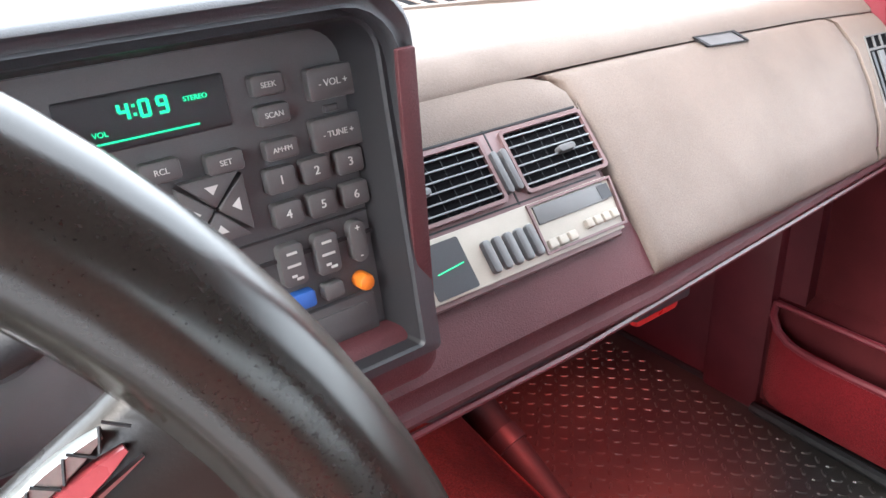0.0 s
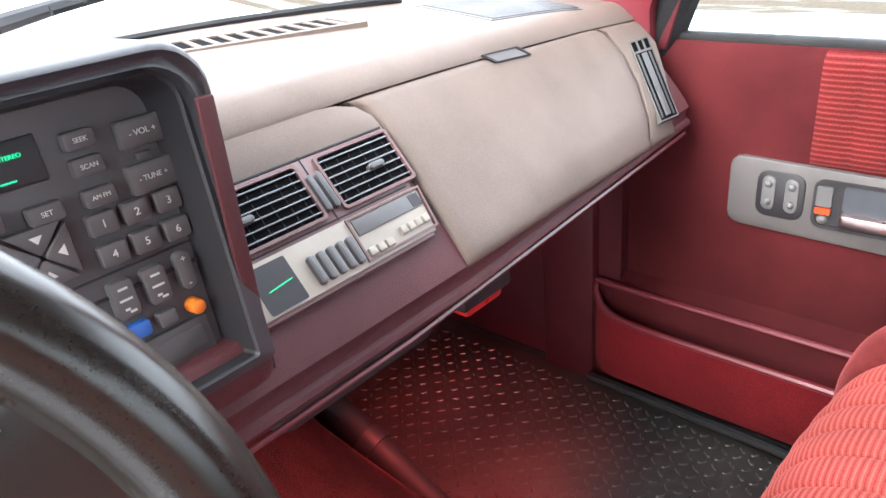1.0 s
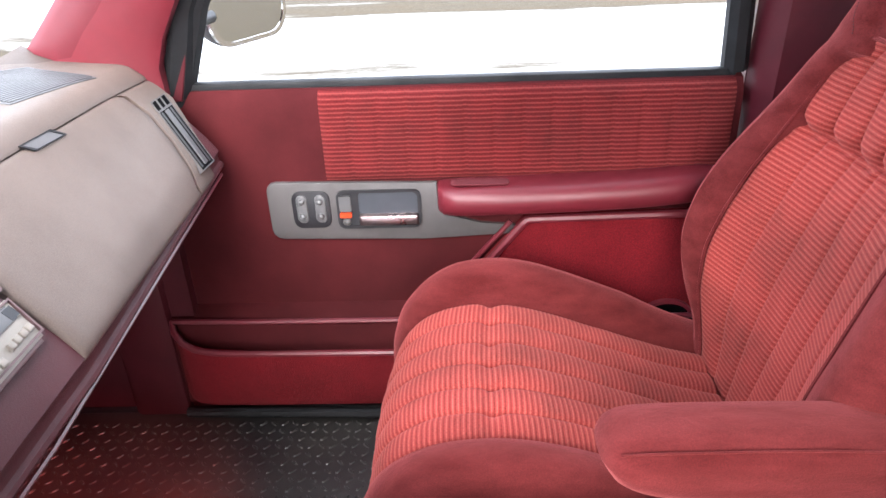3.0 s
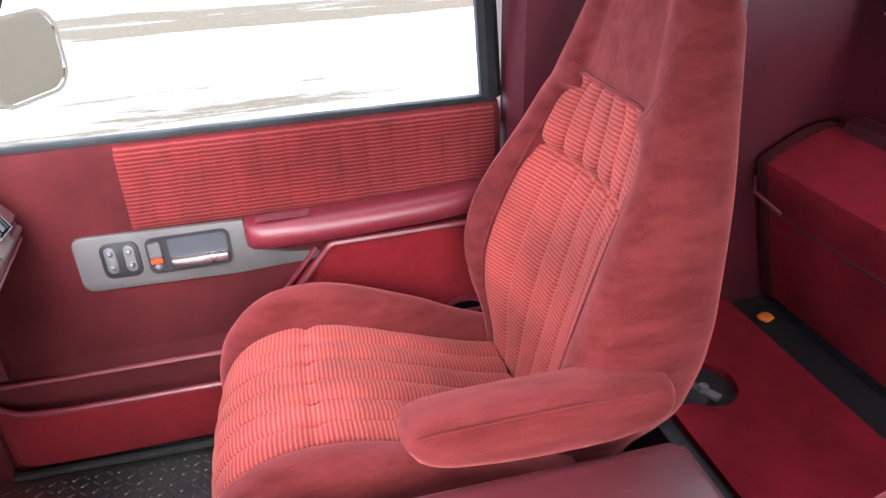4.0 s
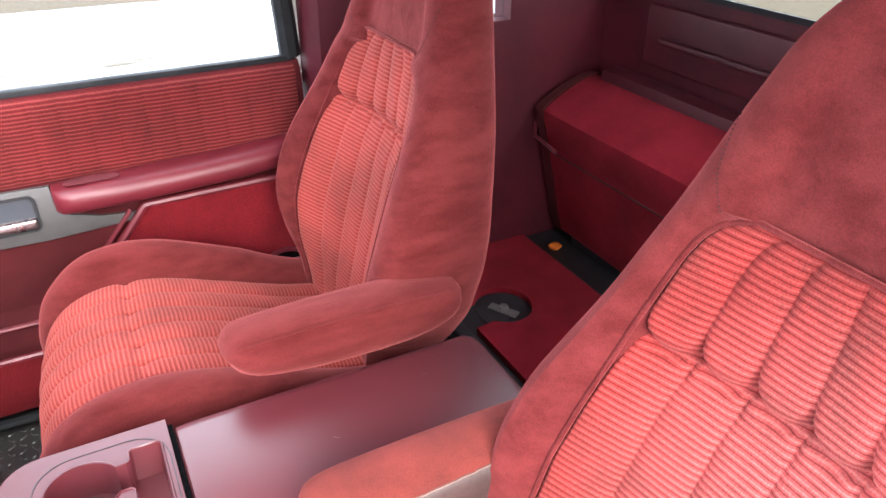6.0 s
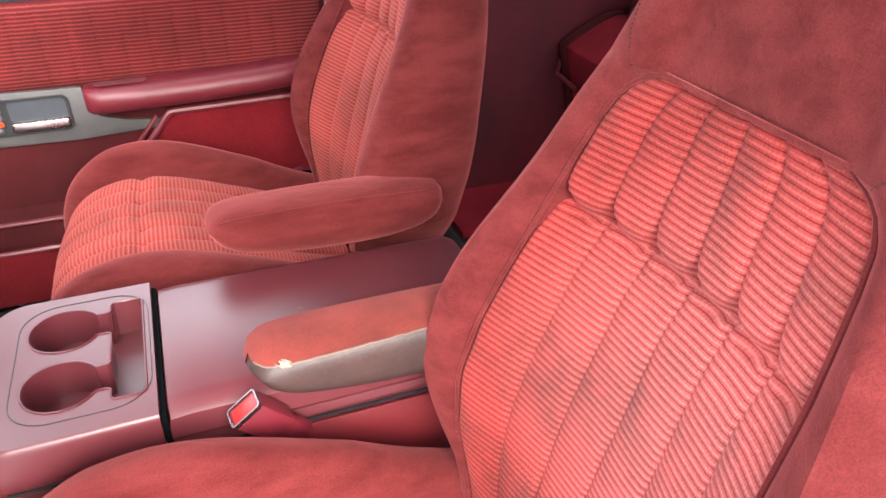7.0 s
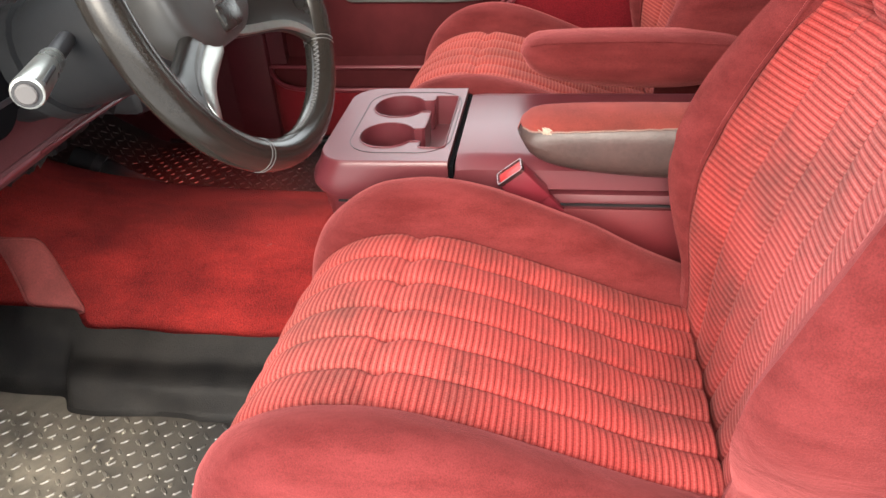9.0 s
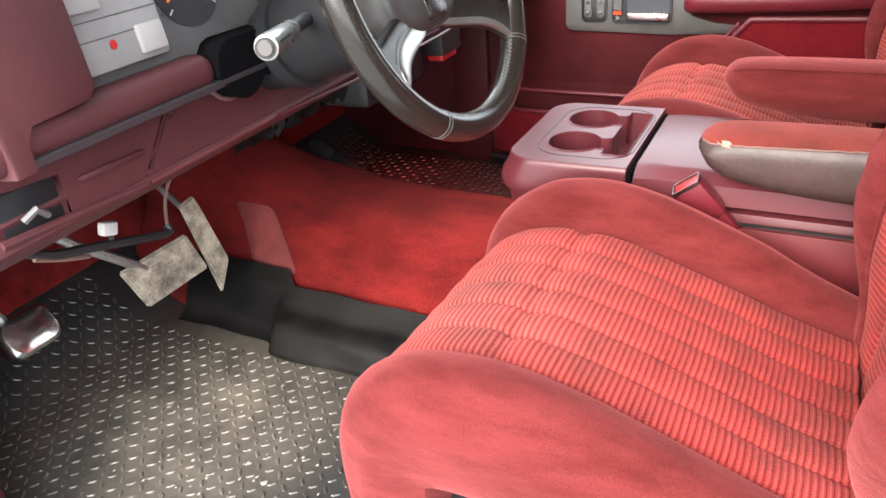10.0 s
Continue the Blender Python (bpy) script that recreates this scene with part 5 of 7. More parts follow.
def build_dash():
    d = thing("dashboard", "maroon vinyl dashboard with radio, vents and glove box", "dashboard")
    xs = [-0.79, -0.6, -0.4, -0.2, 0.0, 0.1, 0.19, 0.3, 0.4, 0.5, 0.6, 0.68, 0.72, 0.755]
    bm = bmesh.new()
    body = [(0.672, 0.720), (0.645, 0.691), (0.60, 0.640), (0.565, 0.600), (0.551, 0.582), (0.5455, 0.573), (0.5475, 0.5695), (0.549, 0.563), (0.5475, 0.556), (0.543, 0.5535), (0.541, 0.549), (0.543, 0.5445), (0.548, 0.540), (0.560, 0.530), (0.60, 0.522), (0.98, 0.56), (0.98, 0.70), (0.70, 0.722)]
    loft(bm, [[sink(x, y, z) for y, z in body] for x in xs])
    part("dash_body", bm, M_MAROON, d, "maroon lower dash with moulded ribs", angle=35)
    # soft upper pad
    bm = bmesh.new()
    pad = [(0.667, 0.724), (0.6685, 0.7285), (0.682, 0.7405), (0.690, 0.7462), (0.698, 0.7492), (0.712, 0.7512), (0.78, 0.752), (0.90, 0.752), (1.0, 0.752), (1.005, 0.70), (0.72, 0.712), (0.69, 0.722)]

    def pad_line(x):
        """The pad's cross section at x, sunk in step with the face below it."""
        back = max(0.83, 1.215 - 0.75 * x * x - bend(x))
        d = FL - top_s(x)
        out = []
        for y, z in pad:
            yy = y if y < 0.8 else 0.78 + (y - 0.78) * (back - 0.78) / 0.22
            k = d * float(np.interp(y, [0.72, 0.78, 0.90, 1.0], [1.0, 0.75, 0.45, 0.2]))
            out.append((x, yy - (EY * k if y < 0.75 else 0.0) + bend(x), z - EZ * k))
        return out
    top = [pad_line(x) for x in xs[:-1] + [0.745, 0.768]]
    end = pad_line(0.782)
    top.append([(x, y + 0.010 if y < 0.8 else y, z - 0.007 if z > 0.73 - EZ * 0.041 else z) for x, y, z in end])
    loft(bm, top)
    part("dash_pad", bm, M_DASH, d, "soft grained upper dash pad", angle=50)
    # dark end that falls back from the face to the door

    def face_end(q):
        return float(np.interp(q, [-0.044, 0.0, 0.096, 0.125, 0.15], [0.668, 0.702, 0.770, 0.777, 0.768]))
    bm = bmesh.new()
    rings = []
    for q in np.linspace(-0.05, 0.138, 16):
        xe = face_end(q) - 0.002
        foot = max(0.0, -q)
        row = []
        for g, dy in ((0.0, 0.0), (0.08, 0.002), (0.2, 0.008), (0.4, 0.024), (0.7, 0.055), (1.0, 0.10)):
            x = xe + (0.797 - xe) * g
            p = on_face(xe, q, 0.004)
            row.append((x, p.y + dy + foot * 0.9, p.z - 0.10 * dy))
        rings.append(row)
    loft(bm, rings, closed=False)
    part("dash_end", bm, M_KICK, d, "dark wine-red end of the dash by the door", angle=60)
    # glove box lid
    def lid_left(q):
        return float(np.interp(q, [0.0, 0.08, 0.125, 0.142, 0.152, 0.160], [0.184, 0.188, 0.1925, 0.190, 0.178, 0.158]))

    def lid_right(q):
        return float(np.interp(q, [-0.03, 0.0, 0.06, 0.115, 0.140, 0.152, 0.160], [0.602, 0.619, 0.655, 0.672, 0.668, 0.656, 0.628]))
    lid = part("glove_box_lid", face_panel(lid_left, lid_right), M_DASH, d, "smooth faded mauve glove box lid", angle=50)
    hold = [(0.399, 0.1545), (0.471, 0.1480), (0.455, 0.1640), (0.384, 0.1695)]
    part("latch_bezel", face_frame(hold, 0.005, 0.0, 0.0088), M_SEAL, lid)
    part("latch", face_plate(hold, 0.0, 0.0078), M_KEY, lid, "grey glove box latch")
    # side vent by the door
    part("side_vent_panel", face_panel(lambda q: lid_right(q) + 0.003, face_end), M_DASH, d, "faded mauve end panel with a vent", angle=50)
    slot = [(0.637, -0.013), (0.690, -0.019), (0.757, 0.104), (0.700, 0.108)]

    def in_slot(u, v):
        return tuple((Vector(slot[0]).lerp(Vector(slot[1]), u)).lerp(Vector(slot[3]).lerp(Vector(slot[2]), u), v))

    def cell(u0, u1, v0, v1):
        return [in_slot(u0, v0), in_slot(u1, v0), in_slot(u1, v1), in_slot(u0, v1)]
    sv = part("side_vent", face_frame(slot, 0.0022, 0.0, 0.0095), M_GREY, d, "tall black side vent with a grey rim")
    # flat plate; its black stands in for the shade inside the vent
    part("vent_well", face_plate(cell(0.02, 0.98, 0.01, 0.99), 0.0, 0.0082), M_SHADE, sv)
    part("vent_bar", face_plate(cell(0.03, 0.97, 0.835, 0.86), 0.0, 0.0098), M_GREY, sv)
    for u in (0.33, 0.66):
        part("vent_bar", face_plate(cell(u - 0.035, u + 0.035, 0.86, 0.99), 0.0, 0.0098), M_GREY, sv)
    part("vent_slat", face_plate(cell(0.36, 0.62, 0.05, 0.82), 0.0, 0.0098, 0.1), M_CLUSTER, sv, "dark louvre blade")
    for u in (0.16, 0.80):
        part("vent_slat", face_plate(cell(u - 0.05, u + 0.05, 0.04, 0.82), 0.0, 0.0092), M_BLACK, sv)
    # centre panel with two vents and the tape deck
    o = [(-0.045, 0.126), (0.188, 0.126), (0.1895, 0.132), (0.191, 0.145), (0.1875, FL - 0.05), (0.185, FL - 0.028), (0.173, FL - 0.014), (0.152, FL - 0.0065), (0.13, FL - 0.004), (-0.045, FL - 0.004)]
    part("centre_panel", slab([(x - 0.07, s - 0.155) for x, s in o], -0.01, 0.0065, face_m(0.07, 0.155), 0.002), M_DASH, d, "faded mauve centre panel", angle=50)
    o = [(-0.045, 0.022), (0.164, 0.022), (0.176, 0.090), (0.186, 0.138), (-0.045, 0.138)]
    part("control_face", slab([(x - 0.07, s - 0.08) for x, s in o], 0.0, 0.0075, face_m(0.07, 0.08), 0.0015), M_MAUVE, d, "mauve vent surround", angle=30)
    for xc, w, knob, wheel in ((0.028, 0.094, -0.024, 0.0515), (0.139, 0.090, 0.010, -0.0500)):
        av = part("air_vent", framed(rrect(w, 0.056, 0.004), rrect(w - 0.006, 0.050, 0.003), 0.0, 0.0110, face_m(xc, 0.107)), M_MAUVE, d, "black louvred air vent in a mauve frame", angle=30)
        # no real depth here: the louvres' shade is a black plate
        part("vent_well", slab(rrect(w - 0.005, 0.051, 0.003), 0.0, 0.0078, face_m(xc, 0.107)), M_SHADE, av)
        for k in range(6):
            part("vent_slat", slab(rrect(w - 0.006, 0.0010, 0.0004), 0.0088, 0.0104, face_m(xc, 0.0865 + 0.0082 * k)), M_SLAT, av)
        for k in range(6):
            part("vent_slat", slab(rrect(0.0007, 0.050, 0.0003), 0.0076, 0.0081, face_m(xc + (k - 2.5) * (w - 0.006) / 6, 0.107)), M_SEAL, av)
        part("vent_knob", slab(rrect(0.018, 0.006, 0.0028), 0.0080, 0.0150, face_m(xc + knob, 0.105), 0.001), M_CLUSTER, av)
        part("thumb_wheel", slab(rrect(0.006, 0.036, 0.003), 0.0, 0.0135, face_m(xc + wheel, 0.102), 0.001), M_CLUSTER, av)
    part("panel_joint", boxes(-0.0007, 0.0007, -0.033, 0.033, 0.0, 0.0079, m=face_m(0.0835, 0.107)), M_SEAL, d)
    part("panel_joint", boxes(-0.112, 0.098, -0.0007, 0.0007, 0.0, 0.0079, m=face_m(0.07, 0.0755)), M_SEAL, d)
    part("panel_joint", boxes(-0.115, 0.113, -0.0008, 0.0008, 0.0, 0.0080, m=face_m(0.07, 0.1385)), M_SEAL, d)
    deck = part("tape_deck", slab([(-0.115, -0.024), (0.098, -0.024), (0.106, 0.022), (-0.115, 0.022)], 0.0, 0.0090, face_m(0.070, 0.050), 0.001), M_TAUPE, d, "taupe cassette and equalizer panel", angle=30)
    part("small_screen", slab(rrect(0.036, 0.040, 0.002), 0.0, 0.0095, face_m(0.000, 0.048)), M_BLACK, deck, "dark equalizer screen")
    part("screen_trace", slab(rrect(0.024, 0.0009, 0.0004), 0.0, 0.0100, face_m(0.002, 0.047) @ Matrix.Rotation(radians(6), 4, "Z")), M_GREEN, deck, "glowing green trace")
    for k in range(5):
        part("slider_key", slab(rrect(0.0078, 0.026, 0.003), 0.0, 0.0140, face_m(0.036 + 0.0105 * k, 0.044), 0.002), M_KEY, deck, "grey upright slider key")
    part("deck_frame", framed([(-0.046, -0.021), (0.042, -0.021), (0.048, 0.021), (-0.044, 0.021)], [(-0.044, -0.019), (0.040, -0.019), (0.046, 0.019), (-0.042, 0.019)], 0.0, 0.0110, face_m(0.130, 0.050)), M_MAUVE, deck)
    part("tape_door", slab([(-0.040, -0.007), (0.036, -0.007), (0.038, 0.008), (-0.039, 0.008)], 0.0, 0.0105, face_m(0.130, 0.060), 0.001), M_KEY, deck, "grey tape door")
    part("tape_slot", boxes(-0.006, 0.006, -0.006, 0.006, 0, 0.0108, m=face_m(0.165, 0.060)), M_BLACK, deck)
    for k in range(3):
        part("deck_key", slab(rrect(0.0085, 0.0075, 0.001), 0.0, 0.0125, face_m(0.093 + 0.0105 * k, 0.036), 0.0012), M_TAUPE, deck)
    for k in range(4):
        part("deck_key", slab(rrect(0.0075, 0.0075, 0.001), 0.0, 0.0125, face_m(0.135 + 0.0095 * k, 0.040), 0.0012), M_TAUPE, deck)
    # defroster grille on the pad
    quad = [Vector(q) for q in ((0.045, 0.985, 0.752), (0.372, 0.845, 0.752), (0.392, 0.935, 0.752), (0.075, 1.075, 0.752))]

    def on_quad(u, v):
        p = quad[0].lerp(quad[1], u).lerp(quad[3].lerp(quad[2], u), v)
        return (p.x, p.y)
    df = part("defroster_grille", framed([on_quad(*q) for q in ((0, 0), (1, 0), (1, 1), (0, 1))], [on_quad(*q) for q in ((0.02, 0.14), (0.96, 0.14), (0.96, 0.86), (0.02, 0.86))], 0.748, 0.7545), M_DASH, d, "slotted defroster grille", smooth=False)
    # black plate on the pad, painted shade between the bars
    part("grille_well", slab([on_quad(*q) for q in ((0.02, 0.14), (0.96, 0.14), (0.96, 0.86), (0.02, 0.86))], 0.748, 0.7526), M_SHADE, df, smooth=False)
    for k in range(15):
        u = 0.035 + 0.0635 * k
        part("grille_bar", slab([on_quad(u, 0.1), on_quad(u + 0.02, 0.1), on_quad(u + 0.02, 0.9), on_quad(u, 0.9)], 0.750, 0.7542), M_DASH, df, smooth=False)
    # speaker grille at the far end
    q4 = [Vector((*q, 0)) for q in ((0.482, 0.732), (0.655, 0.705), (0.690, 0.820), (0.532, 0.912))]

    def on_q4(u, v):
        p = q4[0].lerp(q4[1], u).lerp(q4[3].lerp(q4[2], u), v)
        return (p.x, p.y)

    def lay_on_pad(bm):
        """Lift points, given as height over the pad, onto the pad's curved top."""
        for v in bm.verts:
            line = sorted((y, z) for x, y, z in pad_line(v.co.x)[:9])
            v.co.z += float(np.interp(v.co.y, [q[0] for q in line], [q[1] for q in line]))
        return bm
    bm = bmesh.new()
    loft(bm, [[(*on_q4(u, v), -0.003) for u in np.linspace(0, 1, 9)] + [(*on_q4(u, v), 0.0012) for u in np.linspace(1, 0, 9)] for v in np.linspace(0, 1, 13)])
    sg = part("speaker_grille", lay_on_pad(bm), M_CLUSTER, d, "finely ribbed speaker grille", angle=30)
    for k in range(22):
        v = 0.03 + 0.0435 * k
        bm = bmesh.new()
        loft(bm, [[(*on_q4(u, v), 0.0008), (*on_q4(u, v), 0.0026), (*on_q4(u, v + 0.022), 0.0026), (*on_q4(u, v + 0.022), 0.0008)] for u in np.linspace(0.03, 0.97, 7)])
        part("grille_rib", lay_on_pad(bm), M_CLUSTER, sg, smooth=False)
    # instrument hood and bezel
    hood = []
    for y, z1, x1, th in ((0.5240, 0.8285, -0.0545, 0.004), (0.5215, 0.8305, -0.0530, 0.0075), (0.5230, 0.8330, -0.0518, 0.010), (0.529, 0.8345, -0.0512, 0.0115), (0.60, 0.832, -0.050, 0.02), (0.75, 0.795, -0.048, 0.02), (0.95, 0.752, -0.048, 0.02)):
        zb = 0.640 if y < 0.7 else 0.70
        top = [(-0.76, zb), (-0.76, z1 - 0.028), (-0.752, z1 - 0.009), (-0.732, z1)] + [(x1 - 0.030 + 0.030 * math.sin(a), z1 - 0.030 + 0.030 * math.cos(a)) for a in np.linspace(0, math.pi / 2, 7)] + [(x1, zb)]
        low = [(x + (th if x < -0.4 else -th), max(zb, z - th)) if zb < z else (x + (th if x < -0.4 else -th), z) for x, z in top]
        hood.append([(x, y, z) for x, z in top] + [(x, y, z) for x, z in low[::-1]])
    bm = bmesh.new()
    loft(bm, hood)
    part("instrument_hood", bm, M_HOOD_PAD, d, "charcoal padded hood over the instruments", angle=50)
    cw, ch = 0.706, 0.207
    zc, xc = 0.7195, -0.405

    def cl_m(x, z, off=0.0):
        return Matrix(((1, 0, 0, x), (0, 0.119, -0.993, 0.563 + 0.12 * (z - 0.798) - 0.993 * off), (0, 0.993, 0.119, z + 0.119 * off), (0, 0, 0, 1)))
    inner = arch(cw - 0.030, ch - 0.020, 0.018, 0.003)
    outer = arch(cw, ch, 0.026, 0.004)
    bm = bmesh.new()
    rings = [[(*q, -0.03) for q in outer], [(*q, 0.022) for q in outer], [(x * 0.9945, y * 0.980, 0.028) for x, y in outer], [(x * 1.004, y * 1.012, 0.030) for x, y in inner], [(*q, 0.027) for q in inner]]
    loft(bm, rings, caps=False)
    bmesh.ops.transform(bm, matrix=cl_m(xc, zc), verts=bm.verts)
    bez = part("instrument_bezel", bm, M_HOOD_PAD, d, "charcoal bezel round the instruments", angle=50)
    part("bezel_edge", boxes(-0.0640, -0.0525, 0.5190, 0.5235, 0.640, 0.800, bevel=0.0015), M_MAROON, bez, "maroon upright edge of the hood")
    bm = bmesh.new()
    loft(bm, [[(*q, 0.0275) for q in inner], [(x * 0.990, y * 0.985, 0.012) for x, y in inner], [(x * 0.976, y * 0.955, -0.004) for x, y in inner]], caps=False)
    bmesh.ops.transform(bm, matrix=cl_m(xc, zc), verts=bm.verts)
    part("bezel_liner", bm, M_BLACK, bez, "black inner lip of the bezel")
    face = part("cluster_face", boxes(-0.340, 0.340, -0.095, 0.095, -0.02, 0.0, m=cl_m(xc, zc)), M_CLUSTER, d, "charcoal instrument and radio face", smooth=False)

    def key(x, z, w, h, mat=M_KEY, r=0.002, up=0.007, text="", size=0.006, name="key", label=""):
        k = part(name, slab(rrect(w, h, r, 3), 0.0, up, cl_m(x, z), 0.0012), mat, face, label)
        if text:
            letters(text, size * 0.82, M_PRINT, cl_m(x, z, up + 0.0002), k)
        return k
    part("radio_recess", framed(rrect(0.178, 0.118, 0.002, 2), rrect(0.174, 0.114, 0.002, 2), 0.0, 0.002, cl_m(-0.147, 0.752)), M_BLACK, face)
    disp = key(-0.178, 0.783, 0.078, 0.026, M_BLACK, 0.001, 0.0015, name="clock_display", label="dark radio display with green figures")
    # segment figures of the clock
    seg = {"a": (0, 1, 1), "b": (1, 0.5, 0), "c": (1, -0.5, 0), "d": (0, -1, 1), "e": (-1, -0.5, 0), "f": (-1, 0.5, 0), "g": (0, 0, 1)}
    for fx, lit in ((-0.1880, "bcfg"), (-0.1785, "abcdef"), (-0.1702, "abcdfg")):
        bm = bmesh.new()
        for q in lit:
            sx, sz, flat = seg[q]
            hw, hh = (0.0021, 0.0007) if flat else (0.00080, 0.0018)
            box(bm, fx + 0.0019 * sx - hw, fx + 0.0019 * sx + hw, 0.0036 * sz - hh, 0.0036 * sz + hh, 0.0012, 0.0020)
        bmesh.ops.transform(bm, matrix=cl_m(0, 0.7868), verts=bm.verts)
        part("clock_figure", bm, M_GREEN, disp, smooth=False)
    for dz in (-0.0020, 0.0020):
        part("clock_colon", boxes(-0.0007, 0.0007, -0.0007, 0.0007, 0.0012, 0.0020, m=cl_m(-0.1832, 0.7868 + dz)), M_GREEN, disp)
    letters("STEREO", 0.0034, M_GREEN, cl_m(-0.1545, 0.7870, 0.0018), disp, "display_word")
    letters("VOL", 0.0036, M_GREEN, cl_m(-0.2005, 0.7787, 0.0018), disp, "display_word")
    for k in range(12):
        part("display_bar", boxes(-0.0019, 0.0019, -0.0004, 0.0004, 0, 0.0022, m=cl_m(-0.2035 + 0.0042 * k, 0.7745)), M_GREEN, disp)
    key(-0.119, 0.7865, 0.0175, 0.0105, text="SEEK", size=0.0048)
    key(-0.119, 0.7715, 0.0175, 0.0105, text="SCAN", size=0.0048)
    key(-0.0835, 0.7815, 0.028, 0.017, text="- VOL +", size=0.0062)
    key(-0.085, 0.7675, 0.0085, 0.004, M_CLUSTER, 0.0005, 0.003)
    key(-0.0855, 0.7550, 0.029, 0.018, text="- TUNE +", size=0.0056)
    key(-0.1185, 0.7535, 0.0185, 0.0105, text="AM·FM", size=0.0045)
    key(-0.149, 0.754, 0.019, 0.0105, text="SET", size=0.0050)
    key(-0.180, 0.757, 0.019, 0.0105, text="RCL", size=0.0050)
    for k, n in enumerate("123456"):
        key(-0.1225 + 0.0205 * (k % 3), 0.738 - 0.0188 * (k // 3), 0.0165, 0.0135, text=n, size=0.0082)
    for a in range(4):
        ang = radians(90 * a + 45)
        tri = [(0.0015, -0.001), (0.017, -0.015), (0.017, 0.015), (0.0015, 0.001)]
        k = part("arrow_key", slab(tri, 0.0, 0.0065, cl_m(-0.159, 0.732) @ Matrix.Rotation(radians(90 * a), 4, "Z"), 0.001), M_KEY, face)
        part("arrow_mark", slab([(0.008, 0.0), (0.0125, -0.0035), (0.0125, 0.0035)], 0.0065, 0.0069, cl_m(-0.159, 0.732) @ Matrix.Rotation(radians(90 * a), 4, "Z")), M_MARK, k)
    part("panel_line", boxes(-0.085, 0.085, -0.0006, 0.0006, 0, 0.0012, m=cl_m(-0.15, 0.7075)), M_BLACK, face)
    for x in (-0.126, -0.105):
        k = key(x, 0.691, 0.0145, 0.024, r=0.003)
        for j, (bx, bz, bw_) in enumerate(((0.0, 0.007, 0.006), (0.0, 0.0, 0.008), (-0.001, -0.006, 0.003), (0.002, -0.008, 0.004))):
            part("key_mark", boxes(-bw_ / 2, bw_ / 2, -0.0007, 0.0007, 0.007, 0.0074, m=cl_m(x + bx, 0.691 + bz)), M_MARK, k)
    k = key(-0.085, 0.692, 0.0105, 0.025, r=0.005)
    letters("+", 0.006, M_MARK, cl_m(-0.085, 0.700, 0.0072), k)
    letters("-", 0.006, M_MARK, cl_m(-0.085, 0.684, 0.0072), k)
    key(-0.1055, 0.6685, 0.0125, 0.0095, r=0.002)
    key(-0.1245, 0.6690, 0.0150, 0.0100, M_BLUE, label="blue key")
    part("hazard_knob", slab([(0.0052 * math.cos(2 * math.pi * q / 16), 0.0052 * math.sin(2 * math.pi * q / 16)) for q in range(16)], 0.0, 0.011, cl_m(-0.086, 0.6675), 0.0025), M_ORANGE, face, "orange round knob")
    part("ash_tray", slab(rrect(0.056, 0.026, 0.003), 0.0, 0.004, cl_m(-0.108, 0.6465), 0.001), M_CLUSTER, face, "charcoal ash tray door")
    part("tray_panel", slab(rrect(0.044, 0.016, 0.002), 0.0, 0.0055, cl_m(-0.108, 0.6465), 0.0008), M_CLUSTER, face)
    # gauges behind a clear lens
    for gx, gz, r in ((-0.475, 0.735, 0.050), (-0.345, 0.735, 0.050), (-0.270, 0.760, 0.024), (-0.270, 0.705, 0.024)):
        ring = [(r * math.cos(2 * math.pi * q / 28), r * math.sin(2 * math.pi * q / 28)) for q in range(28)]
        g = part("gauge", slab(ring, 0.0, 0.0015, cl_m(gx, gz)), M_BLACK, face, "round black gauge dial")
        for q in range(9):
            a = radians(220 - 32.5 * q)
            part("dial_mark", boxes(r * 0.80, r * 0.95, -0.0008, 0.0008, 0.0015, 0.0019, m=cl_m(gx, gz) @ Matrix.Rotation(a, 4, "Z")), M_MARK, g)
        part("needle", boxes(-0.15 * r, 0.78 * r, -0.0012, 0.0012, 0.0022, 0.0030, m=cl_m(gx, gz) @ Matrix.Rotation(radians(205), 4, "Z")), M_ORANGE, g, "orange needle")
    lens = part("gauge_lens", boxes(-0.145, 0.145, -0.085, 0.075, 0.0105, 0.0120, m=cl_m(-0.385, 0.728)), M_LENS, d, "clear curved gauge lens", smooth=False)
    lens.visible_shadow = False
    # headlamp switch panel at the far left
    sw = part("lamp_switch_panel", slab(rrect(0.112, 0.102, 0.005), 0.0, 0.010, cl_m(-0.589, 0.7225), 0.002), M_SWITCH, d, "grey headlamp switch panel")
    for x, z, w, h in ((-0.622, 0.764, 0.036, 0.012), (-0.622, 0.741, 0.038, 0.022), (-0.574, 0.750, 0.034, 0.020), (-0.554, 0.692, 0.034, 0.029)):
        part("switch_key", slab(rrect(w, h, 0.003), 0.0, 0.0150, cl_m(x, z), 0.002), M_PALE, sw, "pale grey rocker switch")
    part("lamp_mark", slab([(0.0042 * math.cos(a), 0.0050 * math.sin(a)) for a in np.linspace(0, 2 * math.pi, 13)[:-1]], 0.0, 0.0108, cl_m(-0.602, 0.695)), M_CHERRY, sw, "red symbol")
    for z in (0.7215, 0.7035):
        part("panel_groove", boxes(-0.054, 0.054, -0.0007, 0.0007, 0.0, 0.0104, m=cl_m(-0.589, z)), M_CLUSTER, sw)
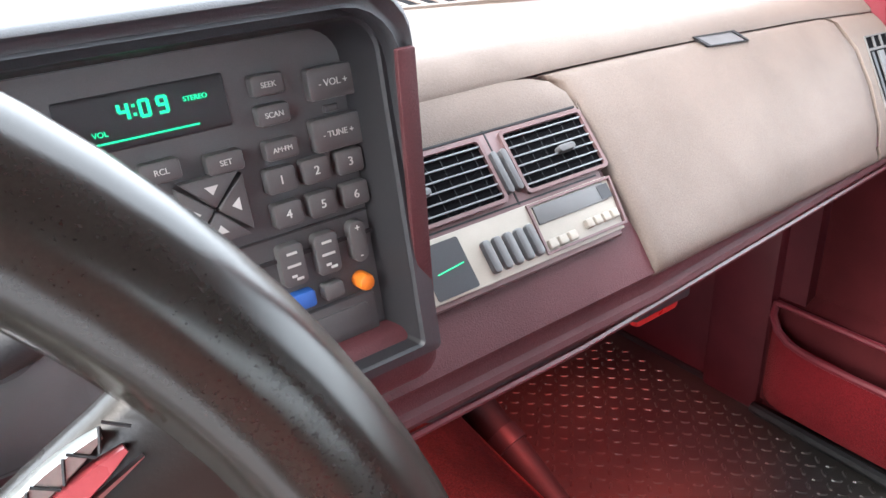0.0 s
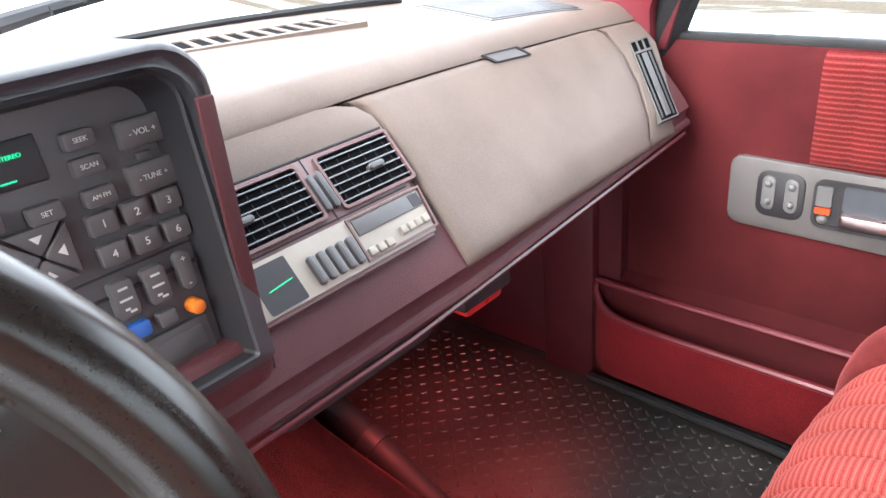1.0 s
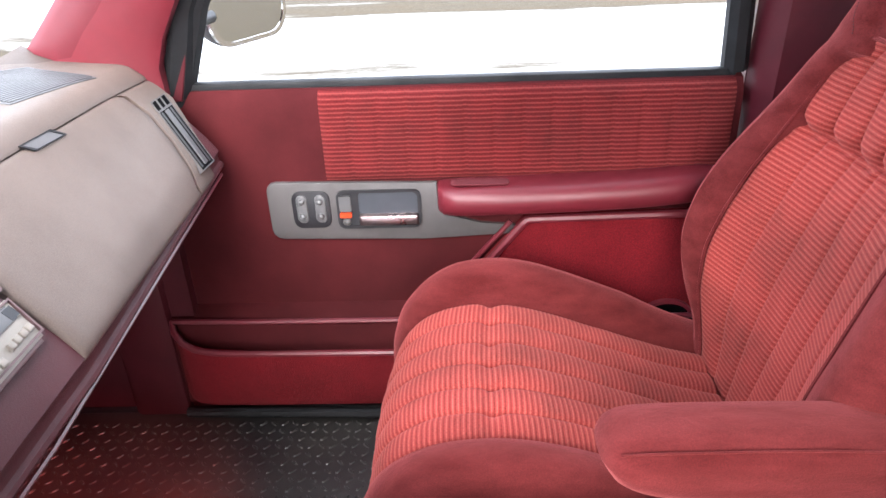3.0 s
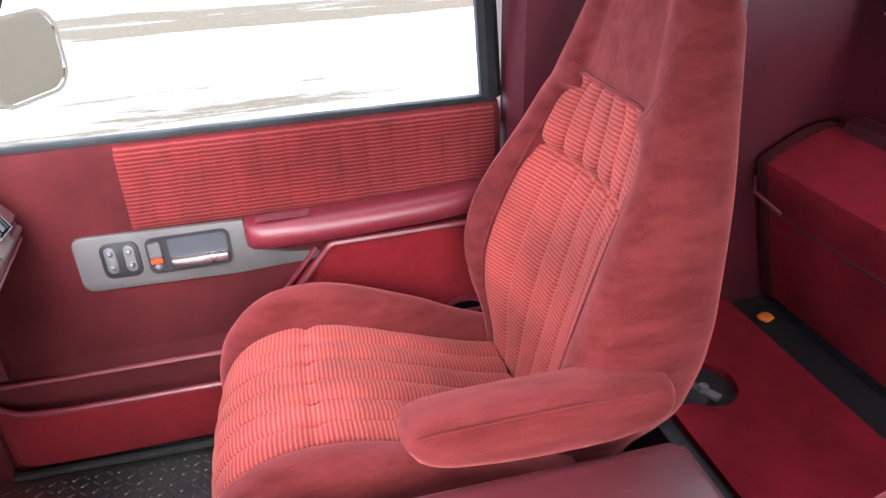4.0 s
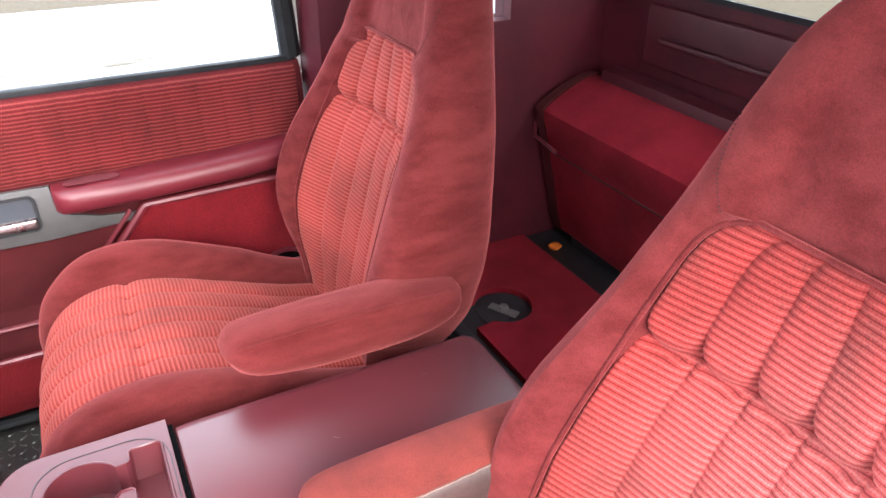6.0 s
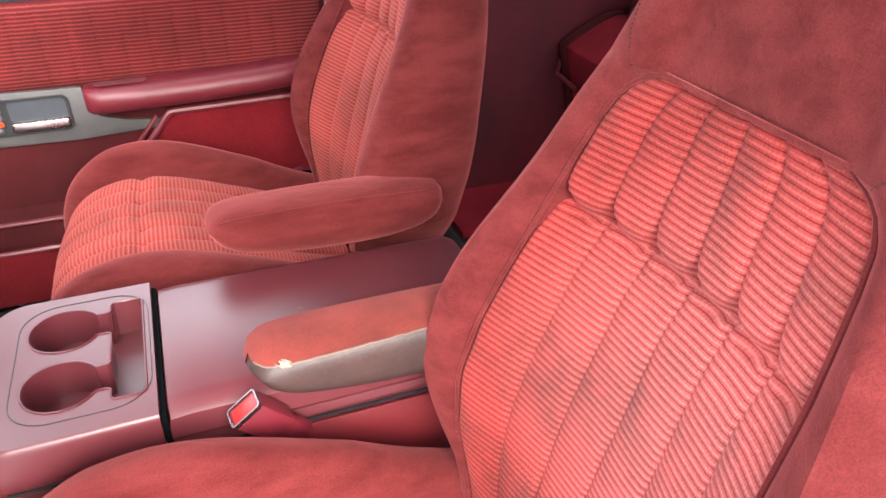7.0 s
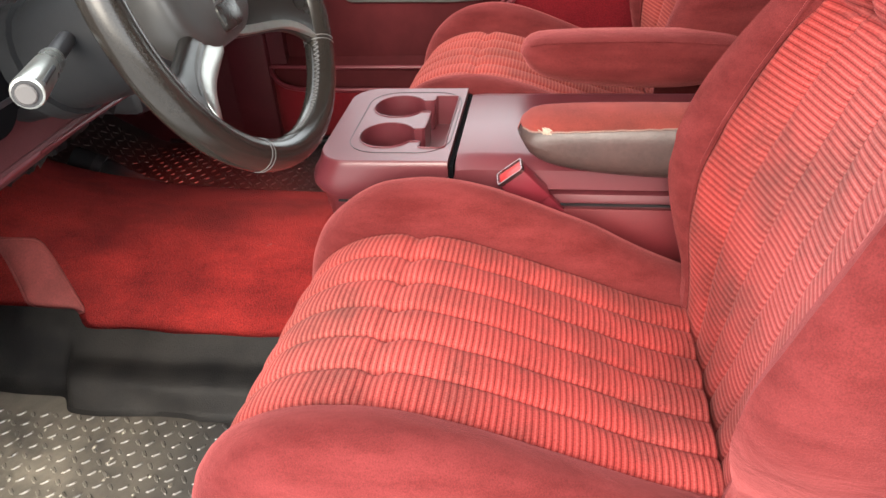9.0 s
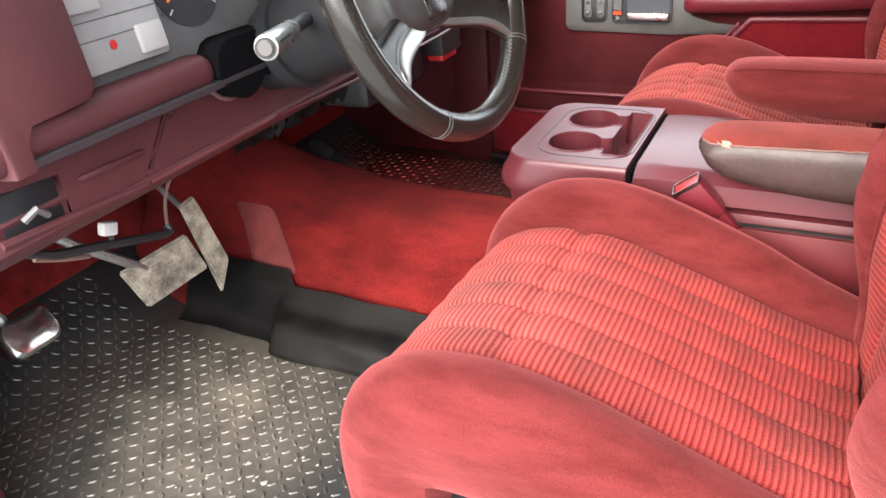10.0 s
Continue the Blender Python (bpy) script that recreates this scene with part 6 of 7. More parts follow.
    # maroon end wall between the switch panel and the door
    part("bezel_end", slab([(-0.064, -0.113), (-0.046, -0.113), (-0.044, -0.088), (-0.034, -0.075), (0.034, -0.071), (0.044, -0.060), (0.048, 0.082), (-0.064, 0.082)], 0.0, 0.0335, cl_m(-0.698, 0.728), 0.004), M_MAROON, bez, "maroon end wall of the bezel", angle=50)
    # flattened padded roll below the instruments, cut off at the steering column
    for xa, xb, zl, zh, out in ((-0.775, -0.497, 0.620, 0.661, 0.019), (-0.345, -0.0505, 0.594, 0.636, 0.014)):
        bm = bmesh.new()
        zm, hz = (zl + zh) / 2, (zh - zl) / 2
        rings = []
        for x, k in ((xa, 0.80), (xa + 0.004, 0.95), (xa + 0.012, 1.0), (xb - 0.014, 1.0), (xb - 0.005, 0.95), (xb, 0.78)):
            rings.append([(x, 0.600, zm - hz * k), (x, 0.600, zm + hz * k)] + [(x, 0.536 - out * k * max(0.0, math.cos(a)) ** 0.7, zm + hz * k * math.sin(a)) for a in np.linspace(math.pi / 2, -math.pi / 2, 13)])
        loft(bm, rings)
        part("knee_roll", bm, M_MAROON, d, "rounded maroon roll below the instruments", angle=50)
    # knee panel in two halves that meet at a cracked slanting joint; its top edge is a rounded ledge
    def knee_half(corners):
        bm = bmesh.new()
        loft(bm, [[(x, y, z) for x, z in corners] for y in (0.5445, 0.568)])
        bmesh.ops.bevel(bm, geom=[e for e in bm.edges if abs(e.verts[0].co.y - e.verts[1].co.y) < 1e-6 and e.verts[0].co.y < 0.55], offset=0.0025, segments=2, affect="EDGES")
        bmesh.ops.recalc_face_normals(bm, faces=bm.faces[:])
        return bm
    kp = part("knee_panel", knee_half([(-0.705, 0.554), (-0.609, 0.550), (-0.556, 0.617), (-0.775, 0.629), (-0.775, 0.602), (-0.700, 0.600)]), M_MAROON, d, "maroon knee panel beside the door", angle=40)
    scallop = [(-0.455 + 0.0375 * math.cos(a), 0.634 + 0.036 * math.sin(a)) for a in np.linspace(math.pi * 1.12, math.pi * 1.82, 11)]
    kq = part("knee_panel", knee_half([(-0.6065, 0.550), (-0.385, 0.549), (-0.13, 0.538), (-0.13, 0.592), (-0.345, 0.600), (-0.360, 0.607)] + scallop[::-1] + [(-0.505, 0.620), (-0.5525, 0.617)]), M_MAROON, d, "maroon knee panel cut out below the column", angle=40)
    part("ledge", tube([(-0.776, 0.5405, 0.630), (-0.640, 0.5405, 0.6225), (-0.558, 0.5405, 0.6155)], 0.0052, n=10, steps=8), M_MAROON, kp, "rounded top edge of the knee panel")
    part("ledge", tube([(-0.549, 0.5405, 0.6165), (-0.520, 0.5405, 0.6195), (-0.500, 0.5405, 0.621)], 0.0050, n=10, steps=6), M_MAROON, kq)
    part("raised_slot", tube([(-0.686, 0.5440, 0.585), (-0.680, 0.5425, 0.5848), (-0.608, 0.5425, 0.5822), (-0.602, 0.5440, 0.582)], [0.002, 0.0040, 0.0040, 0.002], n=8), M_MAROON, kp, "raised oblong rib")
    part("trim_bar", boxes(-0.060, 0.060, -0.0035, 0.0035, 0.0, 0.0030, bevel=0.0012, m=Matrix(((0.9987, 0.05, 0, -0.288), (0, 0, -1, 0.5445), (-0.05, 0.9987, 0, 0.5835), (0, 0, 0, 1)))), M_MAUVE, kq, "pale raised bar")
    part("badge", slab([(0.014 * math.cos(a), 0.010 * math.sin(a)) for a in np.linspace(0, math.pi, 11)], 0.0, 0.0025, Matrix(((1, 0, 0, -0.302), (0, 0, -1, 0.5445), (0, 1, 0, 0.563), (0, 0, 0, 1))), 0.001), M_MAUVE, kq, "small pale half-round badge")
    for q in ((-0.548, 0.5425, 0.608), (-0.553, 0.5425, 0.601), (-0.602, 0.5425, 0.557)):
        part("screw", tube([q, (q[0], q[1] + 0.004, q[2])], [0.0035, 0.0042], n=10), M_MAROON, kq)
    # solid dark plate painted as the shade inside the lever's pocket
    part("lever_pocket", boxes(-0.772, -0.708, 0.5475, 0.551, 0.553, 0.600, bevel=0.002), M_SEAL, d, "dark plate standing in for a shaded pocket")
    part("release_lever", tube([(-0.752, 0.545, 0.570), (-0.740, 0.539, 0.578), (-0.728, 0.544, 0.566)], 0.004, n=6), M_KEY, d, "grey release lever")
    # solid near-black block painted as the shade round the column, with a half-round collar below
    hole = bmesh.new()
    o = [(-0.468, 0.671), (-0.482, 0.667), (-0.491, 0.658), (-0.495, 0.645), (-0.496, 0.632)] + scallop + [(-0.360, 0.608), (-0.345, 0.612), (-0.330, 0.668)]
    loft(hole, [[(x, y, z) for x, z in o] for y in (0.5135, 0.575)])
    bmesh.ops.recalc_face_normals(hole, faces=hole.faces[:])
    part("column_opening", hole, M_SHADE, d, "black block standing in for the shade round the steering column", smooth=False)
    arc = [(x, 0.5405, z - 0.002) for x, z in scallop] + [(-0.405, 0.5405, 0.6125), (-0.362, 0.5405, 0.6065)]
    part("column_collar", tube(arc, 0.0036, n=8), M_MAUVE, d, "pale half-round trim collar under the column")
    part("panel_joint", boxes(-0.0362, -0.0338, 0.5525, 0.60, 0.575, 0.625), M_SEAL, d)
    part("trim_strip", tube([(-0.78, 0.544, 0.558), (-0.610, 0.544, 0.5465)], 0.0048, n=8), M_MAROON, d, "edge strip along the dash bottom")
    part("trim_strip", tube([(-0.606, 0.544, 0.5465), (-0.390, 0.544, 0.5475), (-0.386, 0.544, 0.5475)], 0.0040, n=8), M_CONSOLE, d, "bright edge strip along the dash bottom")
    part("trim_strip", tube([(-0.383, 0.544, 0.5470), (-0.20, 0.544, 0.538), (-0.1, 0.544, 0.537), (0.1, 0.544, 0.537), (0.74, 0.544 + bend(0.74), 0.537)], 0.0028, n=6), M_CONSOLE, d, "bright edge strip along the dash bottom")
    # dark under side
    part("under_panel", boxes(-0.75, 0.75, 0.70, 1.30, 0.50, 0.535), M_BLACK, d, "dark ducts under the dash")
    part("duct", boxes(0.02, 0.262, 0.665, 1.05, 0.408, 0.51, bevel=0.02), M_BLACK, d, "black heater duct")


build_dash()


# ---- steering wheel and column ----
def build_wheel():
    tilt, turn = radians(19.2), radians(-2.6)
    c = Vector((-0.3756, 0.2952, 0.7219))
    n = Vector((math.sin(turn) * math.cos(tilt), -math.cos(turn) * math.cos(tilt), math.sin(tilt)))
    ex = Vector((math.cos(turn), math.sin(turn), 0))
    ev = n.cross(ex)
    m = Matrix(((ex.x, ev.x, n.x, c.x), (ex.y, ev.y, n.y, c.y), (ex.z, ev.z, n.z, c.z), (0, 0, 0, 1)))
    w = thing("steering_wheel", "black leather-wrapped four-spoke steering wheel with worn shine", "steering wheel", m=m)
    R = 0.167
    bm = bmesh.new()
    rings = []
    N = 96
    for k in range(N + 1):
        a = 2 * math.pi * k / N
        rings.append([((R + 0.0155 * math.cos(b)) * math.cos(a), (R + 0.0155 * math.cos(b)) * math.sin(a), 0.0165 * math.sin(b)) for b in [2 * math.pi * j / 16 for j in range(16)]])
    loft(bm, rings[:-1] + [rings[0]], caps=False)
    bmesh.ops.remove_doubles(bm, verts=bm.verts, dist=1e-5)
    rim = part("rim", bm, M_LEATHER, w, "leather-wrapped rim", angle=80)
    # dished spokes: two upper ones, two broad lower ones, mirrored
    def dish(x, y, up=0.0):
        return (x, y, 0.006 - 0.040 * max(0.0, 1 - math.hypot(x, y) / 0.156) + up)

    def along(pts, f):
        p = spline([(0.943 * q[0], 0.943 * q[1], 0.0) for q in pts], 24)
        return np.array([float(np.interp(f, np.linspace(0, 1, len(p)), [q[k] for q in p])) for k in (0, 1)])
    upper = ([(0.030, 0.006), (0.085, 0.022), (0.120, 0.036), (0.146, 0.038), (0.171, 0.018)], [(0.030, 0.040), (0.085, 0.060), (0.1156, 0.078), (0.139, 0.0915), (0.144, 0.102)])
    lower = ([(0.0, -0.054), (0.045, -0.066), (0.090, -0.079), (0.116, -0.098), (0.126, -0.120)], [(0.010, -0.010), (0.070, -0.029), (0.115, -0.040), (0.146, -0.046), (0.168, -0.034)])
    spokes = []
    for edges, flip in ((upper, 1), (upper, -1), (lower, 1), (lower, -1)):
        bm = bmesh.new()
        rings = []
        for f in np.linspace(0, 1, 19):
            lo, hi = along(edges[0], f), along(edges[1], f)
            mid, half = (lo + hi) / 2, (hi - lo) / 2
            ring = []
            for j in range(18):
                q = 2 * math.pi * j / 18
                u = math.copysign(abs(math.cos(q)) ** 0.55, math.cos(q))
                v = math.copysign(abs(math.sin(q)) ** 0.75, math.sin(q))
                x, y = mid + half * u
                ring.append((flip * x, y, dish(x, y)[2] + 0.0085 * (v - 1)))
            rings.append(ring)
        loft(bm, rings)
        bmesh.ops.recalc_face_normals(bm, faces=bm.faces[:])
        spokes.append(part("spoke", bm, M_SPOKE, w, angle=80))

    def strip(edge, w0, w1, f0, f1, side, flip, up):
        """Band laid on the spoke between two shares of its width from the given edge."""
        bm = bmesh.new()
        rings = []
        fs = np.linspace(f0, f1, 15)
        for k, f in enumerate(fs):
            lo, hi = along(edge[0], f), along(edge[1], f)
            a, b = (hi, lo) if side > 0 else (lo, hi)
            d = (b - a) / np.linalg.norm(b - a)
            end = 0.25 if k in (0, len(fs) - 1) else 0.75 if k in (1, len(fs) - 2) else 1.0
            m0, hw = (w0 + w1) / 2, (w1 - w0) / 2 * end
            ring = []
            for q, h in ((-1, -0.004), (-1, 0.0), (-0.75, 1.0), (0.75, 1.0), (1, 0.0), (1, -0.004)):
                x, y = a + d * (m0 + hw * q)
                ring.append((flip * x, y, dish(x, y)[2] + (h if h < 0 else up * h)))
            rings.append(ring)
        loft(bm, rings)
        bmesh.ops.recalc_face_normals(bm, faces=bm.faces[:])
        return bm
    part("spoke_strip", strip(upper, 0.0046, 0.0092, 0.30, 0.84, 1, 1, 0.0010), M_STRIP, spokes[0], "glossy red strip along the spoke's upper edge")
    part("spoke_strip", strip(upper, 0.0006, 0.0046, 0.30, 0.83, 1, 1, 0.0010), M_SATIN, spokes[0], "silvery laced strip along the spoke's upper edge")
    part("strip_edge", strip(upper, 0.0092, 0.0101, 0.30, 0.85, 1, 1, 0.0013), M_PULL, spokes[0], "pale raised border of the strip")
    part("spoke_strip", strip(lower, 0.0015, 0.0075, 0.46, 0.80, 1, 1, 0.0012), M_BRIGHT, spokes[2], "bright strip along the spoke's upper edge")
    for flip, holder, w1 in ((1, spokes[2], 0.010), (-1, spokes[3], 0.021)):
        part("satin_band", strip(lower, 0.0010, w1, 0.06, 0.93, -1, flip, 0.0012), M_SATIN, holder, "satin silver band along the spoke's lower edge")
    # zigzag lacing on the upper strip, a row of stitches beside the broad satin band
    for k in range(20):
        f = 0.34 + 0.027 * k
        lo, hi = along(upper[0], f), along(upper[1], f)
        d = (lo - hi) / np.linalg.norm(lo - hi)
        t = np.array((-d[1], d[0])) * (0.0013 if k % 2 else -0.0013)
        p0, p1 = hi + d * 0.0010 - t, hi + d * 0.0044 + t
        part("stitch", tube([dish(*p0, 0.0012), dish(*p1, 0.0012)], 0.0003, n=5), M_BLACK, spokes[0], "dark zigzag thread")
    for k in range(20):
        f = 0.30 + 0.027 * k
        lo, hi = along(lower[0], f), along(lower[1], f)
        d = (hi - lo) / np.linalg.norm(hi - lo)
        t = np.array((-d[1], d[0])) * 0.0008
        p0, p1 = lo + d * 0.0245 - t, lo + d * 0.0280 + t
        x0, x1 = dish(*p0, -0.0001), dish(*p1, -0.0001)
        part("stitch", tube([(-x0[0], *x0[1:]), (-x1[0], *x1[1:])], 0.0006, n=5), M_LEATHER, spokes[3])
    # lacing along the inside of the rim
    for k in range(56):
        a = radians(-100 + 1.05 * k)
        rr = R - 0.0150
        t = 0.0032 if k % 2 else -0.0032
        p0 = (rr * math.cos(a - 0.008), rr * math.sin(a - 0.008), 0.004 + t)
        p1 = ((rr + 0.0005) * math.cos(a + 0.008), (rr + 0.0005) * math.sin(a + 0.008), 0.004 - t)
        part("stitch", tube([p0, p1], 0.0008, n=4), M_CLUSTER, rim)
    for a in (-122, -40):
        for da in (-0.014, 0.014):
            q = radians(a) + da
            ring = [((R + 0.0155 * math.cos(b)) * math.cos(q), (R + 0.0155 * math.cos(b)) * math.sin(q), 0.0165 * math.sin(b)) for b in [2 * math.pi * j / 16 for j in range(17)]]
            part("wrap_seam", tube(ring, 0.0005, n=5, caps=False), M_KEY, rim, "pale stitched seam")
    # horn pad, sunk behind the plane of the rim
    bm = bmesh.new()
    o = rrect(0.146, 0.112, 0.050, 8)
    rings = [[(x * k, y * k, z) for x, y in o] for k, z in ((0.90, -0.062), (1.0, -0.052), (1.0, -0.030), (0.97, -0.022), (0.90, -0.0165), (0.75, -0.0130), (0.4, -0.0110), (0.1, -0.0105))]
    loft(bm, rings)
    hub = part("horn_pad", bm, M_HUB, w, "smooth grey-black horn pad", angle=60)
    plate = part("pad_plate", slab(rrect(0.040, 0.026, 0.006), -0.022, -0.0085, Matrix.Translation((0.004, -0.031, 0)), 0.003), M_SPOKE, hub)
    for k in range(5):
        part("pad_rib", tube([(-0.010 + 0.007 * k, -0.016, -0.0110), (-0.010 + 0.007 * k, 0.040, -0.0118)], 0.0019, n=8), M_HUB, plate)
    # column
    col = thing("steering_column", "black steering column with chrome-tipped stalk", "steering column", m=m)
    bm = bmesh.new()
    rings = []
    for z, r in ((-0.055, 0.05), (-0.065, 0.056), (-0.12, 0.06), (-0.2, 0.055), (-0.3, 0.045), (-0.5, 0.04)):
        rings.append([(r * math.cos(2 * math.pi * k / 20), r * math.sin(2 * math.pi * k / 20) * 1.05 - 0.005, z) for k in range(20)])
    loft(bm, rings)
    part("shroud", bm, M_SEAL, col, "black column shroud")
    part("ignition_lock", tube([(0.048, 0.02, -0.12), (0.070, 0.026, -0.118), (0.078, 0.028, -0.117)], [0.016, 0.016, 0.012], n=14), M_CHROME, col, "chrome ignition lock")
    part("column_ring", tube([(0.0, -0.005, -0.205), (0.0, -0.005, -0.225)], 0.062, n=22), M_SEAL, col)
    inv = m.inverted()
    k0, k1 = inv @ Vector((-0.43, 0.43, 0.685)), inv @ Vector((-0.574, 0.37, 0.691))
    d = (k1 - k0).normalized()
    part("stalk", tube([k0, k0 * 0.55 + k1 * 0.45], 0.0080, n=14), M_BLACK, col, "black stalk")
    part("stalk_grip", tube([k0 * 0.60 + k1 * 0.40, k0 * 0.58 + k1 * 0.42, k1 - d * 0.004, k1 - d * 0.001, k1], [0.0085, 0.0105, 0.0128, 0.0122, 0.0108], n=18), M_SATIN, col, "satin metal grip of the turn signal stalk")
    part("stalk_tip", tube([k1 - d * 0.001, k1 + d * 0.0012], 0.0104, n=18), M_BLACK, col)
    part("stalk_button", tube([k1, k1 + d * 0.003, k1 + d * 0.004], [0.0078, 0.0078, 0.0066], n=16), M_GREY, col, "grey button in the stalk's end")
    part("stalk_ridge", tube([k0 * 0.35 + k1 * 0.65 + Vector((0, 0, 0.011)), k1 - d * 0.010 + Vector((0, 0, 0.0125))], 0.0025, n=8), M_BLACK, col)
    k0, k1 = inv @ Vector((-0.35, 0.42, 0.74)), inv @ Vector((-0.24, 0.36, 0.80))
    part("gear_lever", tube([k0, k1], [0.006, 0.008], n=10), M_BLACK, col, "black gear lever")


build_wheel()


# ---- pedals and the rest of the driver's footwell ----
def pedal(name, label, corners, thick, ribs):
    p = thing(name, label, "pedal")
    a, b, c, d = [Vector(q) for q in corners]
    nrm = (b - a).cross(d - a).normalized()
    bm = bmesh.new()
    loft(bm, [[v - nrm * thick * k for v in (a, b, c, d)] for k in (1, 0)])
    bmesh.ops.bevel(bm, geom=bm.edges[:], offset=0.004, segments=2, affect="EDGES")
    part("pad", bm, M_PEDAL, p)
    for k in range(ribs):
        f = (k + 0.5) / ribs
        p0, p1 = a.lerp(b, f).lerp(d.lerp(c, f), 0.08), a.lerp(b, f).lerp(d.lerp(c, f), 0.92)
        part("tread_rib", tube([p0 + nrm * 0.001, p1 + nrm * 0.001], 0.0022, n=5), M_PEDAL, p)
    return p


bp = pedal("brake_pedal", "dusty rubber brake pedal on a steel arm", [(-0.402, 0.902, 0.172), (-0.422, 0.922, 0.252), (-0.266, 0.922, 0.248), (-0.252, 0.902, 0.170)], -0.012, 9)
part("arm", tube([(-0.345, 0.925, 0.205), (-0.411, 0.93, 0.270), (-0.49, 0.97, 0.36), (-0.52, 1.0, 0.50)], 0.009, n=8, steps=10), M_STEEL, bp, "steel pedal arm")
gp = pedal("accelerator_pedal", "tall dusty rubber accelerator pedal", [(-0.256, 0.928, 0.300), (-0.220, 0.928, 0.306), (-0.198, 0.900, 0.160), (-0.240, 0.895, 0.106)], -0.012, 6)
part("arm", tube([(-0.235, 0.935, 0.27), (-0.24, 1.02, 0.36), (-0.24, 1.03, 0.50)], 0.006, n=8, steps=10), M_STEEL, gp, "steel pedal arm")


def build_footwell():
    pb = thing("parking_brake", "worn chromed parking brake pedal by the kick panel", "pedal", (-0.63, 0.87, 0.28))
    bm = bmesh.new()
    rings = []
    for k, z in ((0.75, -0.02), (1.0, -0.008), (1.0, 0.01), (0.85, 0.018), (0.4, 0.021)):
        rings.append([(x * k, y * k, z) for x, y in rrect(0.085, 0.06, 0.02)])
    loft(bm, rings)
    bmesh.ops.transform(bm, matrix=Matrix.Rotation(radians(55), 4, "X"), verts=bm.verts)
    part("pad", bm, M_CHROME, pb, "scuffed bright pedal pad")
    part("arm", tube([(-0.01, 0.01, 0.0), (-0.03, 0.08, 0.12), (-0.03, 0.06, 0.26)], 0.009, n=8, steps=8), M_STEEL, pb)
    h = thing("wiring", "loose wires and a white plug under the dash", "wires", (-0.46, 0.80, 0.40))
    part("wire", tube([(-0.20, 0.0, 0.052), (-0.14, 0.0, 0.006), (-0.067, 0.0, -0.020), (0.02, 0.0, -0.050), (0.060, 0.0, -0.062), (0.066, 0.006, -0.052)], 0.0075, n=8, steps=28), M_BLACK, h, "thick black cable")
    part("wire", tube([(-0.16, -0.004, 0.010), (-0.120, 0.0, -0.012), (-0.080, 0.004, -0.030)], 0.0035, n=8, steps=12), M_LIP, h, "pale pink wire")
    part("plug", boxes(-0.012, 0.012, -0.008, 0.008, -0.010, 0.010, bevel=0.003, m=Matrix.Translation((-0.048, -0.012, 0.002)) @ Matrix.Rotation(radians(20), 4, "Y")), M_MARK, h, "white plastic plug")
    part("wire", tube([(-0.044, -0.008, -0.006), (-0.040, 0.0, -0.022)], 0.0042, n=6), M_CUP, h, "blue-green plug lead")
    part("wire", tube([(0.064, 0.004, -0.056), (0.070, 0.002, -0.020), (0.084, 0.0, 0.010), (0.115, 0.0, 0.040), (0.128, 0.0, 0.11)], 0.0030, n=6, steps=16), M_LIP, h, "thin pinkish wire")
    r = thing("red_lamp", "red plastic courtesy lamp under the dash", "lamp", (0.308, 0.650, 0.455))
    part("lens", boxes(-0.035, 0.035, -0.02, 0.02, -0.018, 0.006, bevel=0.006), M_CHERRY, r)
    part("holder", boxes(-0.045, 0.045, -0.026, 0.026, -0.004, 0.05, bevel=0.004), M_BLACK, r)
    bulb = new("courtesy_bulb", bpy.data.lights.new("courtesy_bulb", "SPOT"))
    bulb.data.energy, bulb.data.shadow_soft_size, bulb.data.color = 2.5, 0.012, (1.0, 0.13, 0.12)
    bulb.data.spot_size, bulb.data.spot_blend = radians(76), 0.9
    bulb.matrix_world = look((0.338, 0.655, 0.428), (0.43, 0.80, 0.0))
    pipe = thing("heater_hose", "black rubber hose running beside the tunnel", "hose", (0.28, 0.9, 0.1))
    part("hose", tube([(-0.008, 0.13, 0.10), (-0.004, 0.08, 0.075), (0.01, -0.02, 0.005), (0.02, -0.15, -0.06), (0.03, -0.30, -0.088)], [0.03, 0.031, 0.03, 0.022, 0.012], n=12, steps=20), M_SEAL, pipe)
    for p0, p1 in (((-0.005, 0.090, 0.081), (-0.003, 0.072, 0.071)), ((0.008, -0.01, 0.012), (0.011, -0.035, 0.0))):
        part("hose_clamp", tube([p0, p1], 0.0335, n=14), M_BLACK, pipe, "black hose clamp")


build_footwell()


def build_buckle():
    b = thing("seat_belt_buckle", "red and chrome seat belt buckle beside the console", "buckle", (-0.148, 0.028, 0.385))
    turn = Matrix.Rotation(radians(-38), 4, "X") @ Matrix.Rotation(radians(-12), 4, "Y")
    part("housing", boxes(-0.013, 0.013, -0.021, 0.021, -0.032, 0.030, bevel=0.004, m=turn), M_TRIM_RED, b, "red plastic buckle body")
    part("edge", framed(rrect(0.026, 0.042, 0.004, 3), rrect(0.0225, 0.0385, 0.003, 3), 0.026, 0.032, turn), M_PULL, b, "worn bright rim")
    part("button", boxes(-0.0095, 0.0095, -0.0175, 0.0175, 0.024, 0.0305, bevel=0.002, m=turn), M_CHERRY, b, "red release button")
    part("sleeve", boxes(-0.008, 0.008, -0.018, 0.018, -0.075, -0.03, bevel=0.004, m=turn), M_TRIM_RED, b, "red webbing sleeve")


build_buckle()


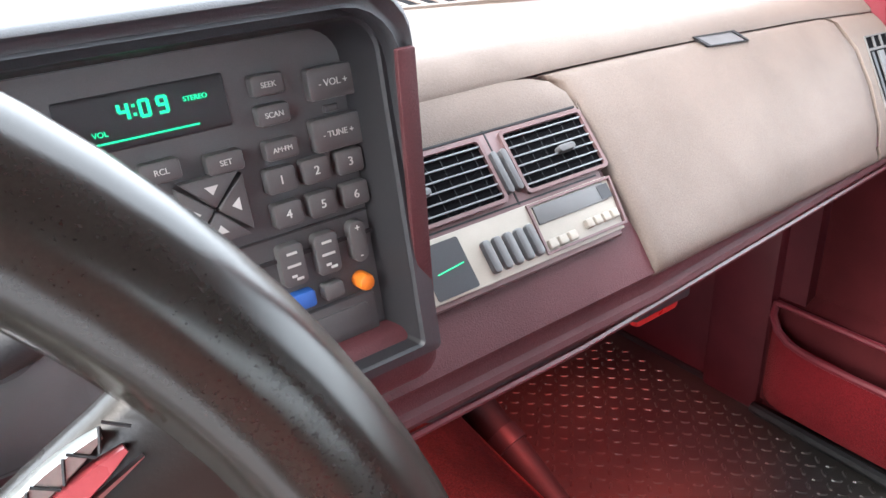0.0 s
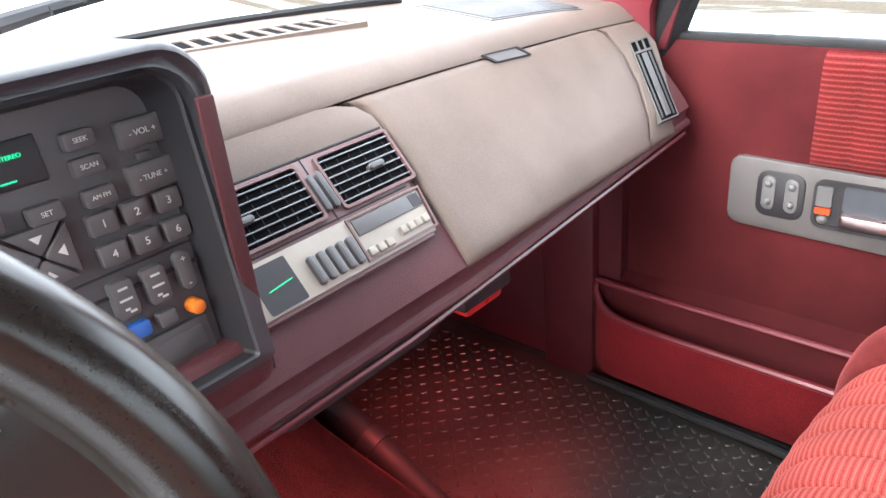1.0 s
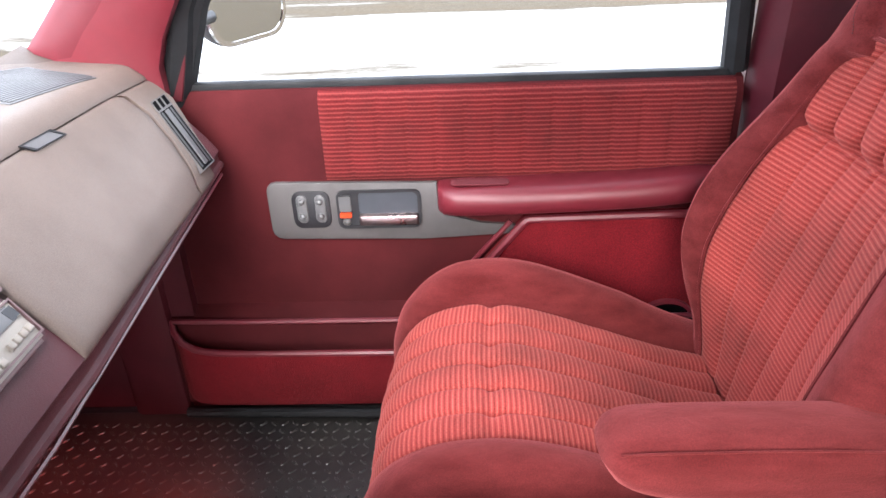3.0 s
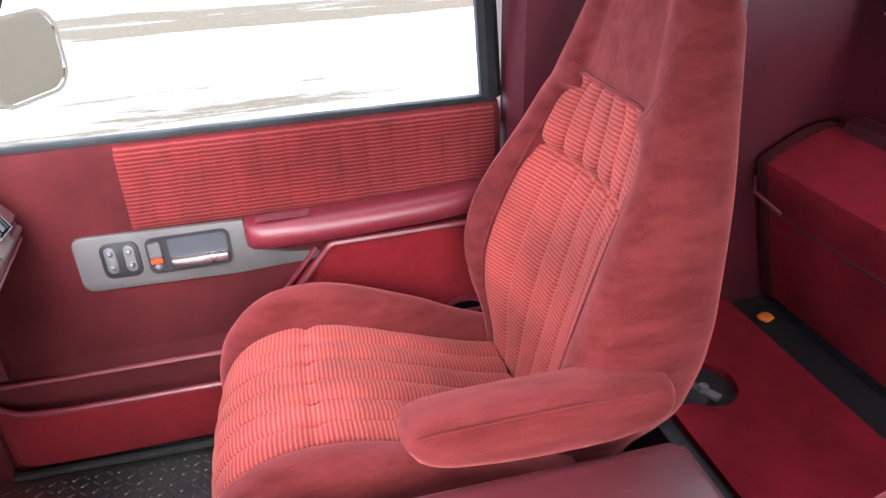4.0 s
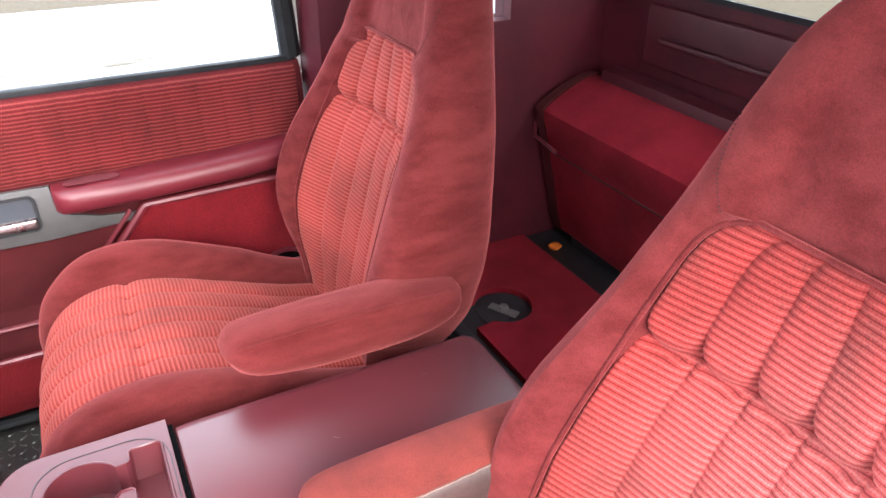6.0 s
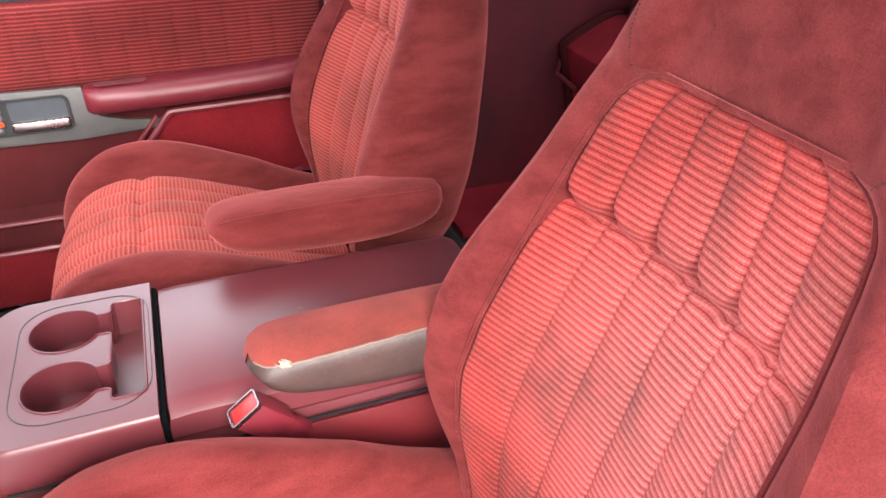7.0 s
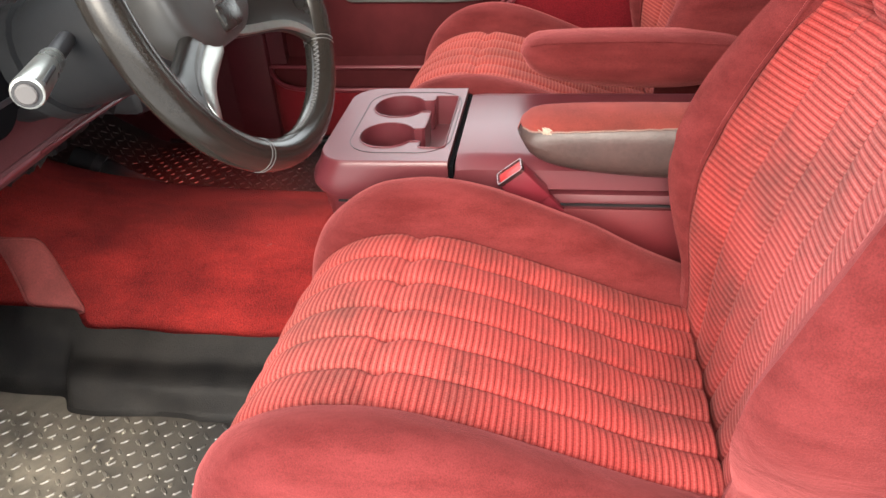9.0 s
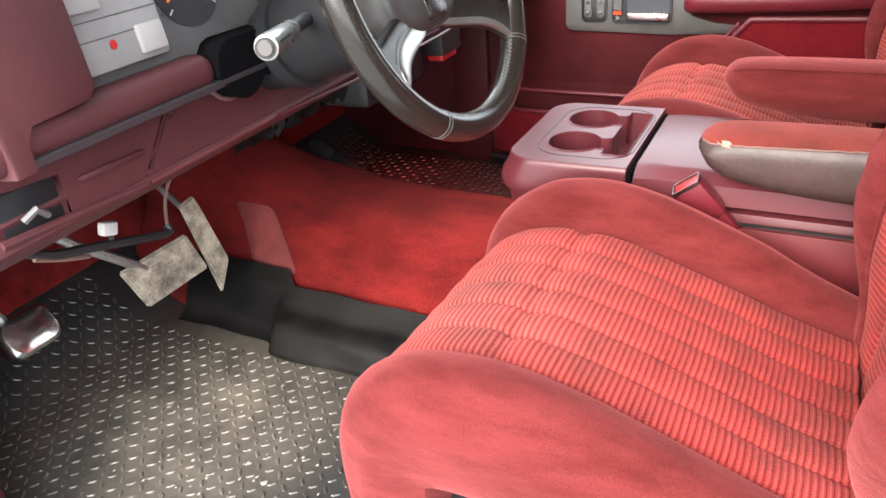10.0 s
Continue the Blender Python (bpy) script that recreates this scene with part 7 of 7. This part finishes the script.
# ---- behind the seats ----
def build_rear():
    bench = thing("rear_bench", "folded-up rear bench seat covered in red velour", "seat", (0, -0.95, 0.1))
    prof = spline([(0.010, 0.03), (0.030, 0.10), (0.072, 0.28), (0.094, 0.362), (0.086, 0.386), (0.02, 0.424), (-0.045, 0.446), (-0.085, 0.432), (-0.10, 0.40), (-0.10, 0.03), (0.010, 0.03)], 60)[:-1]

    def slice_at(x, k):
        return [(x, y * k, 0.23 + (z - 0.23) * (0.5 + 0.5 * k)) for y, z in prof]
    bm = bmesh.new()
    loft(bm, [slice_at(x, k) for x, k in ((0.735, 0.985), (0.728, 1.0), (0.5, 1.0), (0.1, 1.01), (-0.3, 1.0), (-0.73, 1.0), (-0.745, 0.9))])
    part("folded_cushion", bm, M_BENCH, bench, "crimson carpeted back of the folded cushion", angle=50)
    bm = bmesh.new()
    loft(bm, [slice_at(x, k) for x, k in ((0.736, 1.03), (0.758, 1.03), (0.772, 0.98), (0.783, 0.88), (0.788, 0.74))])
    part("end_cap", bm, M_DOOR, bench, "dark velour end of the cushion", angle=50)
    part("cushion_seam", tube([(0.733, 0.070, 0.270), (0.3, 0.073, 0.272), (-0.7, 0.072, 0.270)], 0.0018, n=6), M_SEAM_DARK, bench)
    part("release_handle", tube([(0.785, 0.080, 0.330), (0.74, 0.112, 0.316), (0.66, 0.104, 0.298)], 0.0045, n=8), M_TRIM_RED, bench, "red plastic release handle")
    part("hinge_bar", boxes(-0.70, 0.70, -0.06, 0.005, 0.0, 0.05, bevel=0.01), M_BLACK, bench, "dark hinge bar under the cushion")
    # carpet with a round cut-out that opens to its front edge
    cut = [(0.52 + 0.072 * math.cos(a), -0.625 + 0.066 * math.sin(a)) for a in np.linspace(radians(50), radians(-230), 26)]
    carpet = part("rear_carpet", slab([(-0.78, -0.525), (-0.78, -0.848), (0.78, -0.848), (0.78, -0.525), (0.575, -0.525)] + cut + [(0.468, -0.525)], 0.1005, 0.116), M_BENCH, smooth=False)
    tagged(carpet, "crimson carpeted panel on the floor behind the seats", "carpet")
    hole = thing("anchor_bolt", "steel anchor bolt on a plate in the carpet's cut-out", "anchor", (0.52, -0.625, 0.1005))
    part("plate", slab([(0.05 * math.cos(a) * (1 + 0.15 * math.sin(3 * a)), 0.032 * math.sin(a)) for a in np.linspace(0, 2 * math.pi, 25)[:-1]], 0.0, 0.004, Matrix.Translation((-0.005, 0.03, 0))), M_BLACK, hole, "dark plate")
    part("bolt", slab([(0.011 * math.cos(2 * math.pi * k / 6), 0.011 * math.sin(2 * math.pi * k / 6)) for k in range(6)], 0.003, 0.020, Matrix.Translation((-0.01, 0.005, 0)), 0.003), M_STEEL, hole, "steel bolt")
    part("bracket", boxes(-0.036, 0.036, -0.010, 0.010, 0.003, 0.009, m=Matrix.Translation((-0.01, 0.005, 0)) @ Matrix.Rotation(radians(30), 4, "Z")), M_STEEL, hole)
    track = part("seat_track", boxes(-0.75, 0.75, -0.498, -0.465, 0.10, 0.135, bevel=0.006), M_BLACK)
    tagged(track, "dark metal edge strip across the floor", "edge strip", kind="structure")
    o = bmesh.new()
    bmesh.ops.create_icosphere(o, subdivisions=2, radius=0.018)
    for v in o.verts:
        v.co *= 1 + 0.3 * noise.noise(v.co * 60)
        v.co.z *= 0.6
    lf = part("orange_scrap", o, M_ORANGE)
    lf.location = (0.696, -0.895, 0.110)
    tagged(lf, "small orange scrap lying on the rear floor", "scrap")


build_rear()


# ---- outside, seen through the glass ----
def build_outside():
    hood = thing("truck_hood", "white painted hood with dirty streaks", "car hood", (0, 1.3, 0.6))
    bm = bmesh.new()
    rings = []
    for y, z in ((-0.48, 0.035), (0.0, 0.06), (0.3, 0.05), (0.8, 0.02), (1.15, -0.03), (1.25, -0.10)):
        rings.append([(x, y, z - 0.05 * (x / 0.8) ** 4) for x in np.linspace(-0.92, 0.92, 15)])
    loft(bm, rings, closed=False)
    part("panel", bm, M_WHITE, hood, "white hood panel")
    for x0, y0, a in ((0.05, 1.17, 1), (-0.62, 1.17, 1)):
        wp = thing("wiper", "black windscreen wiper resting at the glass foot", "wiper", (x0, 1.26 - 0.7 * x0 * x0, 0.745))
        part("pivot", tube([(0, 0, -0.03), (0, 0, 0.02)], 0.022, n=14), M_BLACK, wp)
        part("arm", tube([(0, 0, 0.015), (0.12, -0.01, 0.03), (0.36, -0.05, 0.055)], [0.012, 0.009, 0.006], n=8), M_BLACK, wp)
        part("blade", tube([(0.1, -0.03, 0.03), (0.36, -0.055, 0.055), (0.55, -0.14, 0.05)], 0.006, n=6), M_SEAL, wp)

    cap = thing("cowl_cap", "dark rounded cap standing on the cowl outside the windscreen", "cowl cap", (0.81, 1.2, 0.60))
    bm = bmesh.new()
    loft(bm, [[(r * math.cos(2 * math.pi * k / 20), r * math.sin(2 * math.pi * k / 20), z) for k in range(20)] for z, r in
              ((0.0, 0.046), (0.05, 0.049), (0.095, 0.049), (0.120, 0.045), (0.138, 0.036), (0.146, 0.026))])
    part("body", bm, M_HOOD_PAD, cap, angle=60)
    part("neck", tube([(0, 0, 0.140), (0, 0, 0.155), (0, 0, 0.158), (0, 0, 0.19)], [0.022, 0.022, 0.030, 0.029], n=16), M_SEAL, cap)

    bed = thing("truck_bed", "white pickup bed with a muddy floor behind the cab", "truck bed", (0, -2.2, -0.1))
    part("bed_floor", boxes(-0.80, 0.80, -1.0, 1.0, -0.02, 0.02), M_DIRT, bed)
    for s in (1, -1):
        part("bed_side", boxes(s * 0.80, s * 0.86, -1.0, 1.0, -0.02, 0.50, bevel=0.01), M_WHITE, bed, "white bed side wall")
    part("tailgate", boxes(-0.80, 0.80, -1.03, -0.97, -0.02, 0.48, bevel=0.01), M_WHITE, bed, "white tailgate")


build_outside()


# ---- small things and litter ----
def build_small():
    ins = thing("insulation_flap", "torn grey-black insulation hanging under the dash", "insulation", (-0.23, 0.62, 0.46))
    rng = random.Random(9)
    for k in range(5):
        bm = bmesh.new()
        x0 = -0.13 + 0.055 * k
        n = 9
        rings = []
        for j in range(4):
            z = 0.060 - 0.017 * j
            rings.append([(x0 + 0.075 * u / (n - 1), 0.012 * j + 0.02 * noise.noise(Vector((u * 0.6 + k * 3, j * 0.8, 2))), z + 0.016 * (j / 3) * noise.noise(Vector((u * 0.9, k * 5.0, 7)))) for u in range(n)])
        loft(bm, rings, closed=False)
        bmesh.ops.solidify(bm, geom=bm.faces[:], thickness=0.006)
        part("flap", bm, M_FELT if k % 2 else M_SEAL, ins)
    anchor = thing("belt_anchor", "dark round belt opening low beside the passenger seat", "seat belt", (0.768, -0.195, 0.222))
    ring = [(0.040 * math.cos(2 * math.pi * k / 24), 0.026 * math.sin(2 * math.pi * k / 24)) for k in range(24)]
    mm = Matrix(((0, 0, -1, 0.0), (-1, 0, 0, 0.0), (0, 1, 0, 0.0), (0, 0, 0, 1)))
    part("surround", framed([(x * 1.18, y * 1.25) for x, y in ring], ring, -0.02, 0.006, mm), M_TRIM_RED, anchor, "red plastic surround")
    # flat black disc as the shade of the belt hole
    part("opening", slab(ring, -0.01, 0.001, mm), M_SHADE, anchor)
    part("belt", boxes(-0.004, 0.004, -0.028, 0.012, -0.016, -0.004, bevel=0.002), M_FOAM, anchor, "beige folded belt")
    # grit and flakes trodden into the mat
    verts, faces = [], []
    for k in range(110):
        x, y = rng.gauss(-0.48, 0.10), rng.gauss(0.70, 0.15)
        if not (-0.76 < x < -0.28 and 0.33 < y < 1.1):
            continue
        s = rng.uniform(0.0012, 0.0042) * (1.6 if k % 23 == 0 else 1)
        n = len(verts)
        a = rng.uniform(0, 6.3)
        for q in range(5):
            r = s * rng.uniform(0.6, 1.1)
            verts.append((x + r * math.cos(a + q * 1.257) * 1.5, y + r * math.sin(a + q * 1.257), 0.0034 + rng.uniform(0, 0.0012)))
        verts.append((x, y, 0.0044 + s * 0.3))
        for q in range(5):
            faces.append((n + q, n + (q + 1) % 5, n + 5))
    me = bpy.data.meshes.new("grit")
    me.from_pydata(verts, [], faces)
    me.materials.append(M_GRIT)
    tagged(new("floor_grit", me), "pale grit and dry flakes trodden into the rubber mat", "grit", kind="stuff")
    # lint on cushions, console and carpet
    verts, faces = [], []
    spots = [(-0.16, 0.10, 0.374), (0.20, 0.02, 0.416), (0.05, 0.55, 0.190), (0.10, 0.62, 0.194), (-0.02, 0.48, 0.186), (0.0, -0.05, 0.4155), (0.06, -0.20, 0.4135)]
    for x, y, z in spots:
        n = len(verts)
        a = rng.uniform(0, 3.1)
        for q in range(5):
            u = (q - 2) * 0.0024
            b_ = 0.0012 * math.sin(q * 1.7)
            for w in (-0.0003, 0.0003):
                verts.append((x + u * math.cos(a) - (b_ + w) * math.sin(a), y + u * math.sin(a) + (b_ + w) * math.cos(a), z + 0.001))
        faces += [(n + 2 * q, n + 2 * q + 1, n + 2 * q + 3, n + 2 * q + 2) for q in range(4)]
    me = bpy.data.meshes.new("lint")
    me.from_pydata(verts, [], faces)
    me.materials.append(M_FOAM)
    tagged(new("lint", me), "loose pale threads of lint on carpet and console", "lint", kind="stuff")
    for s in (1, -1):
        sill = bpy.data.objects["door_sill_" + ("right" if s > 0 else "left")]
        for y in (0.12, 0.30, 0.46, 0.51, 0.68):
            part("bolt", tube([(s * 0.79, y, 0.010), (s * 0.79, y, 0.017)], 0.008, n=8), M_STEEL, sill, "dull steel bolt")


build_small()


# ---- raised tread on the rubber floor ----
def build_tread():
    rng = random.Random(4)
    verts, faces = [], []

    def lug(x, y, a, zf):
        c, s = math.cos(a), math.sin(a)
        n = len(verts)
        for u, v, h in ((-0.0088, 0, 0), (-0.0050, -0.0031, 0), (0.0050, -0.0031, 0), (0.0088, 0, 0), (0.0050, 0.0031, 0), (-0.0050, 0.0031, 0), (-0.0066, 0, 1), (-0.0038, -0.0017, 1), (0.0038, -0.0017, 1), (0.0066, 0, 1), (0.0038, 0.0017, 1), (-0.0038, 0.0017, 1)):
            px, py = x + u * c - v * s, y + u * s + v * c
            verts.append((px, py, zf(px, py) + 0.0021 * h - 0.0002))
        for k in range(6):
            faces.append((n + k, n + (k + 1) % 6, n + 6 + (k + 1) % 6, n + 6 + k))
        faces.append(tuple(n + 6 + k for k in range(6)))

    def ground(x, y):
        """Height of the floor and of the toe board that it runs up into."""
        return float(np.interp(y, (1.10, 1.13, 1.16, 1.285), (0.0005, 0.010, 0.026, 0.105)))
    for x0, x1, y0 in ((-0.76, -0.25, 0.30), (0.31, 0.76, 0.0)):
        p = 0.0215
        for j in range(int((1.28 - y0) / p)):
            for i in range(int((x1 - x0) / p)):
                a = radians(45 if (i + j) % 2 else -45)
                lug(x0 + p * (i + 0.5) + rng.uniform(-0.001, 0.001), y0 + p * (j + 0.5) + rng.uniform(-0.001, 0.001), a + rng.uniform(-0.12, 0.12), ground)
    me = bpy.data.meshes.new("tread")
    me.from_pydata(verts, [], faces)
    me.materials.append(M_RUBBER)
    t = new("tread_pattern", me)
    tagged(t, "raised diamond tread lugs of the black rubber floor", "floor tread", kind="stuff")


build_tread()
